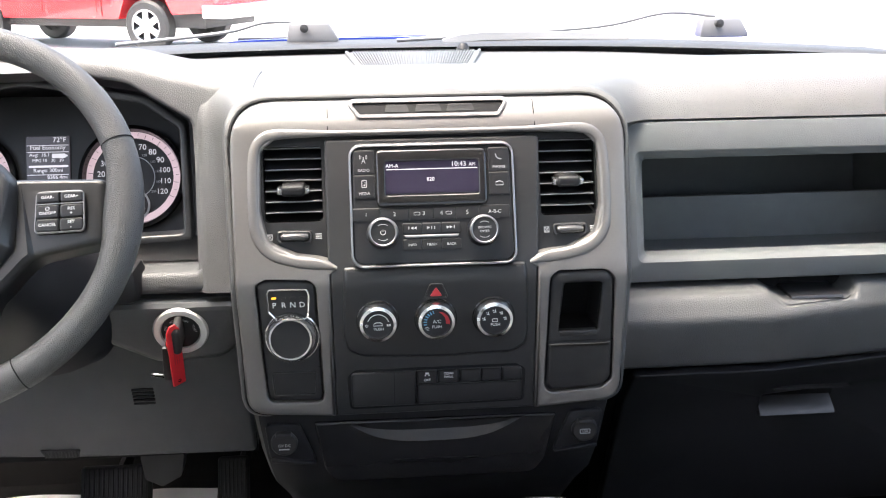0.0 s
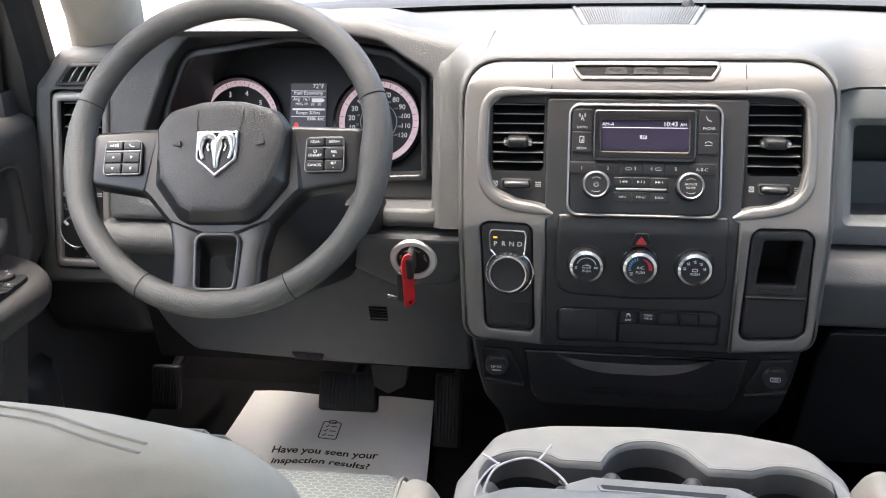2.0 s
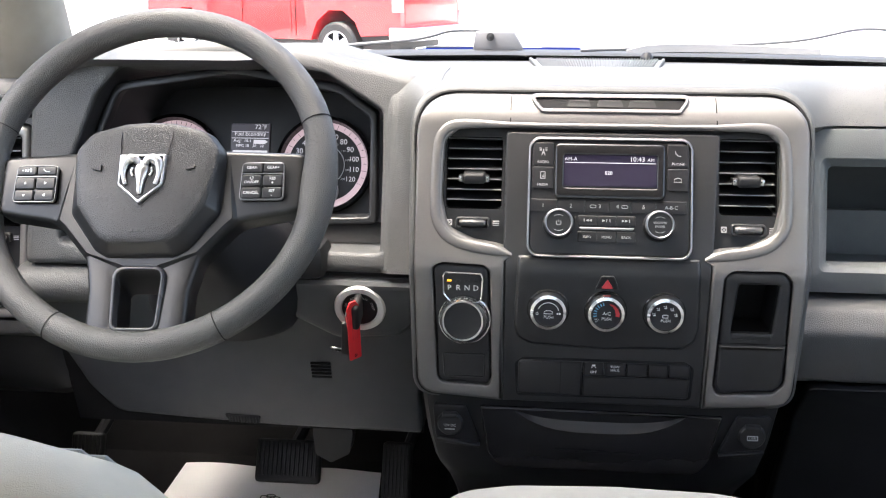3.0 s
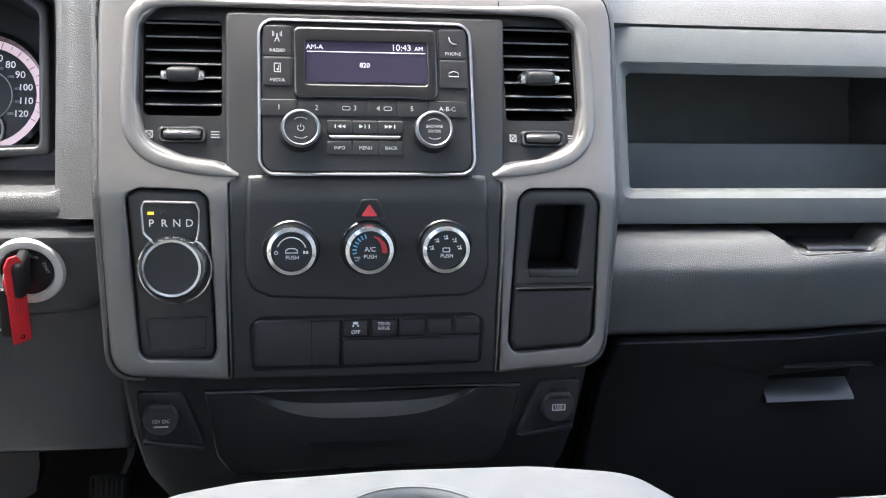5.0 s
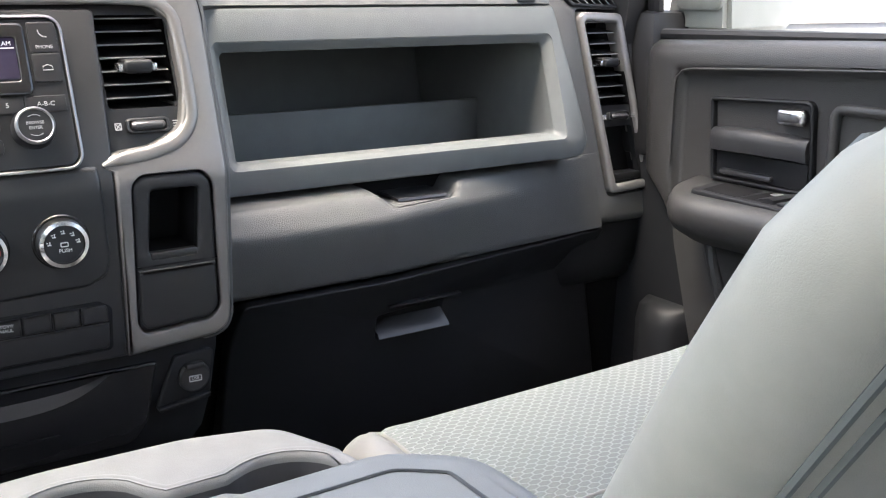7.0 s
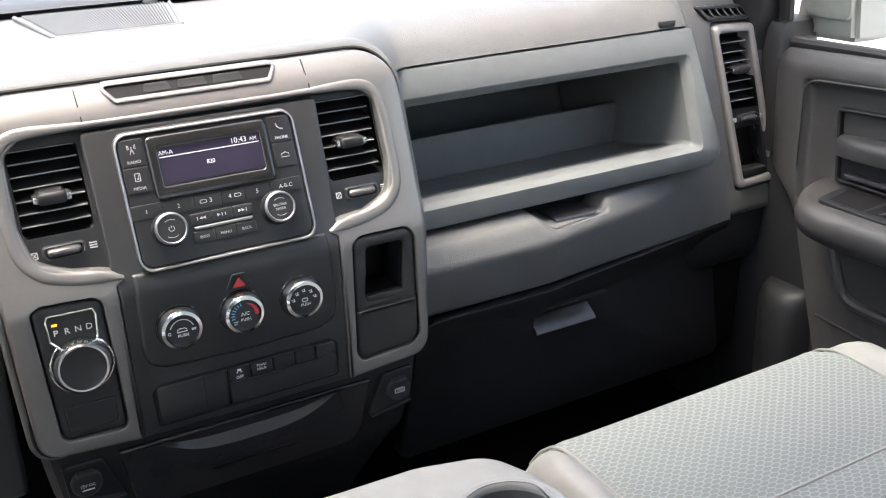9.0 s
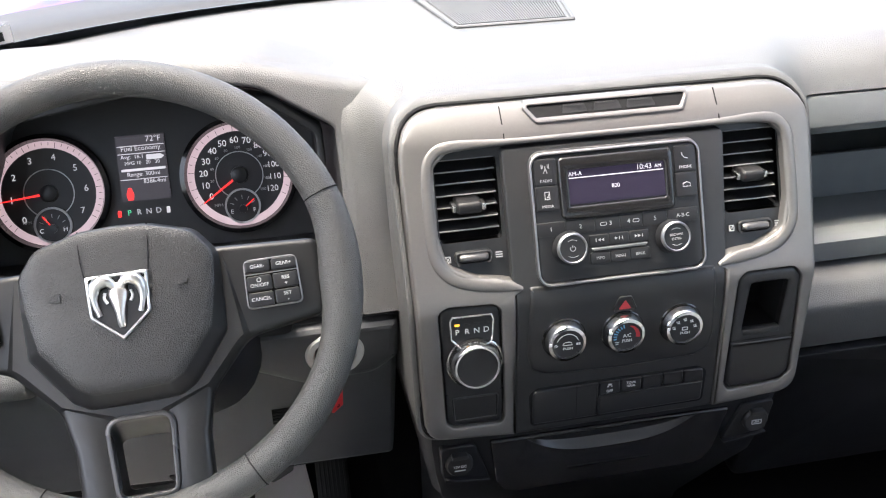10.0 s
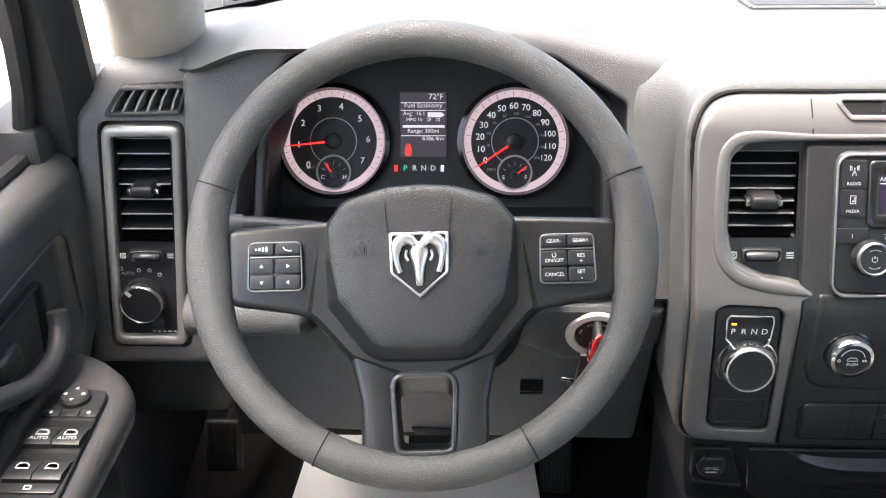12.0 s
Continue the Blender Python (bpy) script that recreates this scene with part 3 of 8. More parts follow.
part("pad_roll", loft(bmesh.new(), secs), M_DASH, dashboard, "grained roll between gauges and stack", sharp=60)

# gauge hood lining and surround
OPEN = rpoly([(-0.683, 1.152, 0.012), (-0.672, 1.25, 0.02), (-0.640, 1.335, 0.02), (-0.612, 1.368, 0.03), (-0.47, 1.383, 0.1), (-0.345, 1.362, 0.03), (-0.272, 1.318, 0.012), (-0.266, 1.150, 0.012)], n=4)
SUR = rpoly([(-0.728, 1.125, 0.01), (-0.728, 1.345, 0.01), (-0.66, 1.374, 0.03), (-0.60, 1.392, 0.03), (-0.47, 1.402, 0.1), (-0.36, 1.389, 0.03), (-0.300, 1.374, 0.03), (-0.250, 1.363, 0.02), (-0.218, 1.358, 0.01), (-0.215, 1.125, 0.01)], n=4)
bm = plate_bm(SUR, 0.0, 0.05, 0.012, holes=[OPEN], hole_round=0.006, steps=5)
part("cluster_surround", bent(bm, [1.2, 1.3], face_y), M_DASH, dashboard, "grained grey surround of the gauges")
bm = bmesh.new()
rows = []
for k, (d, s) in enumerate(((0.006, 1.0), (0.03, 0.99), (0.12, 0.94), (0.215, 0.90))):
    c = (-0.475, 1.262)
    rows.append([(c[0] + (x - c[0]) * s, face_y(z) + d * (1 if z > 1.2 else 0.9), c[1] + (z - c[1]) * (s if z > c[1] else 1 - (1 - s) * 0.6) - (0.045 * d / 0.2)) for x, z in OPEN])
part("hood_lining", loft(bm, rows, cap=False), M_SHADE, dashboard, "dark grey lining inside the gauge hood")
# thin pale-edged inner frame round the gauge glass
bm = plate_bm(rpoly([(-0.668, 1.160), (-0.660, 1.27, 0.02), (-0.63, 1.345, 0.02), (-0.47, 1.368, 0.08), (-0.33, 1.345, 0.02), (-0.283, 1.312), (-0.280, 1.178, 0.006)], 0.01, 4), 0.03, 0.05, 0.003,
              holes=[rpoly([(-0.655, 1.173), (-0.648, 1.27, 0.02), (-0.622, 1.335, 0.02), (-0.47, 1.358, 0.08), (-0.335, 1.336, 0.02), (-0.292, 1.305), (-0.290, 1.186, 0.006)], 0.01, 4)])
part("gauge_frame", bent(bm, [1.2, 1.3], face_y), M_SATIN, dashboard)
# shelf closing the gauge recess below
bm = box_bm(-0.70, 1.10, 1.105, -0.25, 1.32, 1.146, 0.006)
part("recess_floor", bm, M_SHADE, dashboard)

# passenger side: panel with open storage bin
BIN = rrect(0.264, 1.150, 0.690, 1.262, 0.006)
bm = plate_bm(rpoly([(0.222, 1.118), (0.738, 1.118, 0.022), (0.712, 1.3075, 0.006), (0.222, 1.3075)], 0.003), -0.006, 0.03, 0.003, holes=[rrect(0.253, 1.1452, 0.701, 1.2730, 0.008)], hole_round=0.001)
bent(bm, [1.2], face_y)
for v in bm.verts:
    v.co.y += max(0, 1.1452 - v.co.z) * 0.42
part("passenger_panel", bm, M_PANEL, dashboard, "blue-grey passenger dash panel, lightly grained", sharp=30)
# sloped rim of the opening
WIDE = rrect(0.2528, 1.1450, 0.7012, 1.2732, 0.008)
bm = loft(bmesh.new(), [[(a0 + (b0 - a0) * k, face_y(a1 + (b1 - a1) * k) + d, a1 + (b1 - a1) * k) for (a0, a1), (b0, b1) in zip(WIDE, BIN)] for k, d in ((0.0, -0.005), (0.12, -0.0045), (0.9, 0.004), (1.0, 0.0065), (1.0, 0.022))], cap=False)
part("bin_rim", bm, M_PANEL, dashboard, "sloped rim round the storage bin", sharp=25)
bm = bmesh.new()
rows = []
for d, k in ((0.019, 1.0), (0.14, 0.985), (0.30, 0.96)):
    rows.append([(0.477 + (x - 0.477) * k, face_y(z) + d, (1.262 - (1.262 - z) * 1.25 if d > 0.1 else z) - 0.012 * d) for x, z in inset(BIN, -0.001)])
bm = loft(bm, rows, cap=False)
part("storage_bin", bm, M_PANEL, dashboard, "open storage bin, empty")
part("bin_back", box_bm(0.262, 1.258, 1.08, 0.688, 1.268, 1.180, 0.002), M_PANEL, dashboard)
part("bin_end", box_bm(0.25, 1.415, 1.08, 0.70, 1.425, 1.28), M_PANEL, dashboard)
# small badge plate
bm = plate_bm(rrect(0.655, 1.312, 0.682, 1.320, 0.001), -0.001, 0.003, 0.0005)
part("airbag_badge", bent(bm, [], lambda z: nose(0.67) + 0.002), M_SATIN, dashboard, "small embossed airbag mark")

# bolster below the bin with its shelf and latch notch
def bolster_section(x):
    k = max(0, x - 0.43) / 0.36
    n = ease(0.405, 0.440, x) * (1 - ease(0.520, 0.534, x))
    t = 1.111 - 0.017 * n
    line = [(1.16, t), (1.084 + 0.012 * n, t), (1.074 - 0.012 * n, t - 0.002), (1.058, t - 0.005), (1.046, 1.092), (1.040, 1.080), (1.046, 1.058), (1.055, 1.034), (1.062, 1.0155), (1.072, 1.0095), (1.16, 1.0095)]
    line = [line[0]] + smooth_line(line[1:9], 3) + line[9:]
    return [(x, y + (1.123 + (z - 1.059) * 0.14 - 0.001 - y) * (k if y < 1.1 else 0), z) for y, z in line]


xb = [0.218 + i * 0.006 for i in range(98)]
bm = loft(bmesh.new(), [bolster_section(x) for x in xb])
part("knee_bolster", bm, M_DASH, dashboard, "grained grey padded roll above the glovebox", sharp=40)
bm = loft(bmesh.new(), [[(x, 1.072, 1.0938), (x, 1.074, 1.0965), (x, 1.095, 1.0985), (x, 1.15, 1.0985), (x, 1.15, 1.0930)] for x in (0.446, 0.512)])
part("bin_latch", bm, M_SATIN, dashboard, "dark finger latch in its notch")
# black sheet stands in for shade at the back of the notch
part("notch_back", box_bm(0.40, 1.118, 1.090, 0.54, 1.125, 1.125), M_DARK, dashboard)
# glovebox door
glove = thing("glovebox", (0.5, 1.1, 0.8), "black moulded glovebox door, closed", "glovebox")


def glove_y(z):
    return 1.062 + (1.0 - z) * 0.72 if z > 0.95 else 1.098 + (0.95 - z) * 0.25


G_OUT = rpoly([(0.235, 0.76, 0.02), (0.82, 0.76, 0.02), (0.805, 1.0065, 0.004), (0.250, 1.0060, 0.01)], n=4)
G_REC = rrect(0.432, 0.926, 0.530, 0.952, 0.003)
bm = plate_bm(G_OUT, 0.0, 0.02, 0.004, holes=[G_REC])
bent(bm, [0.90, 0.95], glove_y)
for x in (0.43, 0.60, 0.70, 0.79):
    bmesh.ops.bisect_plane(bm, geom=list(bm.verts) + list(bm.edges) + list(bm.faces), plane_co=(x, 0, 0), plane_no=(1, 0, 0))
for v in bm.verts:
    v.co.y += 0.058 * min(1, max(0, v.co.x - 0.43) / 0.36) * ease(0.80, 0.95, v.co.z)
part("door", bm, M_LOWER, glove)
bm = bmesh.new()
loft(bm, [[(x, glove_y(0.93) + 0.018, 0.946), (x, glove_y(0.93) - 0.006, 0.9285), (x, glove_y(0.93) - 0.009, 0.924), (x, glove_y(0.93) - 0.004, 0.9215), (x, glove_y(0.93) + 0.018, 0.926)] for x in (0.431, 0.434, 0.526, 0.531)])
part("handle", bm, M_SATIN, glove, "black lip of the glovebox pull")
# black sheet painted as the shade behind the pull
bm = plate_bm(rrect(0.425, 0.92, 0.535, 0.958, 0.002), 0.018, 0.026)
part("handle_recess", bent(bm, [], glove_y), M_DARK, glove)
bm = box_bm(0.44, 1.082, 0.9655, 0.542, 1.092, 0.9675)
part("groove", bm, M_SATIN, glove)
# dark underside behind, the shade there put into its black colour
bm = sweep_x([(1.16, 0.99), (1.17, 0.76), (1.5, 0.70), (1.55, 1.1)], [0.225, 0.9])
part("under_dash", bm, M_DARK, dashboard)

# padded roll under the gauges, ending at the column
secs = []
for i in range(30):
    x = -0.735 + i * 0.150 / 29
    k = ease(-0.612, -0.584, x)
    line = smooth_line([(1.130, 1.1225), (1.085, 1.1215), (1.068, 1.112), (1.062, 1.098), (1.068, 1.084), (1.084, 1.0755), (1.130, 1.073)], 3)
    secs.append([(x, y + (1.13 - y) * k * 0.92, z) for y, z in line])
part("knee_roll", loft(bmesh.new(), secs), M_DASH, dashboard, "grained grey padded roll under the gauges", sharp=50)
# driver's lower column cover
bm = plate_bm(rpoly([(-0.725, 1.120), (-0.223, 1.120), (-0.226, 0.868, 0.01), (-0.44, 0.872, 0.02), (-0.56, 0.879, 0.04), (-0.660, 0.886, 0.025), (-0.69, 0.93, 0.03), (-0.71, 0.99, 0.04)], 0.006, 4), 0.0, 0.05, 0.008)
part("column_panel", bent(bm, [0.95, 1.05], column_y), M_COLUMN, dashboard, "dark grey lower panel round the steering column", sharp=30)
bm = plate_bm(rpoly([(-0.223, 1.118), (-0.385, 1.118, 0.02), (-0.40, 1.07, 0.03), (-0.33, 1.03, 0.03), (-0.25, 1.035, 0.03), (-0.223, 1.06)], 0.01), -0.014, 0.03, 0.013)
part("ignition_boss", bent(bm, [], column_y), M_COLUMN, dashboard)
for i in range(5):
    bm = box_bm(-0.372, column_y(0.985 - i * 0.0055) - 0.003, 0.984 - i * 0.0055, -0.345, column_y(0.98) + 0.004, 0.987 - i * 0.0055, 0.0008)
    part("vent_slat", bm, M_DARK, dashboard)
bm = plate_bm(rpoly([(-0.505, 0.892), (-0.452, 0.890), (-0.459, 0.876), (-0.497, 0.878)], 0.003), -0.0025, 0.002, 0.001)
tab = part("release_tab", bent(bm, [], column_y), M_LOWER, dashboard)
for i in range(11):
    x = -0.4985 + i * 0.0042
    part("tab_rib", box_bm(x, column_y(0.884) - 0.0042, 0.8795, x + 0.0016, column_y(0.884), 0.8885, 0.0004), M_SHADE, tab)
# black block paints the shade under the driver's side
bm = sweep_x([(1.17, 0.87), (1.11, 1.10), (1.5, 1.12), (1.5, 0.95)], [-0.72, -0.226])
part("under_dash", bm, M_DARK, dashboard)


# ---- air vents ----
def air_vent(x, z0, z1, w, f, slats, tab_at, label, lean=0.0, with_wheel=True):
    """Louvred outlet: dark duct, slats with painted lit edges, a sliding tab, and a thumb wheel below."""
    v = thing("air_vent", (x, f(z0), z0), label, "air vent", group="dash air vents")
    px = lambda xx, z: xx + lean * (z - z0)
    # duct and its back hold the inner shade as near-black colour
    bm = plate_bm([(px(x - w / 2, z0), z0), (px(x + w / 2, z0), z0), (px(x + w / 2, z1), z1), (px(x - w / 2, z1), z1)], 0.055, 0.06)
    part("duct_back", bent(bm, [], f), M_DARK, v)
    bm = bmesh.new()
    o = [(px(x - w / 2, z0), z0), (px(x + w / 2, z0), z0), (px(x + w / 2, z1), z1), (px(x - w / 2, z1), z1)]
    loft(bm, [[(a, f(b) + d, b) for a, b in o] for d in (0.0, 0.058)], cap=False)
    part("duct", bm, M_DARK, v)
    for i in range(slats):
        z = z0 + (z1 - z0) * (i + 0.75) / slats
        bm = bmesh.new()
        a, b = px(x - w / 2, z) + 0.001, px(x + w / 2, z) - 0.001
        y = f(z) + 0.006
        loft(bm, [[(xx, y + 0.0008, z - 0.0008), (xx, y + 0.0008, z + 0.0008), (xx, y + 0.026, z + 0.0052), (xx, y + 0.026, z + 0.0036)] for xx in (a, b)])
        # slat black like its shaded top; the pale strip paints the lit edge
        sl = part("slat", bm, M_LOWER, v)
        bm = loft(bmesh.new(), [[(xx, y + 0.001, z - 0.0009), (xx, y - 0.0002, z - 0.0007), (xx, y - 0.0006, z), (xx, y - 0.0002, z + 0.0006), (xx, y + 0.001, z + 0.0008)] for xx in (a, b)])
        part("edge", bm, M_SLAT_LIT, sl, "thin glossy front edge, its highlight painted in pale grey")
    tz = z0 + (z1 - z0) * tab_at
    bm = box_bm(-0.013, -0.016, -0.0055, 0.013, 0.012, 0.0055, 0.004, seg=3)
    for q in bm.verts:
        if q.co.z > 0:
            q.co.z += 0.0015
    bmesh.ops.translate(bm, verts=bm.verts, vec=(px(x, tz), f(tz) + 0.006, tz))
    tab = part("tab", bm, M_RUBBER, v, "sliding vent tab with bright ends")
    for s in (-1, 1):
        bm = box_bm(-0.003, -0.008, -0.0038, 0.003, 0.008, 0.0038, 0.002)
        bmesh.ops.translate(bm, verts=bm.verts, vec=(px(x, tz) + s * 0.0148, f(tz) + 0.002, tz))
        part("tab_end", bm, M_BRUSH, tab)
    if with_wheel:
        wz = z0 - 0.0145
        wheel_face = f
        f = lambda z: wheel_face(z) - 0.0030
        bm = plate_bm(rrect(px(x, wz) - 0.0195, wz - 0.0062, px(x, wz) + 0.0195, wz + 0.0062, 0.004), -0.0025, 0.004, 0.0015, holes=[rrect(px(x, wz) - 0.0165, wz - 0.0042, px(x, wz) + 0.0165, wz + 0.0042, 0.003)])
        part("wheel_rim", bent(bm, [], f), M_SATIN, v)
        bm = bmesh.new()
        lathe(bm, [(0.006, -0.015), (0.0085, -0.012), (0.0085, 0.012), (0.006, 0.015)], Matrix.Translation((px(x, wz), f(wz) + 0.0025, wz)) @ Matrix.Rotation(radians(90), 4, "Z") @ Matrix.Diagonal((1, 1, 0.55, 1)), 24)
        part("thumb_wheel", bm, M_TRIM, v, "small knurled airflow wheel")
        for s in (-1, 1):
            cx = px(x, wz) + s * 0.0265
            if s < 0:
                bm = plate_bm(rrect(cx - 0.003, wz - 0.003, cx + 0.003, wz + 0.003, 0.0006), -0.0004, 0.0004, holes=[rrect(cx - 0.0023, wz - 0.0023, cx + 0.0023, wz + 0.0023, 0.0004)])
                for q in (45, -45):
                    box(bm, -0.003, -0.0004, -0.0003, 0.003, 0.0004, 0.0003, m=Matrix.Translation((cx, 0, wz)) @ Matrix.Rotation(radians(q), 4, "Y"))
            else:
                bm = bmesh.new()
                for q in (-1, 0, 1):
                    box(bm, cx - 0.0035, -0.0004, wz + q * 0.0022 - 0.0004, cx + 0.0035, 0.0004, wz + q * 0.0022 + 0.0004)
            part("airflow_mark", bent(bm, [], f), M_GREYMARK, v)
    return v


stack_vent = lambda z: stack_y(z) + 0.004
air_vent(-0.1520, 1.223, 1.301, 0.064, stack_vent, 7, 0.42, "black louvred centre air vent beside the radio")
air_vent(0.1545, 1.222, 1.303, 0.063, stack_vent, 7, 0.44, "black louvred centre air vent with a sliding tab")


def side_y(z):
    return 1.123 + (z - 1.059) * 0.14


def end_panel(side):
    """Tall silver-framed panel at either end of the dash."""
    if side > 0:
        q = [(0.816, 1.053), (0.895, 1.056), (0.853, 1.296), (0.774, 1.299)]
        lab = "silver-framed vent panel at the passenger end of the dash"
    else:
        q = [(-0.838, 1.038), (-0.753, 1.038), (-0.737, 1.290), (-0.823, 1.290)]
        lab = "silver-framed panel with vent and headlamp switch"
    p = thing("end_panel", (q[0][0], 1.12, 1.05), lab, "dash panel")
    out = rpoly(q, 0.012, 5)
    inn = rpoly([(a + (0.0105 if i in (0, 3) else -0.0105), b + (0.012 if i in (0, 1) else -0.012)) for i, (a, b) in enumerate(q)], 0.005, 4)
    bm = plate_bm(out, -0.006, 0.02, 0.005, holes=[inn], hole_round=0.004)
    part("frame", bent(bm, [], side_y), M_SIDE, p, "satin silver frame")
    zc = 1.160 if side < 0 else 1.173
    lean = (q[3][0] - q[0][0]) / (q[3][1] - q[0][1])
    xl = lambda z, k: q[k][0] + lean * (z - q[k][1])
    # backing plate with the vent opening
    z1 = 1.278 if side < 0 else 1.288
    hole = [(xl(zc, 0) + 0.013, zc), (xl(zc, 1) - 0.012, zc), (xl(z1, 1) - 0.012, z1), (xl(z1, 0) + 0.013, z1)]
    holes = [hole]
    if side > 0:
        holes.append(rpoly([(xl(1.070, 0) + 0.015, 1.070), (xl(1.070, 1) - 0.015, 1.070), (xl(1.144, 1) - 0.014, 1.144), (xl(1.144, 0) + 0.014, 1.144)], 0.004))
    bm = plate_bm(inset(inn, -0.002), 0.002, 0.012, 0.0, holes=holes)
    part("face", bent(bm, [], side_y), M_SATIN, p)
    w = hole[1][0] - hole[0][0]
    air_vent((hole[0][0] + hole[1][0]) / 2, zc, z1, w, side_y, 8 if side > 0 else 7, 0.5, "black louvred side air vent", lean)
    if side > 0:
        # black back plate paints the shade inside the pocket
        bm = plate_bm([(xl(1.07, 0) + 0.01, 1.068), (xl(1.07, 1) - 0.01, 1.068), (xl(1.144, 1) - 0.01, 1.146), (xl(1.144, 0) + 0.01, 1.146)], 0.028, 0.034)
        part("pocket_back", bent(bm, [], side_y), M_DARK, p)
        bm = box_bm(xl(1.076, 0) + 0.016, side_y(1.076) - 0.002, 1.070, xl(1.076, 1) - 0.016, side_y(1.076) + 0.02, 1.080, 0.002)
        part("pocket_lip", bm, M_SATIN, p)
    return p


end_panel(1)
end_panel(-1)


def headlamp_switch():
    h = thing("headlamp_switch", (-0.797, 1.12, 1.094), "black rotary headlamp switch with a chrome edge", "switch")
    o = Matrix.Translation((-0.797, side_y(1.094), 1.094))
    part("knob", lathe(bmesh.new(), [(0.024, 0.004), (0.024, -0.012), (0.0225, -0.016), (0.0, -0.016)], o, cap=False), M_SATIN, h)
    part("ring", lathe(bmesh.new(), [(0.0242, -0.010), (0.0246, -0.014), (0.0228, -0.0172), (0.0218, -0.0165)], o, cap=False), M_BRUSH, h)
    part("pointer", box_bm(-0.0018, -0.0175, 0.015, 0.0018, -0.015, 0.022, m=o @ Matrix.Rotation(radians(-40), 4, "Y")), M_MARK, h)
    letters("AUTO", 0.0052, Matrix.Translation((-0.814, side_y(1.122) + 0.0018, 1.1225)), M_GREYMARK, h)
    for dx, dz in ((-0.024, 0.034), (-0.004, 0.032), (0.008, 0.032), (0.019, 0.027), (-0.012, -0.030)):
        part("lamp_mark", plate_bm(rrect(-0.797 + dx - 0.0022, 1.094 + dz - 0.0022, -0.797 + dx + 0.0022, 1.094 + dz + 0.0022, 0.002), side_y(1.094 + dz) + 0.0012, side_y(1.094 + dz) + 0.003, holes=[rrect(-0.797 + dx - 0.0015, 1.094 + dz - 0.0015, -0.797 + dx + 0.0015, 1.094 + dz + 0.0015, 0.0013)]), M_GREYMARK, h)
    part("dimmer", lathe(bmesh.new(), [(0.008, -0.008), (0.0095, -0.005), (0.0095, 0.006)], Matrix.Translation((-0.785, side_y(1.063) + 0.004, 1.063)) @ Matrix.Rotation(radians(90), 4, "Z"), 20), M_RUBBER, h)
    for i in range(5):
        part("dimmer_mark", box_bm(-0.793 + i * 0.006, side_y(1.053) + 0.001, 1.0517, -0.7895 + i * 0.006, side_y(1.053) + 0.003, 1.0532), M_GREYMARK, h)


headlamp_switch()


def corner_vent(side):
    """Small fixed demister outlet above the end panel."""
    q = [(-0.820, 1.299), (-0.736, 1.301), (-0.726, 1.331), (-0.800, 1.328)] if side < 0 else [(0.768, 1.306), (0.850, 1.302), (0.838, 1.322), (0.752, 1.326)]
    v = thing("demister_vent", (q[0][0], 1.16, 1.30), "small black side window demister outlet", "air vent", group="demister vents")
    f = lambda z: 1.157 + (z - 1.3) * 0.55
    bm = plate_bm(rpoly(q, 0.004), -0.004, 0.016, 0.003, holes=[rpoly(inset(q, 0.0045), 0.002, 3)], hole_round=0.001)
    part("frame", bent(bm, [], f), M_LOWER, v)
    bm = plate_bm(rpoly(q, 0.004), 0.014, 0.018)
    part("back", bent(bm, [], f), M_DARK, v)
    for i in range(6):
        t = (i + 0.6) / 6.4
        a = Vector(q[0]).lerp(Vector(q[1]), t)
        b = Vector(q[3]).lerp(Vector(q[2]), t)
        bm = bmesh.new()
        loft(bm, [[(p.x - 0.0012, f(p.y) - 0.002, p.y), (p.x + 0.0012, f(p.y) - 0.002, p.y), (p.x + 0.006, f(p.y) + 0.014, p.y), (p.x + 0.004, f(p.y) + 0.014, p.y)] for p in (a, a.lerp(b, 0.5) + Vector((-0.002, 0)), b)])
        part("fin", bm, M_PANEL, v)


corner_vent(-1)
corner_vent(1)


def end_cap(side):
    """Rounded end of the dash round the vent panel."""
    s = side
    xin, xout = (0.735, 0.905) if s > 0 else (-0.722, -0.853)
    q = rpoly([(xin, 1.01), (xout + s * 0.02, 1.01), (xout, 1.30), (xout - s * 0.03, 1.345), (xin - s * 0.015, 1.350)], 0.015)
    pan = [(0.812, 1.049), (0.899, 1.052), (0.857, 1.300), (0.770, 1.303)] if s > 0 else [(-0.842, 1.034), (-0.749, 1.034), (-0.733, 1.294), (-0.827, 1.294)]
    dem = [(0.768, 1.306), (0.850, 1.302), (0.838, 1.322), (0.752, 1.326)] if s > 0 else [(-0.820, 1.299), (-0.736, 1.301), (-0.726, 1.331), (-0.800, 1.328)]
    bm = plate_bm(q, 0.0, 0.2, 0.012, holes=[rpoly(pan, 0.012), rpoly(inset(dem, 0.001), 0.003, 3)], hole_round=0.001)
    part("end_cap", bent(bm, [1.1, 1.2, 1.3], lambda z: side_y(z) + max(0, z - 1.295) * 0.5), M_DASH, dashboard, "grained dash end round the side vent")


end_cap(1)
end_cap(-1)
for x0, x1 in ((-0.885, -0.715), (0.74, 0.93)):
    bm = loft(bmesh.new(), [[(x0, y + 0.02, z), (x0 + 0.02, y, z), (x1 - 0.02, y, z), (x1, y + 0.02, z), (x1, 1.30, z), (x0, 1.30, z)] for z, y in ((1.03, 1.128), (0.99, 1.128), (0.95, 1.133), (0.925, 1.145), (0.908, 1.17), (0.90, 1.22))])
    part("lower_end", bm, M_LOWER, dashboard, sharp=50)


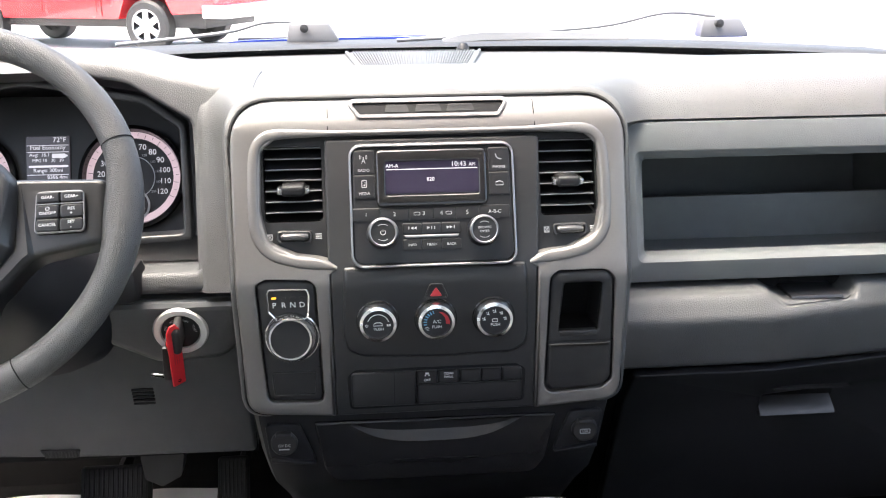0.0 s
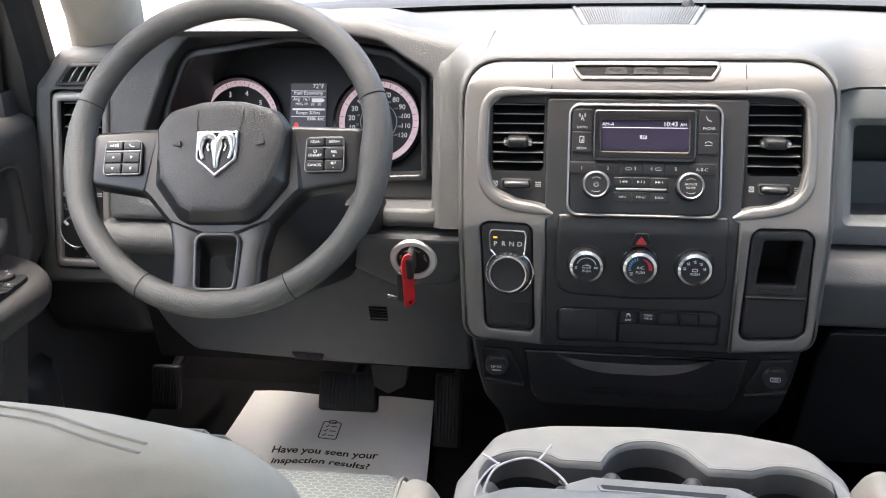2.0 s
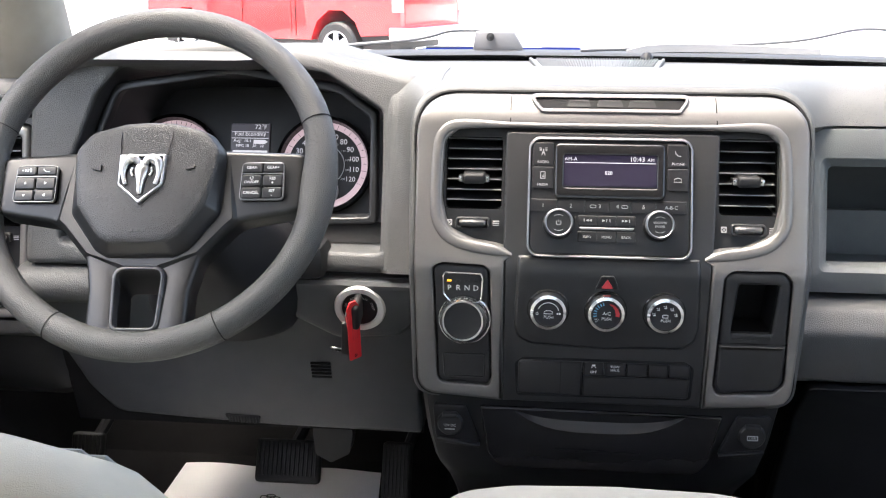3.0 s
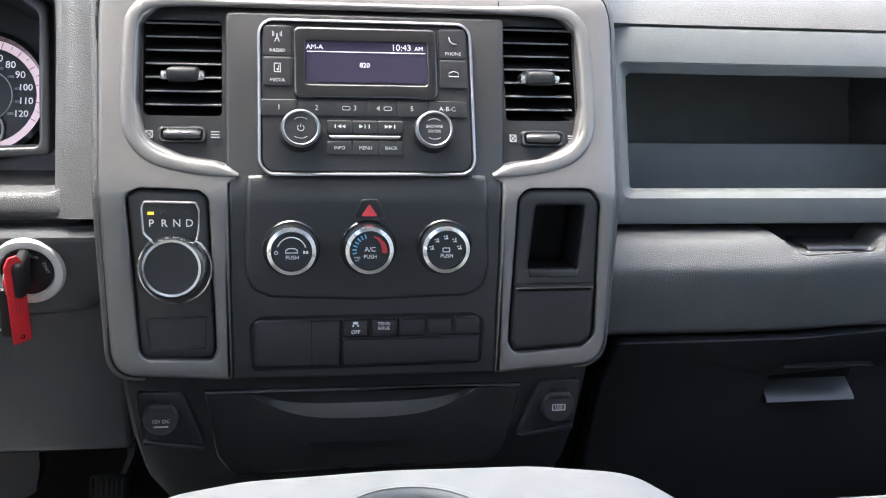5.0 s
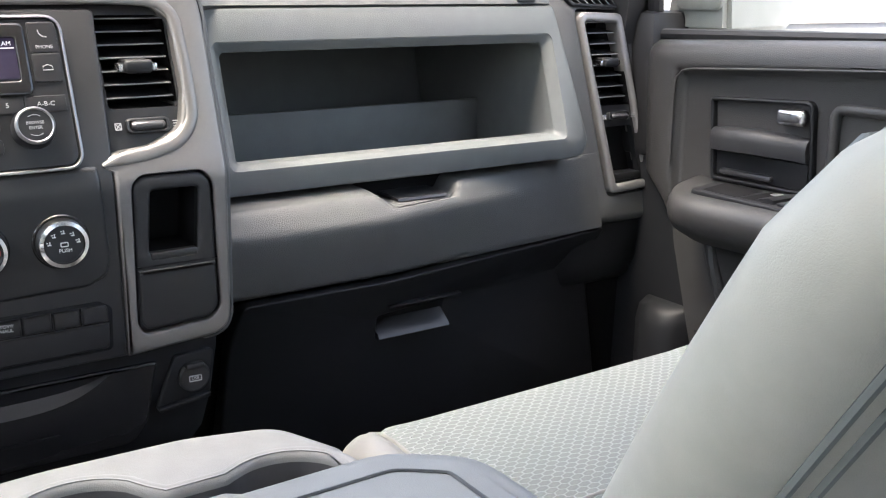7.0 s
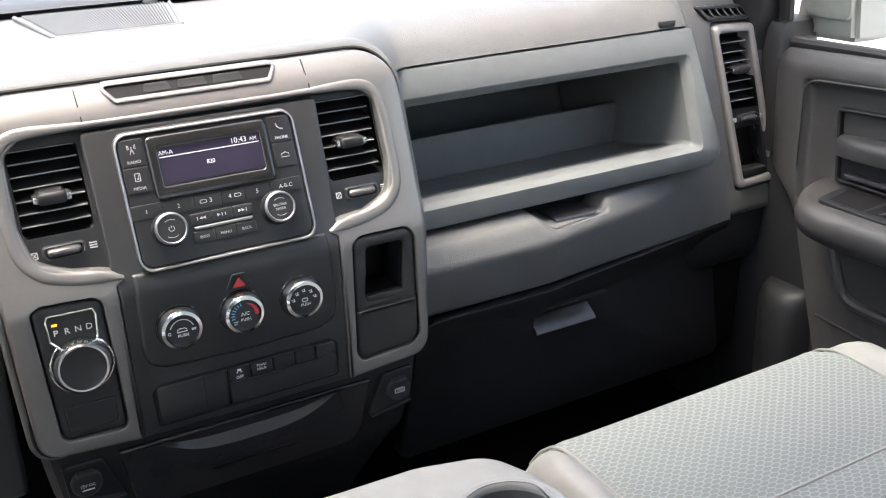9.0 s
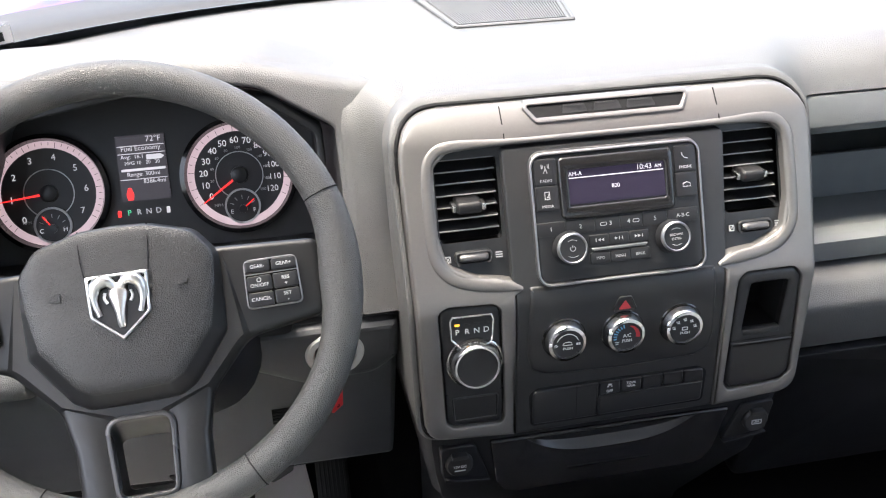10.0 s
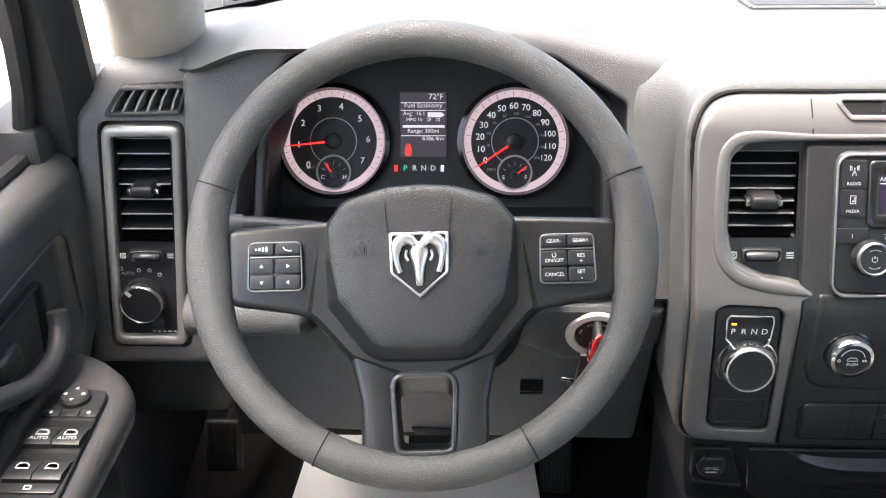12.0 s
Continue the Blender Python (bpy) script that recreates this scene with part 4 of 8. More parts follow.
def defroster():
    """Ribbed outlet along the windshield with a small sensor dome."""
    d = thing("defroster_grille", (0, 1.58, 1.34), "grey ribbed defroster grille at the windshield base", "vent grille")
    part("tray", loft(bmesh.new(), [[(-0.076, 1.446, z), (0.094, 1.446, z), (0.138, 1.694, z), (-0.096, 1.694, z)] for z in (1.330, 1.340)]), M_DASH, d)
    for i in range(44):
        t = i / 43
        x0, x1 = -0.066 + t * 0.150, -0.083 + t * 0.208
        bm = bmesh.new()
        loft(bm, [[(x - 0.0012, y, 1.339), (x + 0.0012, y, 1.339), (x + 0.0008, y, 1.3435), (x - 0.0008, y, 1.3435)] for x, y in ((x0, 1.455), (x1, 1.685))])
        part("rib", bm, M_DASH, d)
    for x0, x1, y0, y1 in ((-0.074, -0.094, 1.448, 1.692), (0.092, 0.136, 1.448, 1.692)):
        bm = tube(bmesh.new(), [(x0, y0, 1.3405), (x1, y1, 1.3405)], 0.0030, 8)
        part("edge", bm, M_DASH, d)
    part("edge", tube(bmesh.new(), [(-0.074, 1.448, 1.3405), (0.092, 1.448, 1.3405)], 0.0030, 8), M_DASH, d)
    bm = lathe(bmesh.new(), [(0.0, -0.011), (0.006, -0.0095), (0.010, -0.004), (0.0115, 0.0)], Matrix.Translation((0.108, 1.70, 1.343)) @ Matrix.Rotation(radians(-90), 4, "X"), 20, cap=False)
    tagged(part("sun_sensor", bm, M_LOWER), "small dark dome light sensor on the dash top", "sensor")


defroster()

# ---- centre stack ----
TILT = math.atan(0.38)


def on_stack(x, z, off=0.0):
    """A frame on the stack's front: x along it, -y out towards the cabin."""
    up = Matrix.Rotation(-TILT, 4, "X") if z > 1.16 else Matrix()
    return Matrix.Translation((x, stack_y(z) - off - 0.0002, z)) @ up


CUTS = [1.145, 1.155, 1.165, 1.175, 1.25]


def top_y(z):
    return stack_y(z) + max(0, z - 1.325) * 0.5


stack = thing("centre_stack", (0, 1.0, 0.9), "satin silver and charcoal centre stack of the dash", "dash console")
BEZ = rpoly([(-0.212, 1.010, 0.024), (-0.1145, 1.003, 0.001), (-0.1145, 1.1705, 0.001), (-0.107, 1.1745, 0.002), (-0.112, 1.184, 0.004), (-0.124, 1.1875, 0.004), (-0.150, 1.1915, 0.01), (-0.180, 1.204, 0.018), (-0.1875, 1.235, 0.01),
             (-0.186, 1.298, 0.012), (-0.168, 1.3125, 0.01), (0.170, 1.3125, 0.01), (0.188, 1.298, 0.012), (0.1885, 1.235, 0.01), (0.181, 1.204, 0.018), (0.150, 1.190, 0.01), (0.124, 1.1875, 0.004), (0.112, 1.184, 0.004),
             (0.107, 1.1745, 0.002), (0.1145, 1.1705, 0.001), (0.1135, 1.002, 0.001), (0.212, 1.009, 0.024), (0.217, 1.18, 0.05), (0.2205, 1.3475, 0.046), (-0.2195, 1.3475, 0.046), (-0.217, 1.18, 0.05)], n=7)
BADGE = rpoly([(-0.076, 1.3345), (0.077, 1.3345), (0.086, 1.3455), (-0.086, 1.3455)], 0.002, 3)
SHIFT = rpoly([(-0.196, 1.163, 0.008), (-0.190, 1.03, 0.01), (-0.184, 1.023, 0.008), (-0.130, 1.021, 0.008), (-0.1265, 1.03, 0.008), (-0.130, 1.160, 0.010), (-0.138, 1.166, 0.008), (-0.185, 1.168, 0.01)], n=4)
POCK = rpoly([(0.128, 1.160, 0.012), (0.124, 1.03, 0.012), (0.130, 1.020, 0.01), (0.192, 1.024, 0.01), (0.203, 1.035, 0.012), (0.202, 1.155, 0.015), (0.193, 1.167, 0.012), (0.137, 1.167, 0.012)], n=4)
bm = plate_bm(BEZ, -0.009, 0.10, 0.0035, holes=[SHIFT, POCK], hole_round=0.002)
for v in bm.verts:
    if v.co.y > 0.09 and abs(v.co.x) > 0.20:
        v.co.x += math.copysign(0.008, v.co.x)
part("silver_bezel", bent(bm, CUTS + [1.318, 1.326, 1.335], top_y), M_SILVER, stack, "satin warm-silver arch round vents and controls")
SURR_IN = rpoly([(-0.2140, 1.006, 0.025), (0.2140, 1.006, 0.025), (0.2225, 1.3500, 0.047), (-0.2220, 1.3500, 0.047)], 0.004, 8)
SURR = rpoly([(-0.2195, 1.000, 0.028), (0.2195, 1.000, 0.028), (0.2300, 1.357, 0.052), (-0.2295, 1.357, 0.052)], 0.004, 8)
bm = plate_bm(SURR, 0.003, 0.13, 0.004, holes=[SURR_IN], hole_round=0.001)
part("stack_surround", bent(bm, CUTS + [1.318, 1.335], top_y), M_DASH, stack, "grained vinyl edge behind the silver arch")
# rounded inner band of the arch, sweeping round each vent to a point at the centre panel
def arch_band(s):
    line = smooth_line([(s * 0.1065, 1.1775), (s * 0.124, 1.1815), (s * 0.150, 1.1850), (s * 0.176, 1.1930), (s * 0.1915, 1.2100), (s * 0.1950, 1.2350), (s * 0.1940, 1.2900), (s * 0.1870, 1.3090), (s * 0.1680, 1.3165), (s * 0.1180, 1.3165), (s * 0.060, 1.3165), (0.0, 1.3165)], 6)
    rings = []
    for k, (x, z) in enumerate(line):
        ax, az = line[max(k - 1, 0)]
        bx, bz = line[min(k + 1, len(line) - 1)]
        d = Vector((bx - ax, bz - az)).normalized()
        half = 0.0062 * min(1, 0.25 + k / 9) * (1 - 0.55 * ease(46, 58, k))
        ring = []
        for q in range(12):
            a = 2 * math.pi * q / 12
            o = half * math.cos(a)
            zz = z + d.x * o
            ring.append((x - d.y * o, top_y(zz) - 0.0072 - 0.0036 * math.sin(a), zz))
        rings.append(ring)
    return loft(bmesh.new(), rings)


for s in (-1, 1):
    part("arch_band", arch_band(s), M_SILVER, stack, "rounded satin band round the vent", sharp=50)
# dark joint behind the arch
part("joint", tube(bmesh.new(), [(x, top_y(z) + 0.0012, z) for x, z in inset(SURR_IN, 0.0005)], 0.0024, 6, closed=True), M_DARK, stack)
# thin seams across the top bar
for x in (-0.112, 0.118):
    bm = plate_bm([(x - 0.0006, 1.3145), (x + 0.0006, 1.3145), (x + 0.0006, 1.3465), (x - 0.0006, 1.3465)], -0.0094, -0.008)
    part("seam", bent(bm, [1.322, 1.335], top_y), M_DARK, stack)
# raised badge plate
bm = plate_bm(inset(BADGE, -0.004), -0.0125, -0.006, 0.002, holes=[BADGE], hole_round=0.0015)
part("badge_rim", bent(bm, [1.335, 1.34], top_y), M_SILVER, stack)
bm = plate_bm(BADGE, -0.0096, -0.008)
part("badge_recess", bent(bm, [1.338], top_y), M_DARK, stack, "dark recess with plain raised brand shapes")
for x, w in ((-0.035, 0.017), (0.0, 0.019), (0.036, 0.020)):
    o = rpoly([(x - w * 0.8, 1.3365), (x + w * 0.8, 1.3365), (x + w * 0.65, 1.3435), (x - w * 0.65, 1.3435)], 0.001, 2)
    bm = plate_bm(o, -0.0105, -0.009, holes=[inset(o, 0.0012)])
    part("badge_mark", bent(bm, [], top_y), M_LOWER, stack)

# charcoal body behind and below
bm = plate_bm(rpoly([(-0.205, 1.005), (0.205, 1.005), (0.212, 1.30, 0.02), (0.18, 1.34, 0.02), (-0.18, 1.34, 0.02), (-0.212, 1.30, 0.02)], 0.005), 0.003, 0.012,
              holes=[rrect(-0.184, 1.223, -0.120, 1.301, 0.004), rrect(0.123, 1.222, 0.186, 1.303, 0.004), rpoly([(0.136, 1.078), (0.195, 1.078), (0.195, 1.155), (0.136, 1.155)], 0.004)])
part("backing", bent(bm, CUTS, stack_y), M_SATIN, stack)
bm = plate_bm(rpoly([(-0.1140, 1.003, 0.002), (0.1130, 1.003, 0.002), (0.1140, 1.172, 0.004), (0.116, 1.185, 0.004), (0.1225, 1.309, 0.006), (-0.1165, 1.309, 0.006), (-0.116, 1.185, 0.004), (-0.1140, 1.172, 0.004)], n=4), -0.0075, 0.03, 0.0025)
part("centre_panel", bent(bm, CUTS, stack_y), M_CHAR, stack, "charcoal centre panel carrying radio and controls")
bm = plate_bm(rpoly([(-0.100, 1.178, 0.004), (-0.103, 1.10, 0.01), (-0.098, 1.082, 0.012), (-0.082, 1.0745, 0.012), (0.0, 1.071, 0.05), (0.085, 1.0735, 0.012), (0.101, 1.082, 0.012), (0.105, 1.10, 0.01), (0.102, 1.178, 0.004)], n=5), -0.0105, 0.0, 0.0045)
part("climate_panel", bent(bm, CUTS, stack_y), M_SATIN, stack, "raised charcoal panel with three climate dials")


def radio():
    r = thing("radio", (0, 1.03, 1.18), "black car radio with a chrome frame and a lit display", "car radio")
    R = rrect(-0.0905, 1.1775, 0.0920, 1.3045, 0.014, 8)
    bm = plate_bm(inset(R, 0.003), -0.012, 0.0, 0.002)
    part("faceplate", bent(bm, [1.24], stack_y), M_RADIO, r)
    bm = plate_bm(R, -0.0145, -0.004, 0.0016, holes=[inset(R, 0.0027)], hole_round=0.0010)
    part("chrome_frame", bent(bm, [1.24], stack_y), M_THIN, r, "thin bright frame")
    SB = rrect(-0.0610, 1.2395, 0.0615, 1.2985, 0.006)
    bm = plate_bm(SB, -0.0155, -0.010, 0.003, holes=[rrect(-0.0505, 1.2515, 0.0520, 1.2860, 0.002)], hole_round=0.002)
    part("display_bezel", bent(bm, [], stack_y), M_GLOSS, r, "glossy black display surround")
    bm = plate_bm(rrect(-0.052, 1.253, 0.0535, 1.294, 0.001), -0.0125, -0.011)
    d = part("display", bent(bm, [], stack_y), M_DISPLAY, r, "dim violet display showing station and time")
    part("headline", bent(plate_bm([(-0.0495, 1.2775), (0.051, 1.2775), (0.051, 1.2782), (-0.0495, 1.2782)], -0.0131, -0.0127), [], stack_y), M_LIT, d)
    letters("AM-A", 0.0058, on_stack(-0.0430, 1.2815, 0.0126), M_LIT, d)
    letters("10:43", 0.0078, on_stack(0.0305, 1.2820, 0.0126), M_LIT, d)
    letters("AM", 0.0052, on_stack(0.0455, 1.2814, 0.0126), M_LIT, d)
    letters("820", 0.0058, on_stack(-0.001, 1.2670, 0.0126), M_LIT, d)
    # side buttons
    for x0, x1, z0, z1, word in ((-0.0855, -0.0625, 1.2735, 1.2985, "RADIO"), (-0.0855, -0.0625, 1.2495, 1.2728, "MEDIA"), (0.0635, 0.0865, 1.2735, 1.2985, "PHONE"), (0.0635, 0.0865, 1.2495, 1.2728, "")):
        b = part("button", bent(plate_bm(rrect(x0, z0, x1, z1, 0.002), -0.0138, -0.010, 0.0008), [], stack_y), M_RADIO, r)
        cx = (x0 + x1) / 2
        if word:
            letters(word, 0.0042, on_stack(cx, z0 + 0.0045, 0.0138), M_DIM, b)
        zc = (z0 + z1) / 2 + (0.003 if word else 0)
        bm = bmesh.new()
        if word == "RADIO":
            for a in (-18, 18):
                box(bm, -0.0003, -0.0002, -0.006, 0.0003, 0.0002, 0.0015, m=Matrix.Rotation(radians(a), 4, "Y"))
            box(bm, -0.0016, -0.0002, -0.0032, 0.0016, 0.0002, -0.0026)
            for s in (-1, 1):
                box(bm, s * 0.0026 - 0.0003, -0.0002, -0.0005, s * 0.0026 + 0.0003, 0.0002, 0.003)
                box(bm, s * 0.0038 - 0.0003, -0.0002, -0.001, s * 0.0038 + 0.0003, 0.0002, 0.0038)
            bmesh.ops.translate(bm, verts=bm.verts, vec=(0, 0, 0.0015))
        elif word == "MEDIA":
            plate(bm, rrect(-0.0028, -0.004, 0.0028, 0.004, 0.0006), -0.0002, 0.0002, holes=[rrect(-0.0021, -0.0033, 0.0021, 0.0033, 0.0004)])
            box(bm, -0.0006, -0.0002, -0.0022, 0.0012, 0.0002, -0.0008)
            box(bm, 0.0008, -0.0002, -0.002, 0.0013, 0.0002, 0.0022)
        elif word == "PHONE":
            tube(bm, [(-0.0032, 0, 0.0032), (-0.0026, 0, 0.0), (-0.0002, 0, -0.0024), (0.0032, 0, -0.0030)], 0.0005, 5)
        else:
            tube(bm, [(-0.0042, 0, -0.002), (-0.0038, 0, 0.0012), (0, 0, 0.0026), (0.0038, 0, 0.0012), (0.0042, 0, -0.002)], 0.0004, 5, closed=True)
        bmesh.ops.transform(bm, matrix=on_stack(cx, zc, 0.0138), verts=bm.verts)
        part("symbol", bm, M_DIM, b)
    # preset row
    for i, (x, w, word) in enumerate(((-0.073, 0.031, "1"), (-0.042, 0.031, "2"), (-0.013, 0.027, "3"), (0.0125, 0.024, "4"), (0.038, 0.027, "5"), (0.0685, 0.034, "A-B-C"))):
        b = part("preset_button", bent(plate_bm(rrect(x - w / 2 + 0.0004, 1.2255, x + w / 2 - 0.0004, 1.2385, 0.0006), -0.0134, -0.010, 0.0006), [], stack_y), M_RADIO, r)
        letters(word, 0.0062 if len(word) < 2 else 0.0056, on_stack(x + (0.003 if word == "3" else -0.003 if word == "4" else 0), 1.232, 0.0134), M_DIM, b)
        if word in "34":
            o = rrect(-0.0035, -0.0018, 0.0035, 0.0018, 0.0014)
            bm = plate_bm(o, -0.0002, 0.0002, holes=[inset(o, 0.0005)])
            bmesh.ops.transform(bm, matrix=on_stack(x + (-0.0045 if word == "3" else 0.005), 1.232, 0.0134), verts=bm.verts)
            part("symbol", bm, M_DIM, b)
    # transport keys
    for z0, z1, row in ((1.2115, 1.222, ("|<<", ">||", ">>|")), (1.1945, 1.2055, ("INFO", "MENU", "BACK"))):
        for x, word in zip((-0.0235, -0.002, 0.0195), row):
            b = part("button", bent(plate_bm(rrect(x - 0.0105, z0, x + 0.0105, z1, 0.0018), -0.0136, -0.010, 0.0008), [], stack_y), M_RADIO, r)
            zc = (z0 + z1) / 2
            if word.isalpha():
                letters(word, 0.0040, on_stack(x, zc, 0.0136), M_DIM, b)
            else:
                bm = bmesh.new()
                for i, ch in enumerate(word):
                    px = (i - 1) * 0.0034
                    if ch == "|":
                        box(bm, px - 0.0004, -0.0002, -0.0016, px + 0.0004, 0.0002, 0.0016)
                    else:
                        s = 1 if ch == ">" else -1
                        a = [bm.verts.new((px - s * 0.0016, -0.0002, 0.0016)), bm.verts.new((px - s * 0.0016, -0.0002, -0.0016)), bm.verts.new((px + s * 0.0016, -0.0002, 0))]
                        bm.faces.new(a)
                bmesh.ops.transform(bm, matrix=on_stack(x, zc + 0.0006, 0.0137), verts=bm.verts)
                part("symbol", bm, M_DIM, b)
    part("bright_bar", bent(plate_bm(rpoly([(-0.030, 1.2075), (0.026, 1.2075), (0.029, 1.2100), (-0.033, 1.2100)], 0.001, 2), -0.0145, -0.010, 0.0008), [], stack_y), M_THIN, r)
    for x, word in ((-0.0555, "power"), (0.0550, "ENTER")):
        k = part("knob", lathe(bmesh.new(), [(0.0180, -0.006), (0.0175, -0.013), (0.0155, -0.0215), (0.0140, -0.0235), (0.0, -0.0235)], on_stack(x, 1.2085), cap=False), M_SATIN, r, "round black radio knob with a chrome ring")
        part("ring", lathe(bmesh.new(), [(0.0158, -0.0205), (0.0160, -0.0232), (0.0143, -0.0250), (0.0133, -0.0242)], on_stack(x, 1.2085), cap=False), M_THIN, k)
        if word == "power":
            bm = bmesh.new()
            tube(bm, [(0.0026 * math.sin(radians(a)), 0, 0.0026 * math.cos(radians(a))) for a in range(35, 330, 20)], 0.00035, 5)
            box(bm, -0.0003, -0.0003, 0.0005, 0.0003, 0.0003, 0.0032)
            for s in (0, 180):
                tube(bm, [(0.0088 * math.sin(radians(a + s)), 0, 0.0088 * math.cos(radians(a + s))) for a in range(-35, 40, 10)], 0.0003, 5)
            bmesh.ops.transform(bm, matrix=on_stack(x, 1.2085) @ Matrix.Translation((0, -0.0239, 0)), verts=bm.verts)
            part("symbol", bm, M_GREYMARK, k)
        else:
            letters("BROWSE", 0.0036, on_stack(x, 1.2085) @ Matrix.Translation((0, -0.0237, 0.0021)), M_GREYMARK, k)
            letters("ENTER", 0.0036, on_stack(x, 1.2085) @ Matrix.Translation((0, -0.0237, -0.0021)), M_GREYMARK, k)
            bm = bmesh.new()
            for s in (0, 180):
                tube(bm, [(0.0088 * math.sin(radians(a + s)), 0, 0.0088 * math.cos(radians(a + s))) for a in range(-35, 40, 10)], 0.0003, 5)
            bmesh.ops.transform(bm, matrix=on_stack(x, 1.2085) @ Matrix.Translation((0, -0.0239, 0)), verts=bm.verts)
            part("symbol", bm, M_GREYMARK, k)


radio()


def climate_dial(x, kind):
    z = 1.1175
    d = thing("climate_dial", (x, 1.0, z), {"fan": "black and chrome fan speed dial", "temp": "black and chrome temperature dial with blue and red arc", "mode": "black and chrome airflow dial with white symbols"}[kind], "dial", group="climate dials")
    o = on_stack(x, z, 0.0085)
    part("collar", lathe(bmesh.new(), [(0.0245, 0.002), (0.0245, -0.001), (0.0228, -0.003), (0.0222, 0.001)], o, 40, cap=False), M_GLOSS, d)
    part("ring", lathe(bmesh.new(), [(0.0222, 0.002), (0.0215, -0.010), (0.0200, -0.0135), (0.0168, -0.0145), (0.0162, -0.0125)], o, 44, cap=False), M_CHROME, d, "polished chrome ring")
    part("cap", lathe(bmesh.new(), [(0.0164, -0.008), (0.0162, -0.0128), (0.0155, -0.0133), (0.0, -0.0133)], o, 40, cap=False), M_SATIN, d)
    t = on_stack(x, z, 0.0085 + 0.0135)
    letters("PUSH", 0.0046, t @ Matrix.Translation((0.0005, 0, -0.0052)), M_MARK, d)
    part("pointer", box_bm(-0.0195, -0.0146, -0.0018, -0.0165, -0.0125, 0.0014, 0.0006, m=o @ Matrix.Rotation(radians(20 if kind == "temp" else 5), 4, "Y")), M_MARK, d)
    bm = bmesh.new()
    arc = lambda a0, a1, rr, w: tube(bm, [(rr * math.sin(radians(a)), 0, rr * math.cos(radians(a))) for a in range(a0, a1, 8)], w, 5)
    if kind == "fan":
        arc(-70, 80, 0.0118, 0.00045)
        tube(bm, [(-0.0125 + 0.0014 * math.cos(radians(a)), 0, -0.001 + 0.0014 * math.sin(radians(a))) for a in range(0, 360, 45)], 0.0003, 5, closed=True)
        tube(bm, [(-0.0052, 0, -0.0012), (-0.0045, 0, 0.001), (-0.0025, 0, 0.0024), (0.0025, 0, 0.0024), (0.0045, 0, 0.001), (0.0052, 0, -0.0012)], 0.0004, 5, closed=True)
        for s in (-1, 1):
            box(bm, 0.0115 + s * 0.0012 - 0.0009, -0.0003, -0.002, 0.0115 + s * 0.0012 + 0.0009, 0.0003, 0.0004)
        bmesh.ops.transform(bm, matrix=t, verts=bm.verts)
        part("symbol", bm, M_MARK, d)
    elif kind == "temp":
        letters("A/C", 0.0056, t @ Matrix.Translation((0.0005, 0, 0.001)), M_MARK, d)
        letters("MAX", 0.0022, t @ Matrix.Translation((-0.0102, 0, -0.0058)), M_MARK, d)
        letters("A/C", 0.0022, t @ Matrix.Translation((-0.0102, 0, -0.0082)), M_MARK, d)
        for i in range(7):
            a = radians(-100 + i * 14)
            part("cool_mark", box_bm(-0.0006, -0.0003, -0.0018, 0.0006, 0.0003, 0.0018, m=t @ Matrix.Translation((0.0125 * math.sin(a), 0, 0.0125 * math.cos(a))) @ Matrix.Rotation(a, 4, "Y")), M_BLUEMARK, d)
        loft(bm, [[((0.0125 + k * w) * math.sin(radians(a)), 0, (0.0125 + k * w) * math.cos(radians(a))) for k in (-1, 1)] for a, w in ((15, 0.0004), (35, 0.0012), (60, 0.0018), (85, 0.0022), (100, 0.0022))], closed=False)
        bmesh.ops.transform(bm, matrix=t, verts=bm.verts)
        part("warm_mark", bm, M_REDMARK, d)
    else:
        for a in (-75, -38, 0, 38, 75):
            q = radians(a)
            m = Matrix.Translation((0.0122 * math.sin(q), 0, 0.0118 * math.cos(q) - 0.001))
            box(bm, -0.0018, -0.0003, -0.0016, 0.0014, 0.0003, -0.0008, m=m)
            box(bm, -0.0002, -0.0003, -0.001, 0.0007, 0.0003, 0.0018, m=m)
            box(bm, -0.0026, -0.0003, 0.0004, -0.001, 0.0003, 0.0011, m=m)
        o2 = rrect(-0.0032, -0.002, 0.0032, 0.002, 0.0008)
        plate(bm, o2, -0.0002, 0.0002, holes=[inset(o2, 0.0007)])
        bmesh.ops.transform(bm, matrix=t, verts=bm.verts)
        part("symbol", bm, M_MARK, d)


for xk, kd in ((-0.0640, "fan"), (0.0, "temp"), (0.0645, "mode")):
    climate_dial(xk, kd)


def hazard_button():
    h = thing("hazard_button", (0, 1.0, 1.145), "dark hazard light button with a red triangle", "button")
    tri = rpoly([(-0.0135, 1.1420, 0.003), (0.0145, 1.1420, 0.003), (0.0075, 1.1590, 0.004), (-0.0060, 1.1590, 0.004)], n=4)
    part("rim", bent(plate_bm(tri, -0.0125, -0.006, 0.001, holes=[inset(tri, 0.0014)]), [], stack_y), M_SATIN, h)
    part("cap", bent(plate_bm(inset(tri, 0.0012), -0.0118, -0.006, 0.0006), [], stack_y), M_RADIO, h)
    part("triangle", bent(plate_bm(rpoly([(-0.0065, 1.1448), (0.0075, 1.1448), (0.0005, 1.1550)], 0.0008, 2), -0.0126, -0.0112), [], stack_y), M_REDMARK, h, "red triangle")


hazard_button()


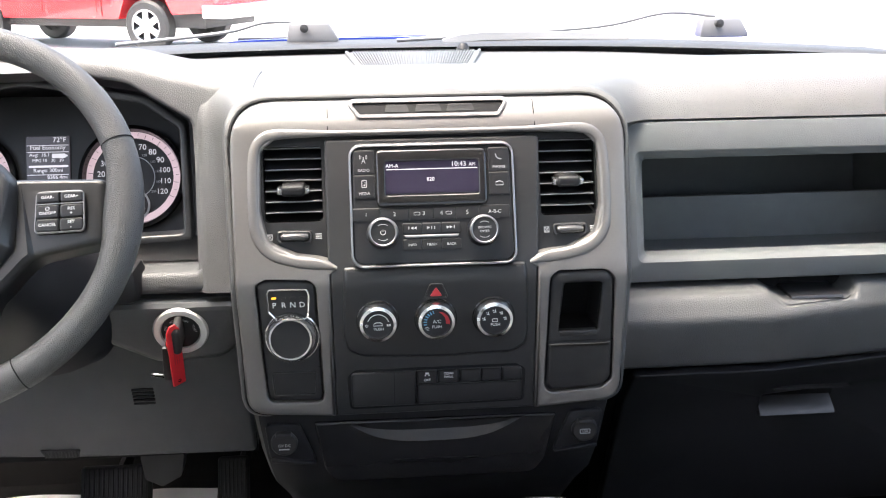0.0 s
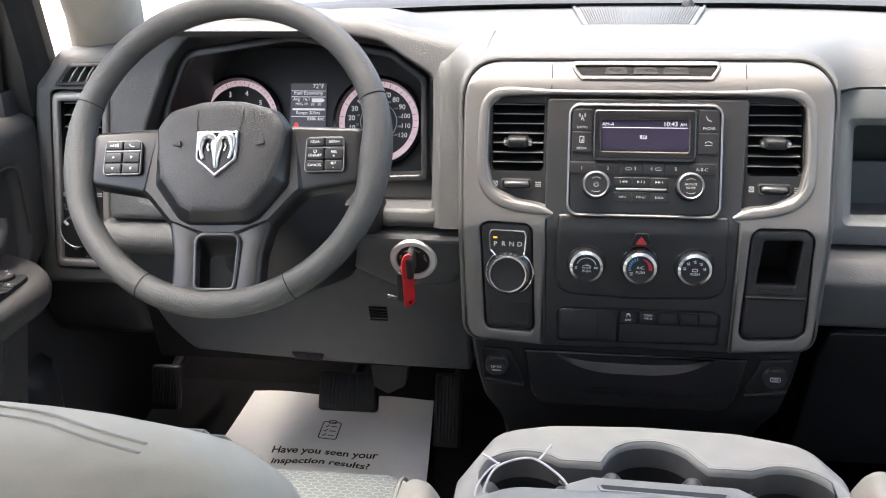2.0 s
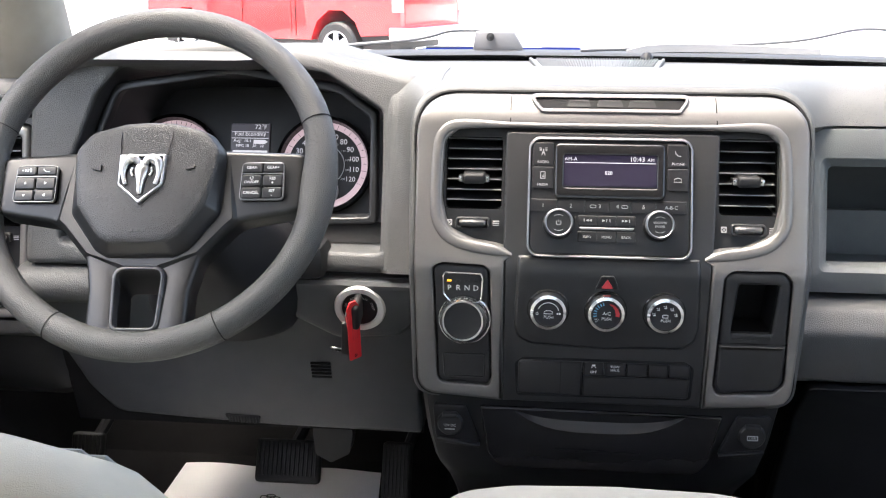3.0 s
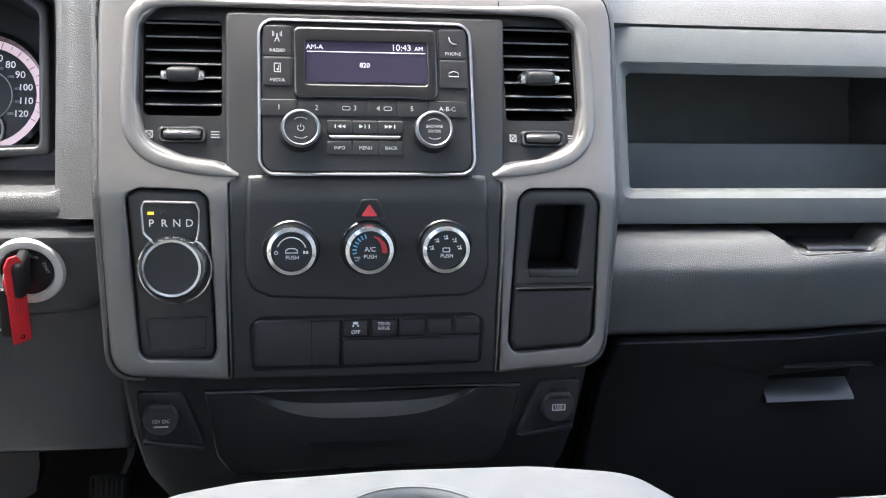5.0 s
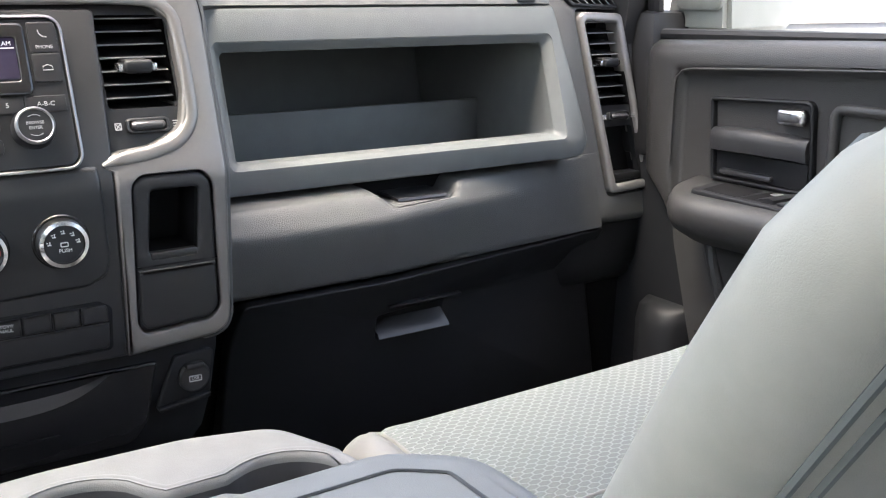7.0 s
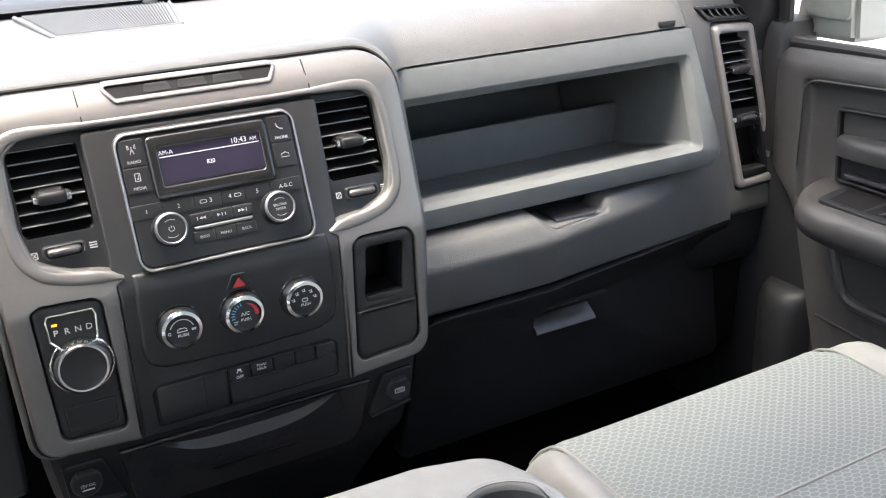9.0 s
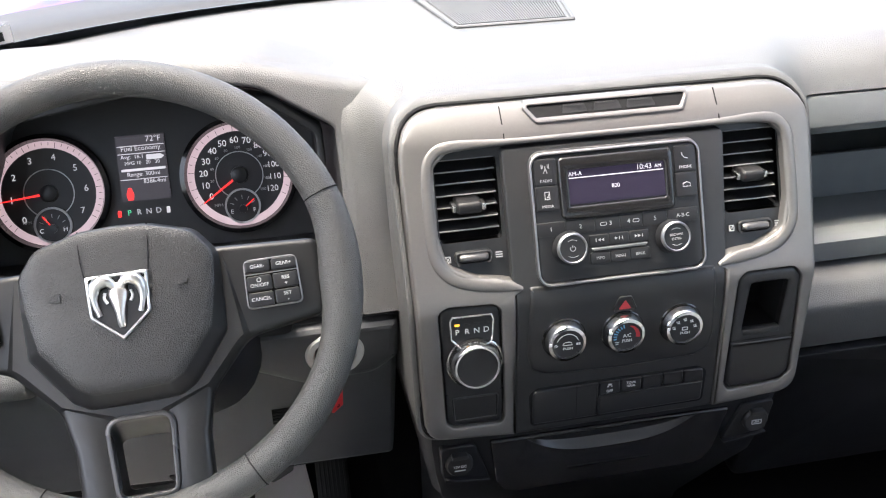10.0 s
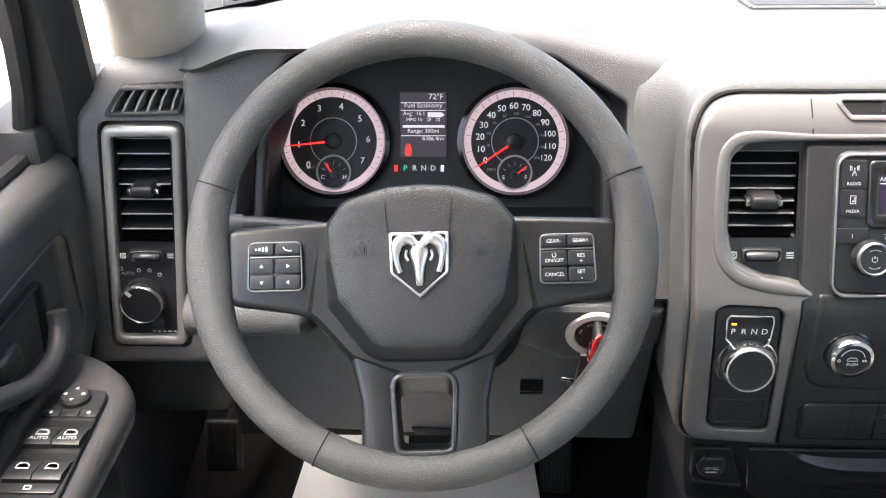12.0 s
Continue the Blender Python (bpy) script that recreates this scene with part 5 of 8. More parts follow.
def switch_bank():
    s = thing("switch_bank", (0, 1.0, 1.01), "charcoal bank of flat switches below the climate dials", "switch bank")
    O = rpoly([(-0.0960, 1.0125, 0.004), (-0.098, 1.050, 0.006), (-0.090, 1.0565, 0.006), (0.0905, 1.0565, 0.006), (0.1, 1.051, 0.006), (0.0985, 1.014, 0.004)], n=4)
    part("surround", bent(plate_bm(inset(O, -0.0022), -0.0080, 0.0, 0.0004), [], stack_y), M_DARK, s)
    zs = 1.0385
    xs = [-0.0965, -0.0225, 0.0018, 0.0262, 0.0508, 0.0745, 0.0985]
    for i in range(6):
        x0, x1 = xs[i] + 0.0004, xs[i + 1] - 0.0004
        z0 = 1.0135 if i < 1 else zs + 0.0008
        q = rpoly([(x0, z0, 0.004 if i == 0 else 0.0006), (x0, 1.0555, 0.006 if i == 0 else 0.0006), (x1, 1.0555, 0.006 if i == 5 else 0.0006), (x1, z0, 0.0006)], n=4)
        b = part("switch", bent(plate_bm(q, -0.0100, -0.004, 0.0020), [], stack_y), M_SATIN, s)
        if i == 1:
            letters("OFF", 0.0044, on_stack((x0 + x1) / 2, 1.0435, 0.0098), M_MARK, b)
            bm = bmesh.new()
            box(bm, -0.002, -0.0002, 0.001, 0.002, 0.0002, 0.0032)
            box(bm, -0.0028, -0.0002, -0.001, -0.0014, 0.0002, 0.0004)
            box(bm, 0.0014, -0.0002, -0.001, 0.0028, 0.0002, 0.0004)
            bmesh.ops.transform(bm, matrix=on_stack((x0 + x1) / 2, 1.0495, 0.0098), verts=bm.verts)
            part("symbol", bm, M_MARK, b)
        if i == 2:
            letters("TOW/", 0.0040, on_stack((x0 + x1) / 2, 1.0505, 0.0098), M_MARK, b)
            letters("HAUL", 0.0040, on_stack((x0 + x1) / 2, 1.0465, 0.0098), M_MARK, b)
    q = rpoly([(-0.022, 1.0135, 0.0006), (-0.022, zs, 0.0006), (0.0985, zs, 0.001), (0.0975, 1.0145, 0.004)], n=4)
    part("blank", bent(plate_bm(q, -0.0100, -0.004, 0.0020), [], stack_y), M_SATIN, s)

    part("groove", bent(plate_bm([(-0.0479, 1.016), (-0.0473, 1.016), (-0.0473, 1.0550), (-0.0479, 1.0550)], -0.0101, -0.009), [], stack_y), M_DARK, s)


switch_bank()


def gear_selector():
    g = thing("gear_selector", (-0.16, 1.0, 1.03), "rotary gear selector in a black panel", "gear selector")
    part("panel", bent(plate_bm(inset(SHIFT, 0.0012), -0.0065, 0.01, 0.0035), CUTS, stack_y), M_SATIN, g)
    # keyhole-shaped chrome outline
    kx, kz, kr = -0.1585, 1.1010, 0.0292
    outl = []
    for a in range(-55, 236, 12):
        outl.append((kx + kr * math.sin(radians(a + 90)), kz - kr * math.cos(radians(a + 90))))
    up = [(kx + kr * math.sin(radians(38)), kz + kr * math.cos(radians(38))), (-0.1395, 1.131), (-0.1385, 1.150), (-0.1405, 1.1555), (-0.1810, 1.1565), (-0.1835, 1.152), (-0.1825, 1.131), (kx - kr * math.sin(radians(38)), kz + kr * math.cos(radians(38)))]
    ring = [(kx + kr * math.sin(radians(a)), kz + kr * math.cos(radians(a))) for a in range(322, 37, -12)]
    line = rpoly(up, 0.002, 3) + ring
    pts = [(x, stack_y(z) - 0.0065, z) for x, z in line]
    part("chrome_outline", tube(bmesh.new(), pts, 0.0011, 6, closed=True), M_CHROME, g)
    o = on_stack(kx - 0.001, kz + 0.002, 0.005) @ Matrix.Rotation(radians(-6), 4, "X")
    k = part("knob", lathe(bmesh.new(), [(0.0268, 0.002), (0.0268, -0.004), (0.0252, -0.013), (0.0228, -0.0170), (0.0, -0.0165)], o, 48, cap=False), M_SATIN, g, "black rotary knob")
    part("skirt", lathe(bmesh.new(), [(0.0272, 0.002), (0.0272, -0.005), (0.0264, -0.0095)], o, 48, cap=False), M_BRUSH, k, "brushed silver skirt")
    part("ring", lathe(bmesh.new(), [(0.0262, -0.0085), (0.0255, -0.0150), (0.0232, -0.0192), (0.0212, -0.0190), (0.0208, -0.0165)], o, 48, cap=False), M_CHROME, k, "polished chrome ring")
    for ch, x in zip("PRND", (-0.1762, -0.1660, -0.1560, -0.1460)):
        letters(ch, 0.0088, on_stack(x, 1.1385, 0.0062), M_MARK, g)
        part("lamp", box_bm(x - 0.0025, stack_y(1.147) - 0.0068, 1.1458, x + 0.0025, stack_y(1.147) - 0.005, 1.1482, 0.0003), M_AMBER if ch == "P" else M_RADIO, g)
    part("split", box_bm(-0.1895, stack_y(1.0) - 0.0064, 1.0637, -0.1285, stack_y(1.0) - 0.005, 1.0647), M_DARK, g)
    q = rpoly([(-0.184, 1.060), (-0.1335, 1.060), (-0.1345, 1.030), (-0.182, 1.030)], 0.004)
    part("tray_rim", bent(plate_bm(q, -0.0078, -0.004, 0.0012, holes=[inset(q, 0.002)]), [], stack_y), M_SATIN, g)


gear_selector()


def pocket():
    p = thing("storage_pocket", (0.16, 1.0, 1.03), "black rubber-lined pocket with a hinged flap", "storage pocket")
    hole = rpoly([(0.1395, 1.094), (0.1840, 1.094), (0.1885, 1.152), (0.1445, 1.152)], 0.004)
    bm = plate_bm(inset(POCK, 0.0012), -0.0075, 0.004, 0.0040, holes=[hole], hole_round=0.0035, steps=4)
    part("panel", bent(bm, CUTS, stack_y), M_SATIN, p)
    # well and back coloured near-black for the shade inside
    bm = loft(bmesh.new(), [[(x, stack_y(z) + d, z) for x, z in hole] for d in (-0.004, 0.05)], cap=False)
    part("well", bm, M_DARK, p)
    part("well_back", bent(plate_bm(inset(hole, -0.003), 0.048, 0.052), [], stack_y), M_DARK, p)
    part("lip", box_bm(0.1405, 0.9945, 1.0885, 0.1835, 1.004, 1.0955, 0.0015), M_SATIN, p)
    part("split", box_bm(0.1265, 0.9955, 1.0825, 0.2020, 0.997, 1.0837), M_DARK, p)
    q = rpoly([(0.1275, 1.0805), (0.1270, 1.032, 0.01), (0.1325, 1.0235, 0.008), (0.1905, 1.0270, 0.008), (0.200, 1.036, 0.01), (0.2005, 1.0805)], 0.001, 4)
    part("flap", bent(plate_bm(q, -0.0098, -0.004, 0.0038, steps=4), [], stack_y), M_SATIN, p)


pocket()


def low_y(z):
    return 1.008 + (0.99 - z) * 0.16


# lower part of the stack with drawer and sockets
lower = thing("lower_console", (0, 1.1, 0.62), "glossy and matt black lower part of the stack", "dash console")
secs = []
for z, w, y in ((1.004, 0.212, 1.006), (0.985, 0.211, 1.010), (0.94, 0.206, 1.018), (0.90, 0.198, 1.028), (0.87, 0.185, 1.048), (0.82, 0.175, 1.085), (0.74, 0.172, 1.15), (0.66, 0.172, 1.19)):
    secs.append([(-w, 1.30, z), (-w, y + 0.03, z), (-w + 0.008, y + 0.008, z), (-w + 0.025, y, z), (w - 0.025, y, z), (w - 0.008, y + 0.008, z), (w, y + 0.03, z), (w, 1.30, z)])
part("body", loft(bmesh.new(), secs), M_LOWER, lower)
DR = rpoly([(-0.1405, 0.9905, 0.003), (0.1415, 0.9880, 0.003), (0.131, 0.925, 0.02), (0.118, 0.905, 0.02), (-0.118, 0.905, 0.02), (-0.131, 0.925, 0.02)], n=5)
SC_X = [-0.098 + 0.196 * i / 28 for i in range(29)]
SC_B = [0.9605 + 0.0245 * abs(x / 0.098) ** 3.2 for x in SC_X]
SCOOP = [(-0.098, 0.9868)] + [(x, z) for x, z in zip(SC_X, SC_B)] + [(0.098, 0.9862)]
part("drawer_front", bent(plate_bm(DR, -0.004, 0.01, 0.003, holes=[SCOOP], hole_round=0.001), [0.94], low_y), M_DRAWER, lower, "glossy black drawer front")
bm = bmesh.new()
secs = []
for k in range(9):
    t = k / 8
    secs.append([(x, low_y(0.98) + 0.009 * (1 - t) ** 0.8 - 0.0038 * t, 0.9868 + (zb - 0.9868) * t) for x, zb in zip(SC_X, SC_B)])
loft(bm, secs, closed=False)
part("pull_scoop", bm, M_SCOOP, lower, "curved finger scoop")
part("slot", bent(plate_bm(rpoly([(-0.052, 0.9365), (0.052, 0.9350), (0.044, 0.9325), (-0.044, 0.9335)], 0.001, 2), -0.0085, -0.006), [], low_y), M_DARK, lower)


def socket(x, z, kind):
    s = thing("power_socket", (x, 1.01, z), "capped 12 volt outlet in a black corner panel" if kind == "12" else "capped data socket in a black corner panel", "socket")
    sg = -1 if x < 0 else 1
    q = rpoly([(x - sg * 0.036, 0.936, 0.004), (x + sg * 0.018, 0.944, 0.006), (x + sg * 0.021, 0.991, 0.006), (x - sg * 0.018, 0.990, 0.006)], n=3)
    part("plate", bent(plate_bm(q, -0.004, 0.006, 0.002), [], low_y), M_LOWER, s)
    part("cap", lathe(bmesh.new(), [(0.0155, 0.004), (0.0155, -0.008), (0.0135, -0.0105), (0.0, -0.0105)], Matrix.Translation((x, low_y(z), z)), 28, cap=False), M_RUBBER, s)
    part("tab", box_bm(x - 0.009, low_y(z) - 0.014, z + 0.009, x + 0.009, low_y(z) - 0.004, z + 0.015, 0.002), M_RUBBER, s)
    part("foot", bent(plate_bm(rpoly([(x - sg * 0.036, 0.9385), (x + sg * 0.016, 0.9465), (x + sg * 0.016, 0.9415), (x - sg * 0.034, 0.9345)], 0.001, 2), -0.010, 0.0, 0.001), [], low_y), M_LOWER, s)
    if kind == "12":
        letters("12V DC", 0.0046, Matrix.Translation((x, low_y(z) - 0.0106, z - 0.0015)), M_GREYMARK, s)
        part("symbol", box_bm(x - 0.006, low_y(z) - 0.0112, z - 0.0068, x + 0.006, low_y(z) - 0.010, z - 0.0056), M_GREYMARK, s)
    else:
        o = rrect(x - 0.0062, z - 0.004, x + 0.0062, z + 0.002, 0.001)
        part("symbol", plate_bm(o, low_y(z) - 0.0112, low_y(z) - 0.010, holes=[inset(o, 0.0008)]), M_GREYMARK, s)
        letters("USB", 0.0042, Matrix.Translation((x, low_y(z) - 0.0106, z - 0.001)), M_GREYMARK, s)



socket(-0.1755, 0.9670, "12")
socket(0.1755, 0.9660, "usb")

# ---- steering wheel ----
def steering_wheel():
    """In its own frame: x across, z up in the wheel's plane, -y towards the driver."""
    W = Matrix.Translation((-0.469, 0.886, 1.283)) @ Matrix.Rotation(radians(-32.8), 4, "X") @ Matrix.Rotation(radians(-2.0), 4, "Y")
    w = new("steering_wheel")
    w.empty_display_size = 0.05
    w.matrix_world = W
    tagged(w, "dark grey four-spoke steering wheel with grained rim and switch pads", "steering wheel")

    def put(name, bm, mat, parent=w, label="", sharp=35):
        bmesh.ops.transform(bm, matrix=W, verts=bm.verts)
        return part(name, bm, mat, parent, label, sharp)

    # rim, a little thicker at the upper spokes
    bm = bmesh.new()
    rings = []
    N, K = 128, 20
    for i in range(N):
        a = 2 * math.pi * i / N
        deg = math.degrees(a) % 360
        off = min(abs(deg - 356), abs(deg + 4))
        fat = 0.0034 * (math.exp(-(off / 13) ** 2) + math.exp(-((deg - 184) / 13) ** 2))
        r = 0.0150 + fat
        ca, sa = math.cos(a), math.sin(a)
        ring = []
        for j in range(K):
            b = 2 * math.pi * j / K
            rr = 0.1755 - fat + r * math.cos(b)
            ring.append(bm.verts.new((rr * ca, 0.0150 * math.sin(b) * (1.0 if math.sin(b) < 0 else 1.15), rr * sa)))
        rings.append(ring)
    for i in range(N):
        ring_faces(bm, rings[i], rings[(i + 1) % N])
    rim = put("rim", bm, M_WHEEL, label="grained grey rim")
    for deg in (19, 161, 242, 298):
        a = radians(deg)
        pts = []
        for j in range(24):
            b = 2 * math.pi * j / 24
            rr = 0.1755 + 0.0152 * math.cos(b)
            pts.append((rr * math.cos(a), 0.0152 * math.sin(b) * (1.0 if math.sin(b) < 0 else 1.15), rr * math.sin(a)))
        put("rim_seam", tube(bmesh.new(), pts, 0.0006, 5, closed=True), M_DARK, rim)
    # spoke casting behind the hub
    CAST = rpoly([(-0.158, 0.022, 0.01), (-0.08, 0.026, 0.01), (0.08, 0.026, 0.01), (0.158, 0.022, 0.01), (0.157, -0.040, 0.012), (0.092, -0.050, 0.03), (0.058, -0.088, 0.02), (0.051, -0.120, 0.02), (0.050, -0.166, 0.008),
                  (-0.050, -0.166, 0.008), (-0.051, -0.120, 0.02), (-0.058, -0.088, 0.02), (-0.092, -0.050, 0.03), (-0.157, -0.040, 0.012)], n=5)
    # cut the opening as a notch that ends under the rim
    bm = plate_bm(CAST, -0.004, 0.022, 0.006, holes=[rpoly([(-0.0245, -0.099, 0.012), (0.0245, -0.099, 0.012), (0.0215, -0.1590, 0.009), (-0.0215, -0.1590, 0.009)], n=5)], hole_round=0.004)
    for v in bm.verts:
        d = math.hypot(v.co.x, v.co.z)
        v.co.y += 0.012 * max(0, 1 - d / 0.13) - (0.004 if d < 0.1 else 0)
    sp = put("spokes", bm, M_SPOKE, label="smooth dark plastic spokes")
    o = rpoly([(-0.0275, -0.096, 0.014), (0.0275, -0.096, 0.014), (0.0245, -0.1622, 0.010), (-0.0245, -0.1622, 0.010)], n=5)
    put("spoke_trim", plate_bm(o, -0.0068, 0.010, 0.0025, holes=[inset(o, 0.0042)], hole_round=0.0012), M_TRIM, sp, "grey trim round the lower opening")
    mouth = inset(o, 0.0038)
    put("opening_wall", loft(bmesh.new(), [[(x * k, d, (z + 0.130) * k - 0.130 - drop * ease(-0.130, -0.098, z)) for x, z in mouth] for d, k, drop in ((-0.004, 1.0, 0.0), (0.012, 0.97, 0.002), (0.030, 0.92, 0.013), (0.034, 0.93, 0.013))], cap=False), M_SPOKE, sp, "dark inner wall of the lower opening", sharp=50)
    # airbag cover, domed
    HUB = rpoly([(-0.0765, 0.022, 0.02), (-0.062, 0.042, 0.02), (-0.026, 0.052, 0.03), (0.0, 0.0535, 0.05), (0.026, 0.052, 0.03), (0.062, 0.042, 0.02), (0.0775, 0.022, 0.02), (0.0775, -0.005, 0.03), (0.0760, -0.043, 0.012), (0.047, -0.0805, 0.016), (0.034, -0.0878, 0.012), (0.0, -0.0885, 0.06),
                 (-0.034, -0.0878, 0.012), (-0.047, -0.0805, 0.016), (-0.0755, -0.043, 0.012), (-0.0768, -0.005, 0.03)], n=4)
    bm = bmesh.new()
    c = (0.0, -0.012)
    rows = []
    def hub_ring(s, y):
        out = []
        for x, z in HUB:
            low = ease(0.02, -0.05, z)
            k = 1 - (1 - s) * (0.30 + 0.70 * low)
            out.append((c[0] + (x - c[0]) * k, y + 0.003 * (1 - low) * (s < 0.99), c[1] + (z - c[1]) * k))
        return out
    loft(bm, [hub_ring(s, y) for s, y in ((1.0, 0.010), (1.0, -0.005), (0.985, -0.0095), (0.95, -0.0125), (0.862, -0.0195))], cap=False)
    put("hub_chin", bm, M_CHIN, label="smooth dark lower edge of the hub", sharp=40)
    bm = bmesh.new()
    loft(bm, [hub_ring(s, y) for s, y in ((0.862, -0.0195), (0.845, -0.0213), (0.76, -0.0230), (0.5, -0.0245), (0.25, -0.0250))])
    hub = put("airbag_cover", bm, M_HUB, label="grained airbag cover", sharp=60)
    for s in (-1, 1):
        put("cover_seam", tube(bmesh.new(), [(s * 0.0262, -0.0165, 0.0498), (s * 0.0262, -0.0212, 0.040), (s * 0.0255, -0.0238, 0.025), (s * 0.0240, -0.0247, 0.0125)], 0.0005, 5), M_DARK, hub)
        # small horn mark
        bm = plate_bm(rpoly([(s * 0.043, -0.0035), (s * 0.052, -0.0015), (s * 0.052, 0.0015), (s * 0.043, 0.0035)] if s > 0 else [(-0.052, -0.0015), (-0.043, -0.0035), (-0.043, 0.0035), (-0.052, 0.0015)], 0.0005, 2), -0.0247, -0.022)
        put("horn_mark", bm, M_HUB, hub)
    # plain bars for the embossed airbag letters
    for r_ in range(2):
        for i in range(3):
            put("embossed_mark", plate_bm(rrect(-0.0085 + i * 0.0060, -0.0665 + r_ * 0.0052, -0.0035 + i * 0.0060, -0.0625 + r_ * 0.0052, 0.001), -0.0238, -0.0205), M_HUB, hub)
    # shield emblem, a plain chrome shape
    SH = rpoly([(-0.0235, 0.0125, 0.002), (0.0235, 0.0125, 0.002), (0.0228, -0.020, 0.006), (0.0, -0.0395, 0.001), (-0.0228, -0.020, 0.006)], n=4)
    em = put("emblem", plate_bm(SH, -0.0285, -0.020, 0.0016, holes=[inset(SH, 0.0026)], hole_round=0.001), M_EMBLEM, hub, "bright chrome shield emblem")
    put("emblem_field", plate_bm(inset(SH, 0.002), -0.0262, -0.020), M_SATIN, em)
    # plain rounded shapes inside the shield: a tapering wedge between two curling arms
    bm = bmesh.new()
    secs = []
    for z, r, dep in ((0.0050, 0.0040, 0.0026), (0.0020, 0.0066, 0.0046), (-0.003, 0.0078, 0.0058), (-0.008, 0.0066, 0.0060), (-0.014, 0.0048, 0.0056), (-0.021, 0.0034, 0.0050), (-0.026, 0.0032, 0.0044), (-0.0295, 0.0022, 0.0022)):
        secs.append([(r * math.cos(q), -0.0258 - dep * max(0, math.sin(q)) ** 0.8, z) for q in [math.pi * k / 12 for k in range(13)]])
    loft(bm, secs, closed=False)
    put("emblem_wedge", bm, M_EMBLEM, em, sharp=70)
    for s in (-1, 1):
        path = smooth_line([(s * 0.0025, -0.0275, 0.0010), (s * 0.0060, -0.0290, 0.0060), (s * 0.0115, -0.0292, 0.0070), (s * 0.0165, -0.0286, 0.0035), (s * 0.0182, -0.0280, -0.0040), (s * 0.0172, -0.0276, -0.0120), (s * 0.0150, -0.0272, -0.0190)], 5)
        k = len(path) - 1
        rad = [0.0030 + 0.0024 * math.sin(math.pi * min(1, i / k * 1.25)) ** 1.2 - 0.0009 * i / k for i in range(k + 1)]
        put("emblem_arm", tube(bmesh.new(), path, rad, 12), M_EMBLEM, em, sharp=70)
        put("emblem_spot", tube(bmesh.new(), smooth_line([(s * 0.0095, -0.0274, -0.0015), (s * 0.0105, -0.0272, -0.0060), (s * 0.0085, -0.0272, -0.0100)], 4), [0.0012] * 9, 8), M_EMBLEM, em)
    # switch pads
    for s in (-1, 1):
        cx, cz = s * 0.1165, -0.0105
        P = rpoly([(cx - 0.0225, cz - 0.0195, 0.005), (cx + 0.0225, cz - 0.0195, 0.005), (cx + 0.0215, cz + 0.0205, 0.006), (cx - 0.0215, cz + 0.0205, 0.006)], n=4)
        pad = put("switch_pad", plate_bm(P, -0.0075, 0.0, 0.0015), M_GLOSS, w, "switch pad with bright outline")
        put("outline", plate_bm(P, -0.0088, -0.006, 0.0007, holes=[inset(P, 0.0013)], hole_round=0.0005), M_THIN, pad)
        put("bar", box_bm(cx - 0.0205, -0.0086, cz + 0.0078, cx + 0.0205, -0.006, cz + 0.0088), M_THIN, pad)
        words = (("", ""), ("", ""), ("", "")) if s < 0 else (("GEAR-", "GEAR+"), ("ON/OFF", "RES"), ("CANCEL", "SET"))
        for r_, (z0, z1) in enumerate(((0.0095, 0.0190), (-0.0055, 0.0068), (-0.0180, -0.0065))):
            for cc, (x0, x1) in enumerate(((-0.0205, -0.0006), (0.0006, 0.0205))):
                b = put("button", plate_bm(rrect(cx + x0, cz + z0, cx + x1, cz + z1, 0.002), -0.0098, -0.005, 0.0012), M_SATIN, pad)
                mx, mz = cx + (x0 + x1) / 2, cz + (z0 + z1) / 2
                word = words[r_][cc]
                if word:
                    bm = text_bm(word, 0.0041)
                    bmesh.ops.translate(bm, verts=bm.verts, vec=(mx, -0.0098, mz - (0.0018 if word == "ON/OFF" else 0) + (0.0018 if word in ("RES", "SET") else 0)))
                    put("lettering", bm, M_MARK, b)
                    if word in ("RES", "SET"):
                        bm = text_bm("+" if word == "RES" else "-", 0.005)
                        bmesh.ops.translate(bm, verts=bm.verts, vec=(mx, -0.0098, mz - 0.0028))
                        put("lettering", bm, M_MARK, b)
                    if word == "ON/OFF":
                        bm = tube(bmesh.new(), [(mx + 0.0017 * math.sin(q / 10), -0.0099, mz + 0.0026 + 0.0017 * math.cos(q / 10)) for q in range(0, 63, 8)], 0.0003, 5)
                        put("symbol", bm, M_MARK, b)
                else:
                    bm = bmesh.new()
                    if r_ == 0:
                        if cc == 0:
                            for k in range(4):
                                box(bm, mx - 0.005 + k * 0.0028, -0.0102, mz - 0.0006 - 0.0004 * k, mx - 0.0034 + k * 0.0028, -0.0098, mz + 0.0010 + 0.0004 * k)
                        else:
                            tube(bm, [(mx - 0.0035, -0.0099, mz + 0.0018), (mx - 0.0025, -0.0099, mz - 0.0002), (mx, -0.0099, mz - 0.0014), (mx + 0.0034, -0.0099, mz - 0.0014)], 0.0006, 5)
                    else:
                        tri = [((-1, -0.6), (1, -0.6), (0, 0.9)), ((-0.6, 1), (-0.6, -1), (0.9, 0)), ((-1, 0.6), (0, -0.9), (1, 0.6)), ((0.6, 1), (-0.9, 0), (0.6, -1))][(r_ - 1) * 2 + cc]
                        bm.faces.new([bm.verts.new((mx + px * 0.0017, -0.0100, mz + pz * 0.0017)) for px, pz in tri])
                    put("symbol", bm, M_MARK, b)
    return w


steering_wheel()


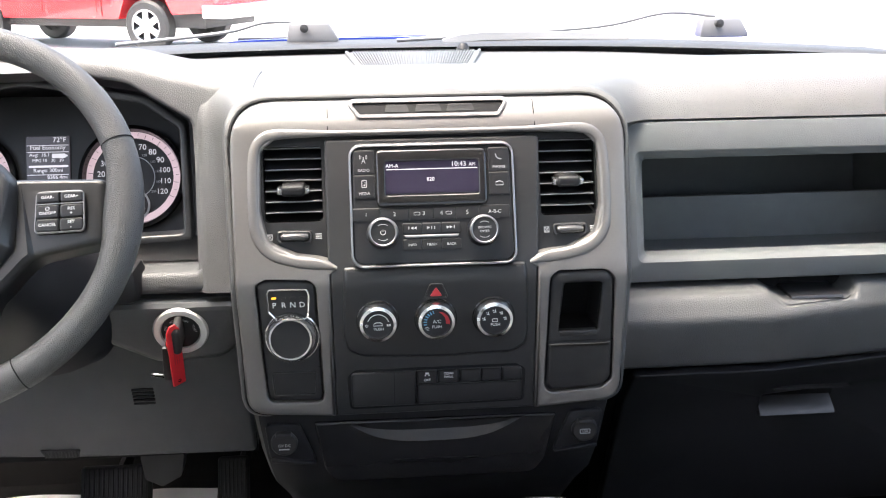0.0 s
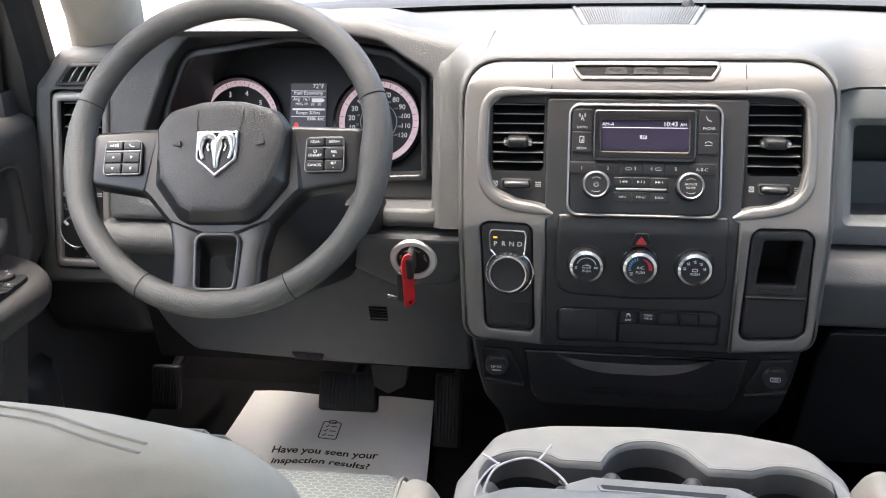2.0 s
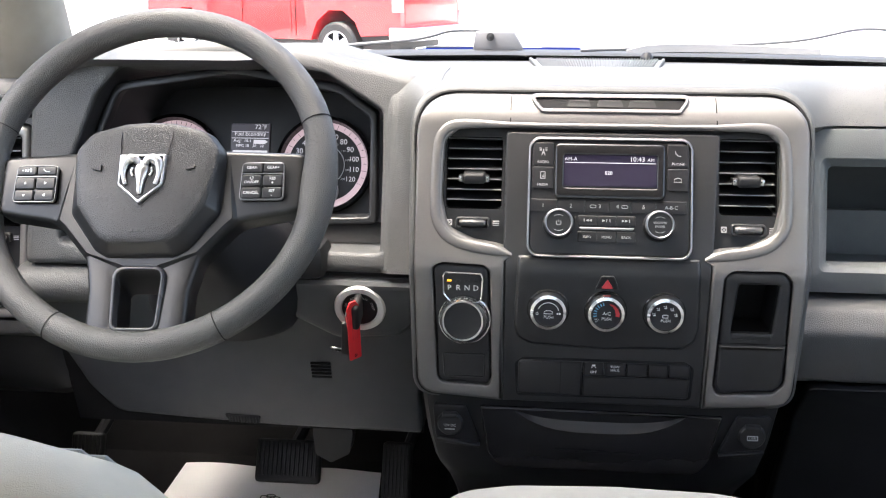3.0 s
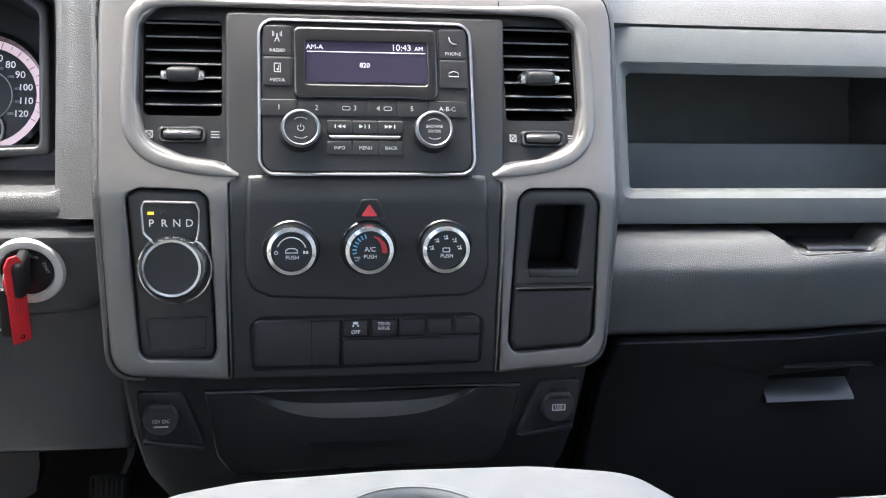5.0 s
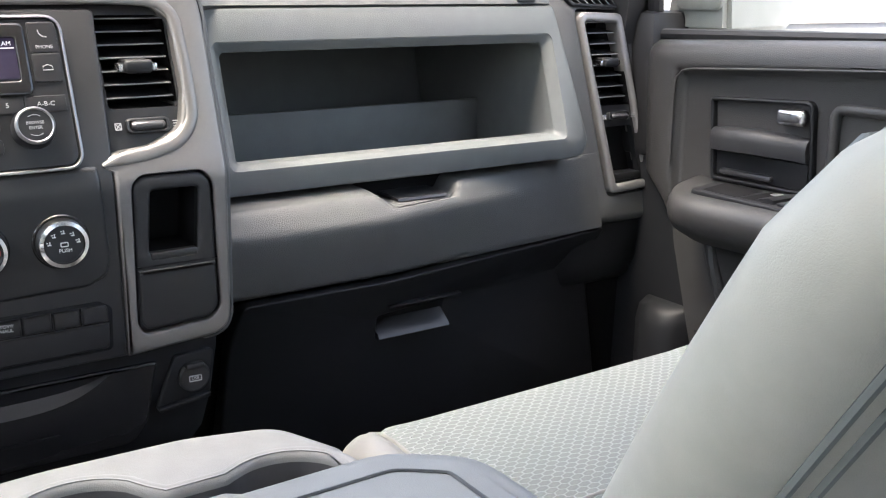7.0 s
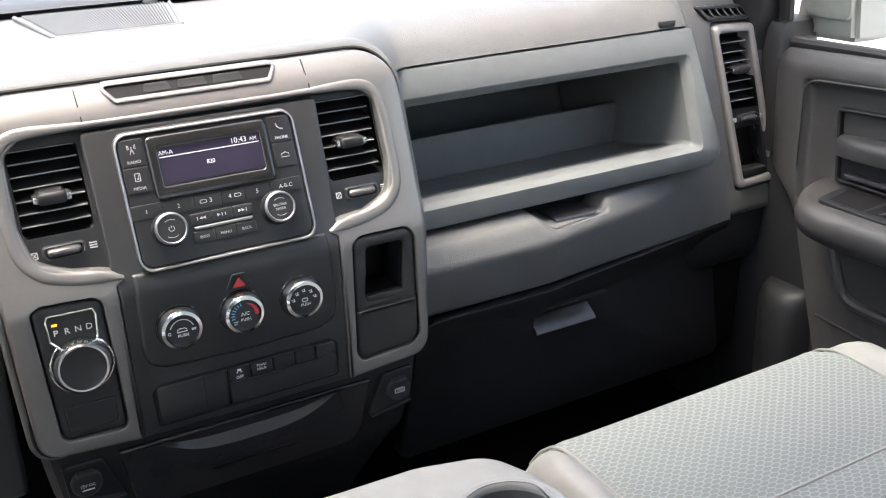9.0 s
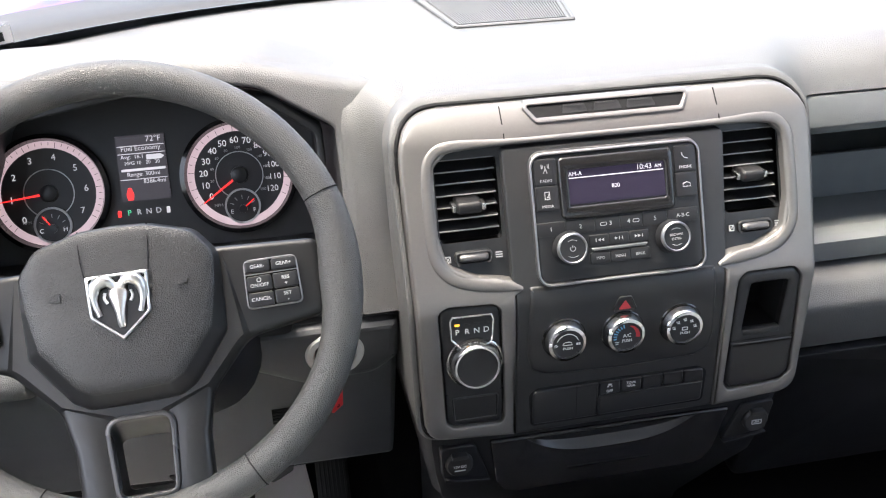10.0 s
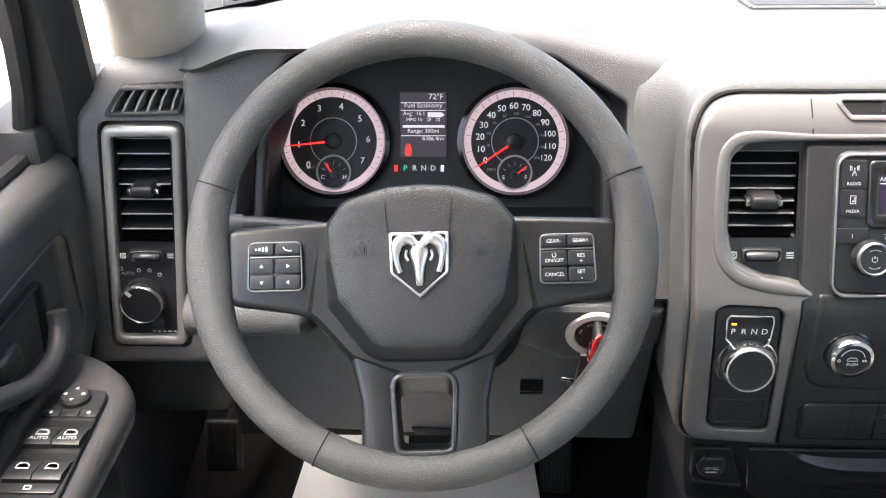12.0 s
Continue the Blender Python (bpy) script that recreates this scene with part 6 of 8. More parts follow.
# steering column, shroud and stalk
col = thing("steering_column", (-0.469, 1.05, 1.15), "black steering column shroud with a stalk", "steering column")
secs = []
for k, (y, z, rx, rz) in enumerate(((0.93, 1.236, 0.052, 0.050), (0.97, 1.205, 0.062, 0.062), (1.03, 1.160, 0.078, 0.072), (1.075, 1.120, 0.096, 0.080), (1.16, 1.10, 0.106, 0.085))):
    secs.append([(-0.469 + rx * math.copysign(abs(math.cos(q)) ** 0.7, math.cos(q)), y + 0.25 * rz * math.sin(q), z + rz * math.copysign(abs(math.sin(q)) ** 0.7, math.sin(q))) for q in [2 * math.pi * j / 32 for j in range(32)]])
part("shroud", loft(bmesh.new(), secs), M_LOWER, col)
part("stalk", tube(bmesh.new(), [(-0.53, 1.02, 1.228), (-0.58, 1.01, 1.240), (-0.63, 0.995, 1.250), (-0.668, 0.985, 1.255)], [0.007, 0.0085, 0.0105, 0.009], 14), M_SATIN, col, "dark indicator stalk")
part("stalk_tip", tube(bmesh.new(), [(-0.640, 0.992, 1.252), (-0.668, 0.984, 1.256), (-0.676, 0.982, 1.257)], [0.0112, 0.0112, 0.008], 14), M_SHADE, col, "dark grey stalk tip")
for i in range(3):
    part("stalk_mark", box_bm(-0.602 - i * 0.012, 0.9835, 1.2435 + i * 0.0026, -0.596 - i * 0.012, 0.9925, 1.2450 + i * 0.0026, 0.0003), M_GREYMARK, col)
part("boss", box_bm(-0.60, 1.06, 1.12, -0.335, 1.12, 1.165, 0.012), M_LOWER, col)
part("joint_bracket", loft(bmesh.new(), [[(x, 1.30 + dy, z) for x, z in rpoly([(-0.412, 0.80), (-0.408, 0.765), (-0.385, 0.752), (-0.356, 0.768), (-0.350, 0.80), (-0.352, 0.86), (-0.41, 0.86)], 0.006, 3)] for dy in (-0.008, 0.03)]), M_SHADE, col, "dull dark bracket of the column joint")


# ---- instrument cluster ----
def cluster_m(x, z, off=0.0):
    """On the gauge face, which leans back at its top."""
    y = 1.288 + (z - 1.22) * 0.36
    return Matrix.Translation((x, y, z)) @ Matrix.Rotation(-math.atan(0.36), 4, "X") @ Matrix.Translation((0, -off, 0))


def cluster():
    c = thing("instrument_cluster", (-0.486, 1.29, 1.14), "instrument cluster with two lit dials and a trip display", "instrument cluster")
    bm = plate_bm(rpoly([(-0.675, 1.135), (-0.285, 1.135), (-0.285, 1.30, 0.02), (-0.34, 1.325, 0.02), (-0.63, 1.325, 0.02), (-0.68, 1.29, 0.02)], 0.01), 0.0, 0.01)
    for v in bm.verts:
        v.co.y += 1.288 + (v.co.z - 1.22) * 0.36
    part("face", bm, M_FACE, c)

    def dial(x, z, r, words, a0, a1, needle, minor, name):
        o = cluster_m(x, z)
        d = part("dial", lathe(bmesh.new(), [(r * 1.02, -0.002), (r * 1.02, -0.003), (0.0, -0.003)], o, 64, cap=False), M_DIAL, c, name)
        part("ring", lathe(bmesh.new(), [(r * 1.16, -0.002), (r * 1.15, -0.012), (r * 1.06, -0.014), (r * 1.02, -0.004)], o, 64, cap=False), M_GLOSS, d, "gloss black dial ring")
        part("band", lathe(bmesh.new(), [(r * 1.015, -0.0034), (r * 1.015, -0.0040), (r * 0.875, -0.0040), (r * 0.875, -0.0034)], o, 64, cap=False), M_BAND, d, "pale pink lit band")
        n = len(words)
        for i, wd in enumerate(words):
            a = radians(a0 + (a1 - a0) * i / (n - 1))
            letters(wd, r * (0.178 if len(wd) < 3 else 0.165), o @ Matrix.Translation((r * 0.70 * math.sin(a), -0.0036, r * 0.70 * math.cos(a))), M_LIT, d)
        m = (n - 1) * minor
        for i in range(m + 1):
            a = radians(a0 + (a1 - a0) * i / m)
            big = i % minor == 0
            part("tick", box_bm(-0.00028, -0.0046, r * (0.88 if big else 0.93), 0.00028, -0.0036, r * 0.99, m=o @ Matrix.Rotation(a, 4, "Y")), M_DIAL, d)
        part("inner_ring", lathe(bmesh.new(), [(r * 0.475, -0.0034), (r * 0.475, -0.0039), (r * 0.455, -0.0039), (r * 0.455, -0.0034)], o, 48, cap=False), M_GREYMARK, d)
        part("hub", lathe(bmesh.new(), [(r * 0.17, -0.003), (r * 0.165, -0.0075), (r * 0.13, -0.0085), (0.0, -0.0085)], o, 28, cap=False), M_RADIO, d)
        a = radians(needle)
        bm = bmesh.new()
        loft(bm, [[(-w_, -0.0072, y_), (w_, -0.0072, y_), (w_, -0.0060, y_), (-w_, -0.0060, y_)] for y_, w_ in ((r * 0.12, 0.0014), (r * 0.90, 0.0006))])
        bmesh.ops.transform(bm, matrix=o @ Matrix.Rotation(a, 4, "Y"), verts=bm.verts)
        part("needle", bm, M_REDLIT, d, "lit red needle")
        # small dial below
        so = o @ Matrix.Translation((0.0, -0.0035, -r * 0.62))
        s = part("small_dial", lathe(bmesh.new(), [(r * 0.34, 0.0), (r * 0.34, -0.0012), (0.0, -0.0012)], so, 40, cap=False), M_DIAL, d)
        part("small_ring", lathe(bmesh.new(), [(r * 0.355, 0.0), (r * 0.355, -0.0028), (r * 0.315, -0.0028), (r * 0.315, -0.001)], so, 40, cap=False), M_GREYMARK, s)
        part("small_hub", lathe(bmesh.new(), [(r * 0.085, 0), (r * 0.08, -0.0045), (0.0, -0.0045)], so @ Matrix.Translation((0, 0, -r * 0.06)), 20, cap=False), M_RADIO, s)
        na = -35 if name.startswith("tach") else 52
        bm = box_bm(-0.0006, -0.0036, 0.0, 0.0006, -0.0028, r * 0.30)
        bmesh.ops.transform(bm, matrix=so @ Matrix.Translation((0, 0, -r * 0.06)) @ Matrix.Rotation(radians(na), 4, "Y"), verts=bm.verts)
        part("small_needle", bm, M_REDLIT, s)
        for q in (-60, -30, 0, 30, 60):
            part("small_tick", box_bm(-0.0003, -0.0018, r * 0.2, 0.0003, -0.0010, r * 0.28, m=so @ Matrix.Translation((0, 0, -r * 0.06)) @ Matrix.Rotation(radians(q), 4, "Y")), M_GREYMARK, s)
        for wd, sx in (("C", -0.22), ("H", 0.22)) if name.startswith("tach") else (("E", -0.22), ("F", 0.22)):
            letters(wd, r * 0.12, so @ Matrix.Translation((sx * r, -0.0014, -r * 0.1)), M_LIT, s)
        return d

    r = 0.0600
    d = dial(-0.5965, 1.2205, r, [str(i) for i in range(8)], -133, 124, -96, 5, "tachometer dial with white numerals")
    letters("RPM", 0.0052, cluster_m(-0.5965 - 0.028, 1.2205 - 0.030, 0.0036), M_GREYMARK, d)
    d = dial(-0.3785, 1.2205, r, [str(i * 10) for i in range(13)], -123, 118, -124, 2, "speedometer dial with white numerals")
    letters("MPH", 0.0052, cluster_m(-0.3785 - 0.028, 1.2205 - 0.032, 0.0036), M_GREYMARK, d)
    for v in range(20, 201, 20):
        a = radians(-123 + 241 * v / 1.609 / 120)
        letters(str(v), 0.0046, cluster_m(-0.3785, 1.2205) @ Matrix.Translation((r * 0.545 * math.sin(a), -0.0036, r * 0.545 * math.cos(a))), M_GREYMARK, d)
    # trip display
    x0, x1, z0, z1 = -0.516, -0.4605, 1.2040, 1.2755
    f = lambda z: 1.288 + (z - 1.22) * 0.36
    t = part("trip_display", bent(plate_bm(rrect(x0, z0, x1, z1, 0.001), -0.004, 0.0), [], f), M_TRIP, c, "dark trip display with white readings")
    xm = (x0 + x1) / 2
    letters("72\u00b0F", 0.0095, cluster_m(x1 - 0.0125, 1.2700, 0.0042), M_LIT, t)
    part("rule", bent(plate_bm([(x0 + 0.001, 1.2645), (x1 - 0.001, 1.2645), (x1 - 0.001, 1.2652), (x0 + 0.001, 1.2652)], -0.0046, -0.004), [], f), M_LIT, t)
    letters("Fuel Economy", 0.0080, cluster_m(xm, 1.2605, 0.0042), M_LIT, t)
    part("rule", bent(plate_bm([(x0 + 0.001, 1.2560), (x1 - 0.001, 1.2560), (x1 - 0.001, 1.2567), (x0 + 0.001, 1.2567)], -0.0046, -0.004), [], f), M_LIT, t)
    letters("Avg:  16.1", 0.0066, cluster_m(x0 + 0.0170, 1.2515, 0.0042), M_LIT, t)
    part("bar", bent(plate_bm(rpoly([(x0 + 0.033, 1.2488), (x1 - 0.006, 1.2488), (x1 - 0.002, 1.2515), (x1 - 0.006, 1.2542), (x0 + 0.033, 1.2542)], 0.0003, 1), -0.0046, -0.004), [], f), M_LIT, t)
    letters("MPG 10   20   30", 0.0058, cluster_m(xm, 1.2445, 0.0042), M_LIT, t)
    o = rrect(x0 + 0.003, 1.2372, x1 - 0.002, 1.2398, 0.0004)
    part("scale", bent(plate_bm(o, -0.0046, -0.004, holes=[inset(o, 0.0005)]), [], f), M_LIT, t)
    letters("Range: 300mi", 0.0070, cluster_m(xm, 1.2320, 0.0042), M_LIT, t)
    part("rule", bent(plate_bm([(x0 + 0.001, 1.2278), (x1 - 0.001, 1.2278), (x1 - 0.001, 1.2284), (x0 + 0.001, 1.2284)], -0.0046, -0.004), [], f), M_LIT, t)
    letters("8386.4mi", 0.0070, cluster_m(x1 - 0.016, 1.2235, 0.0042), M_LIT, t)
    part("belt_lamp", bent(plate_bm(rpoly([(-0.5095, 1.2055), (-0.5030, 1.2055), (-0.5020, 1.2120), (-0.5045, 1.2190), (-0.5080, 1.2190), (-0.5105, 1.2120)], 0.001, 2), -0.0048, -0.004), [], f), M_REDLIT, t, "red seat belt warning")
    for i, ch in enumerate("#PRND#"):
        x = -0.5215 + i * 0.0112
        if ch == "#":
            part("lamp", bent(plate_bm(rrect(x - 0.002, 1.1870, x + 0.002, 1.1935, 0.001), -0.0022, 0.0), [], f), M_REDLIT if i == 0 else M_LIT, c)
        else:
            letters(ch, 0.0090, cluster_m(x, 1.1900, 0.0010), M_GREENLIT if ch == "P" else M_LIT, c)


cluster()


# ---- ignition, key and tag ----
def ignition():
    g = thing("ignition_switch", (-0.297, 1.07, 1.078), "ignition lock with a pale ring", "ignition switch")
    o = Matrix.Translation((-0.2955, column_y(1.081) - 0.011, 1.081)) @ Matrix.Rotation(radians(14), 4, "X")
    part("ring", lathe(bmesh.new(), [(0.0325, 0.012), (0.0325, -0.004), (0.0305, -0.0075), (0.0240, -0.0075), (0.0220, -0.003)], o, 44, cap=False), M_LOCK, g, "pale grey ring")
    part("barrel", lathe(bmesh.new(), [(0.0226, 0.004), (0.0222, -0.006), (0.0, -0.0065)], o, 36, cap=False), M_SATIN, g)
    for a, w in ((-70, "OFF"), (-25, "ACC"), (25, "RUN"), (75, "START")):
        bm = text_bm(w, 0.0038)
        q = radians(a)
        bmesh.ops.transform(bm, matrix=o @ Matrix.Rotation(q, 4, "Y") @ Matrix.Translation((0, -0.0068, 0.0172)), verts=bm.verts)
        part("lettering", bm, M_MARK, g)
    k = thing("key", (-0.297, 1.05, 1.078), "black and chrome key in the lock with a ring and fob", "key")
    part("blade_head", box_bm(-0.0048, -0.040, -0.010, 0.0048, -0.004, 0.024, 0.0045, m=o, seg=3), M_RUBBER, k)
    ring = [(0.0045 * math.cos(a / 10 * 2 * math.pi) - 0.007, -0.036 - 0.002 * math.cos(a), 0.006 + 0.015 * math.sin(a / 10 * 2 * math.pi)) for a in range(10)]
    part("split_ring", tube(bmesh.new(), [o @ Vector(p) for p in smooth_line(ring, 3, True)], 0.0010, 6, closed=True), M_CHROME, k)
    part("cut_keys", box_bm(-0.018, -0.034, -0.052, -0.0075, -0.028, -0.004, 0.0025, m=o @ Matrix.Rotation(radians(4), 4, "Y")), M_RUBBER, k)
    part("blade", box_bm(-0.026, -0.031, -0.052, -0.008, -0.0295, -0.047, 0.0005, m=o @ Matrix.Rotation(radians(12), 4, "Y")), M_CHROME, k)
    tm = o @ Matrix.Translation((-0.002, -0.036, 0.026)) @ Matrix.Rotation(radians(1), 4, "Y") @ Matrix.Rotation(radians(42), 4, "Z")
    tag = thing("key_tag", tm @ Vector((0, 0, -0.06)), "red plastic dealer key tag with an eyelet, hanging from the key", "key tag")
    t = part("tag", plate_bm(rpoly([(-0.0085, -0.080), (0.0085, -0.080), (0.0085, -0.004), (0.004, 0.004), (-0.004, 0.004), (-0.0085, -0.004)], 0.002, 3), -0.001, 0.001, 0.0004), M_RED, tag)
    t.data.transform(tm)
    e = part("eyelet", lathe(bmesh.new(), [(0.0022, -0.0016), (0.0015, -0.0018), (0.0012, -0.001)], tm @ Matrix.Translation((0, 0, -0.074)), 16, cap=False), M_DARK, tag)
    for i in range(3):
        part("writing_bar", box_bm(-0.003 + i * 0.0030, -0.0013, -0.050, -0.0022 + i * 0.0030, -0.0008, -0.018 - 0.004 * i, m=tm), M_REDMARK, tag)


ignition()

# ---- pedals and floor paper ----
def pedal(name, x, y, z, w, h, tilt, label, ribs):
    p = thing(name, (x, y, z), label, "pedal")
    m = Matrix.Translation((x, y, z)) @ Matrix.Rotation(radians(tilt), 4, "X")
    part("pad", box_bm(-w / 2, -0.010, -h / 2, w / 2, 0.008, h / 2, 0.007, m, 3), M_RUBBER, p)
    for i in range(ribs):
        t = (i + 1) / (ribs + 1) - 0.5
        bm = box_bm(t * w - 0.0013, -0.0130, -h / 2 + 0.012, t * w + 0.0013, -0.009, h / 2 - 0.004, 0.0006, m)
        part("rib", bm, M_RUBBER, p)
    part("arm", tube(bmesh.new(), [m @ Vector((0.0, 0.008, 0.01)), m @ Vector((0.02, 0.07, 0.09)), m @ Vector((0.02, 0.10, 0.22))], 0.010, 8), M_LOWER, p)
    return p


pedal("brake_pedal", -0.470, 1.360, 0.714, 0.108, 0.070, -28, "wide black ribbed brake pedal", 14)
pedal("accelerator_pedal", -0.298, 1.395, 0.664, 0.050, 0.135, -25, "tall black ribbed accelerator pedal", 7)
pedal("parking_brake_pedal", -0.797, 1.33, 0.722, 0.054, 0.080, -20, "small black ribbed parking brake pedal", 8)


def floor_paper():
    """A paper floor mat with the dealer's question on it, its top curling up the toe board."""
    def lay(x, y):
        crease = 0.004 * math.sin(x * 23 + 1.0) * math.sin(y * 17) + 0.003 * math.sin(31 * (x + 0.6 * y))
        base = FLOOR + 0.159 * max(0, min(y, 1.52) - 1.30) + 0.975 * max(0, y - 1.52)
        return base + 0.012 + 0.8 * crease + 0.5 * max(0, 0.03 - abs(y - 1.30)) ** 2
    bm = bmesh.new()
    nx, ny = 36, 40
    g = {}
    for i in range(nx + 1):
        for j in range(ny + 1):
            u, v = i / nx, j / ny
            y = 0.98 + v * 0.495
            x0, x1 = -0.715 + 0.05 * max(0, v - 0.5), -0.292 - 0.045 * v
            x = x0 + (x1 - x0) * u
            g[i, j] = bm.verts.new((x, y, lay(x, y)))
    for i in range(nx):
        for j in range(ny):
            bm.faces.new((g[i, j], g[i + 1, j], g[i + 1, j + 1], g[i, j + 1]))
    r = bmesh.ops.extrude_face_region(bm, geom=list(bm.faces))
    for v in r["geom"]:
        if isinstance(v, bmesh.types.BMVert):
            v.co.z -= 0.0012
    p = thing("floor_paper", (-0.52, 1.25, FLOOR), "white paper floor mat with printed question, slightly creased", "paper mat")
    part("sheet", bm, M_PAPER, p, sharp=60)

    def printed(bm, cx, cy, name="lettering"):
        for v in bm.verts:
            x, y = cx + v.co.x, cy + v.co.z
            v.co = Vector((x, y, lay(x, y) + 0.0022))
        part(name, bm, M_INK, p)
    printed(text_bm("Have you seen your", 0.0238, 0.0, bold=0.022), -0.510, 1.312)
    printed(text_bm("inspection results?", 0.0238, 0.0, bold=0.022), -0.510, 1.281)
    bm = bmesh.new()
    tube(bm, [(x, 0, z) for x, z in rrect(-0.0165, -0.026, 0.0165, 0.022, 0.004)], 0.0012, 4, closed=True)
    tube(bm, [(x, 0, z) for x, z in rrect(-0.007, 0.019, 0.007, 0.027, 0.003)], 0.0012, 4, closed=True)
    for k in range(3):
        z = 0.010 - k * 0.013
        tube(bm, [(-0.001, 0, z), (0.011, 0, z)], 0.0011, 4)
        tube(bm, [(-0.011, 0, z), (-0.0085, 0, z - 0.003), (-0.0045, 0, z + 0.004)], 0.0011, 4)
    printed(bm, -0.515, 1.376, "clipboard_symbol")


floor_paper()


# ---- seats ----
def super_section(cx, cy, cz, rx, ry, n=36, p=3.0, axis="z", up=None):
    out = []
    for i in range(n):
        a = 2 * math.pi * i / n
        c, s = math.cos(a), math.sin(a)
        x = rx * math.copysign(abs(c) ** (2 / p), c)
        y = ry * math.copysign(abs(s) ** (2 / p), s)
        out.append((cx + x, cy + y, cz))
    return out


def cushion_top(x, y, cx, w, y0, y1):
    """Height of the seat cushion: crowned centre, raised side bolsters, rolled front."""
    u = (x - cx) / (w / 2)
    v = (y - y0) / (y1 - y0)
    z = 0.925 + 0.030 * v + (0.012 if cx > 0 else 0)
    z += 0.012 * math.exp(-((abs(u) - 0.86) / 0.12) ** 2)
    z -= 0.008 * math.exp(-((abs(u) - 0.76) / 0.04) ** 2)
    z -= 0.006 * math.exp(-((v - 0.63) / 0.03) ** 2) * (1 if abs(u) < 0.76 else 0)
    edge = max(0, abs(u) - 0.86) / 0.14
    z -= 0.055 * edge ** 2.2
    front = max(0, v - 0.86) / 0.14
    z -= 0.060 * front ** 2.4
    return z


def seat(cx, w, y1, label, lean=0.0, recline=0.195, flare=-0.05, shift=0.0):
    s = thing("car_seat", (cx, 0.5, FLOOR), label, "car seat", group="front seats")
    y0 = 0.26
    def grid(u0, u1, v0, v1, nx, ny, drop, mat, name, lab=""):
        bm = bmesh.new()
        g = {}
        for i in range(nx + 1):
            for j in range(ny + 1):
                u = u0 + (u1 - u0) * i / nx
                v = v0 + (v1 - v0) * j / ny
                x = cx + u * w / 2
                corner = 0.05 * max(0, abs(u) - 0.7) / 0.3
                y = y0 + (y1 - y0 - corner * ease(0.6, 1.0, v)) * v
                g[i, j] = bm.verts.new((x, y, cushion_top(x, y0 + (y1 - y0) * v, cx, w, y0, y1)))
        for i in range(nx):
            for j in range(ny):
                bm.faces.new((g[i, j], g[i + 1, j], g[i + 1, j + 1], g[i, j + 1]))
        if drop:
            e = [q for q in bm.edges if q.is_boundary]
            r = bmesh.ops.extrude_edge_only(bm, edges=e)
            for q in r["geom"]:
                if isinstance(q, bmesh.types.BMVert):
                    q.co.z = 0.80
                    q.co.x = cx + (q.co.x - cx) * 0.97
        return part(name, bm, mat, s, lab, sharp=70)
    grid(-0.76, 0.76, 0.0, 0.985, 44, 44, False, M_CLOTH, "seat_centre", "pale grey cloth centre with a woven hexagon net")
    # darker copy of the backrest vinyl, shade put into its colour
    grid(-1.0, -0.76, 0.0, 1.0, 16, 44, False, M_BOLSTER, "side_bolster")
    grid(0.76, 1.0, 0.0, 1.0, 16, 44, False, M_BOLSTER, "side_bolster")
    # body below
    bm = bmesh.new()
    secs = []
    for z, k in ((0.70, 0.90), (0.76, 0.94), (0.82, 0.985), (0.872, 0.995)):
        secs.append(super_section(cx, (y0 + y1) / 2 - 0.01, z, w / 2 * k, (y1 - y0) / 2 * (k + 0.005), 44, 7))
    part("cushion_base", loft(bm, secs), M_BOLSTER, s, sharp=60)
    part("pedestal", box_bm(cx - w * 0.40, y0 + 0.02, FLOOR, cx + w * 0.40, y1 - 0.10, 0.72, 0.02), M_LOWER, s)
    for u in (-0.76, 0.76):
        pts = []
        for j in range(30):
            v = j / 29
            y = y0 + (y1 - y0) * v
            pts.append((cx + u * w / 2, y, cushion_top(cx + u * w / 2, y, cx, w, y0, y1) + 0.0012))
        part("stitch_seam", tube(bmesh.new(), pts, 0.0020, 6), M_BOLSTER, s)
    pts = [(cx + (-0.76 + 1.52 * i / 30) * w / 2, y0 + (y1 - y0) * 0.63, cushion_top(cx + (-0.76 + 1.52 * i / 30) * w / 2, y0 + (y1 - y0) * 0.63, cx, w, y0, y1) + 0.0005) for i in range(31)]
    part("stitch_seam", tube(bmesh.new(), pts, 0.0016, 6), M_BOLSTER, s)
    # backrest, leaning back, with rounded shoulders
    def back_at(q):
        z = 0.90 + q * 0.408
        return z, 0.440 - q * recline + lean, w / 2 * (1.0 + flare * q - 0.06 * max(0, q - 0.6) ** 2 / 0.16), 0.075 - 0.012 * q
    bm = bmesh.new()
    secs = []
    for t in range(19):
        q = t / 18
        z, yc, half, dep = back_at(q)
        if q > 0.88:
            k = math.sqrt(max(0.05, 1 - ((q - 0.88) / 0.125) ** 2))
            dep *= 0.45 + 0.55 * k
            half *= 0.80 + 0.20 * k
        secs.append(super_section(cx + shift * (0.67 + q), yc, z, half, dep, 48, 2.6))
    part("backrest", loft(bm, secs), M_VINYL, s, "pale grey vinyl backrest with stitched edge", sharp=75)
    # two rows of stitching beside the edge, in front and behind
    for fx, fy in ((0.8146, 0.712), (0.868, 0.636), (0.930, -0.508), (0.955, -0.432)):
        pts = []
        for sx in (-1, 1):
            leg = []
            for t in range(18):
                q = t / 18
                z, yc, half, dep = back_at(q)
                if q > 0.88:
                    k = math.sqrt(max(0.05, 1 - ((q - 0.88) / 0.125) ** 2))
                    dep, half = dep * (0.45 + 0.55 * k), half * (0.80 + 0.20 * k)
                leg.append((cx + shift * (0.67 + q) + sx * half * fx, yc + dep * fy, z))
            pts += leg if sx < 0 else leg[::-1]
        part("stitch_seam", tube(bmesh.new(), pts, 0.0019, 6), M_MOUNT, s)
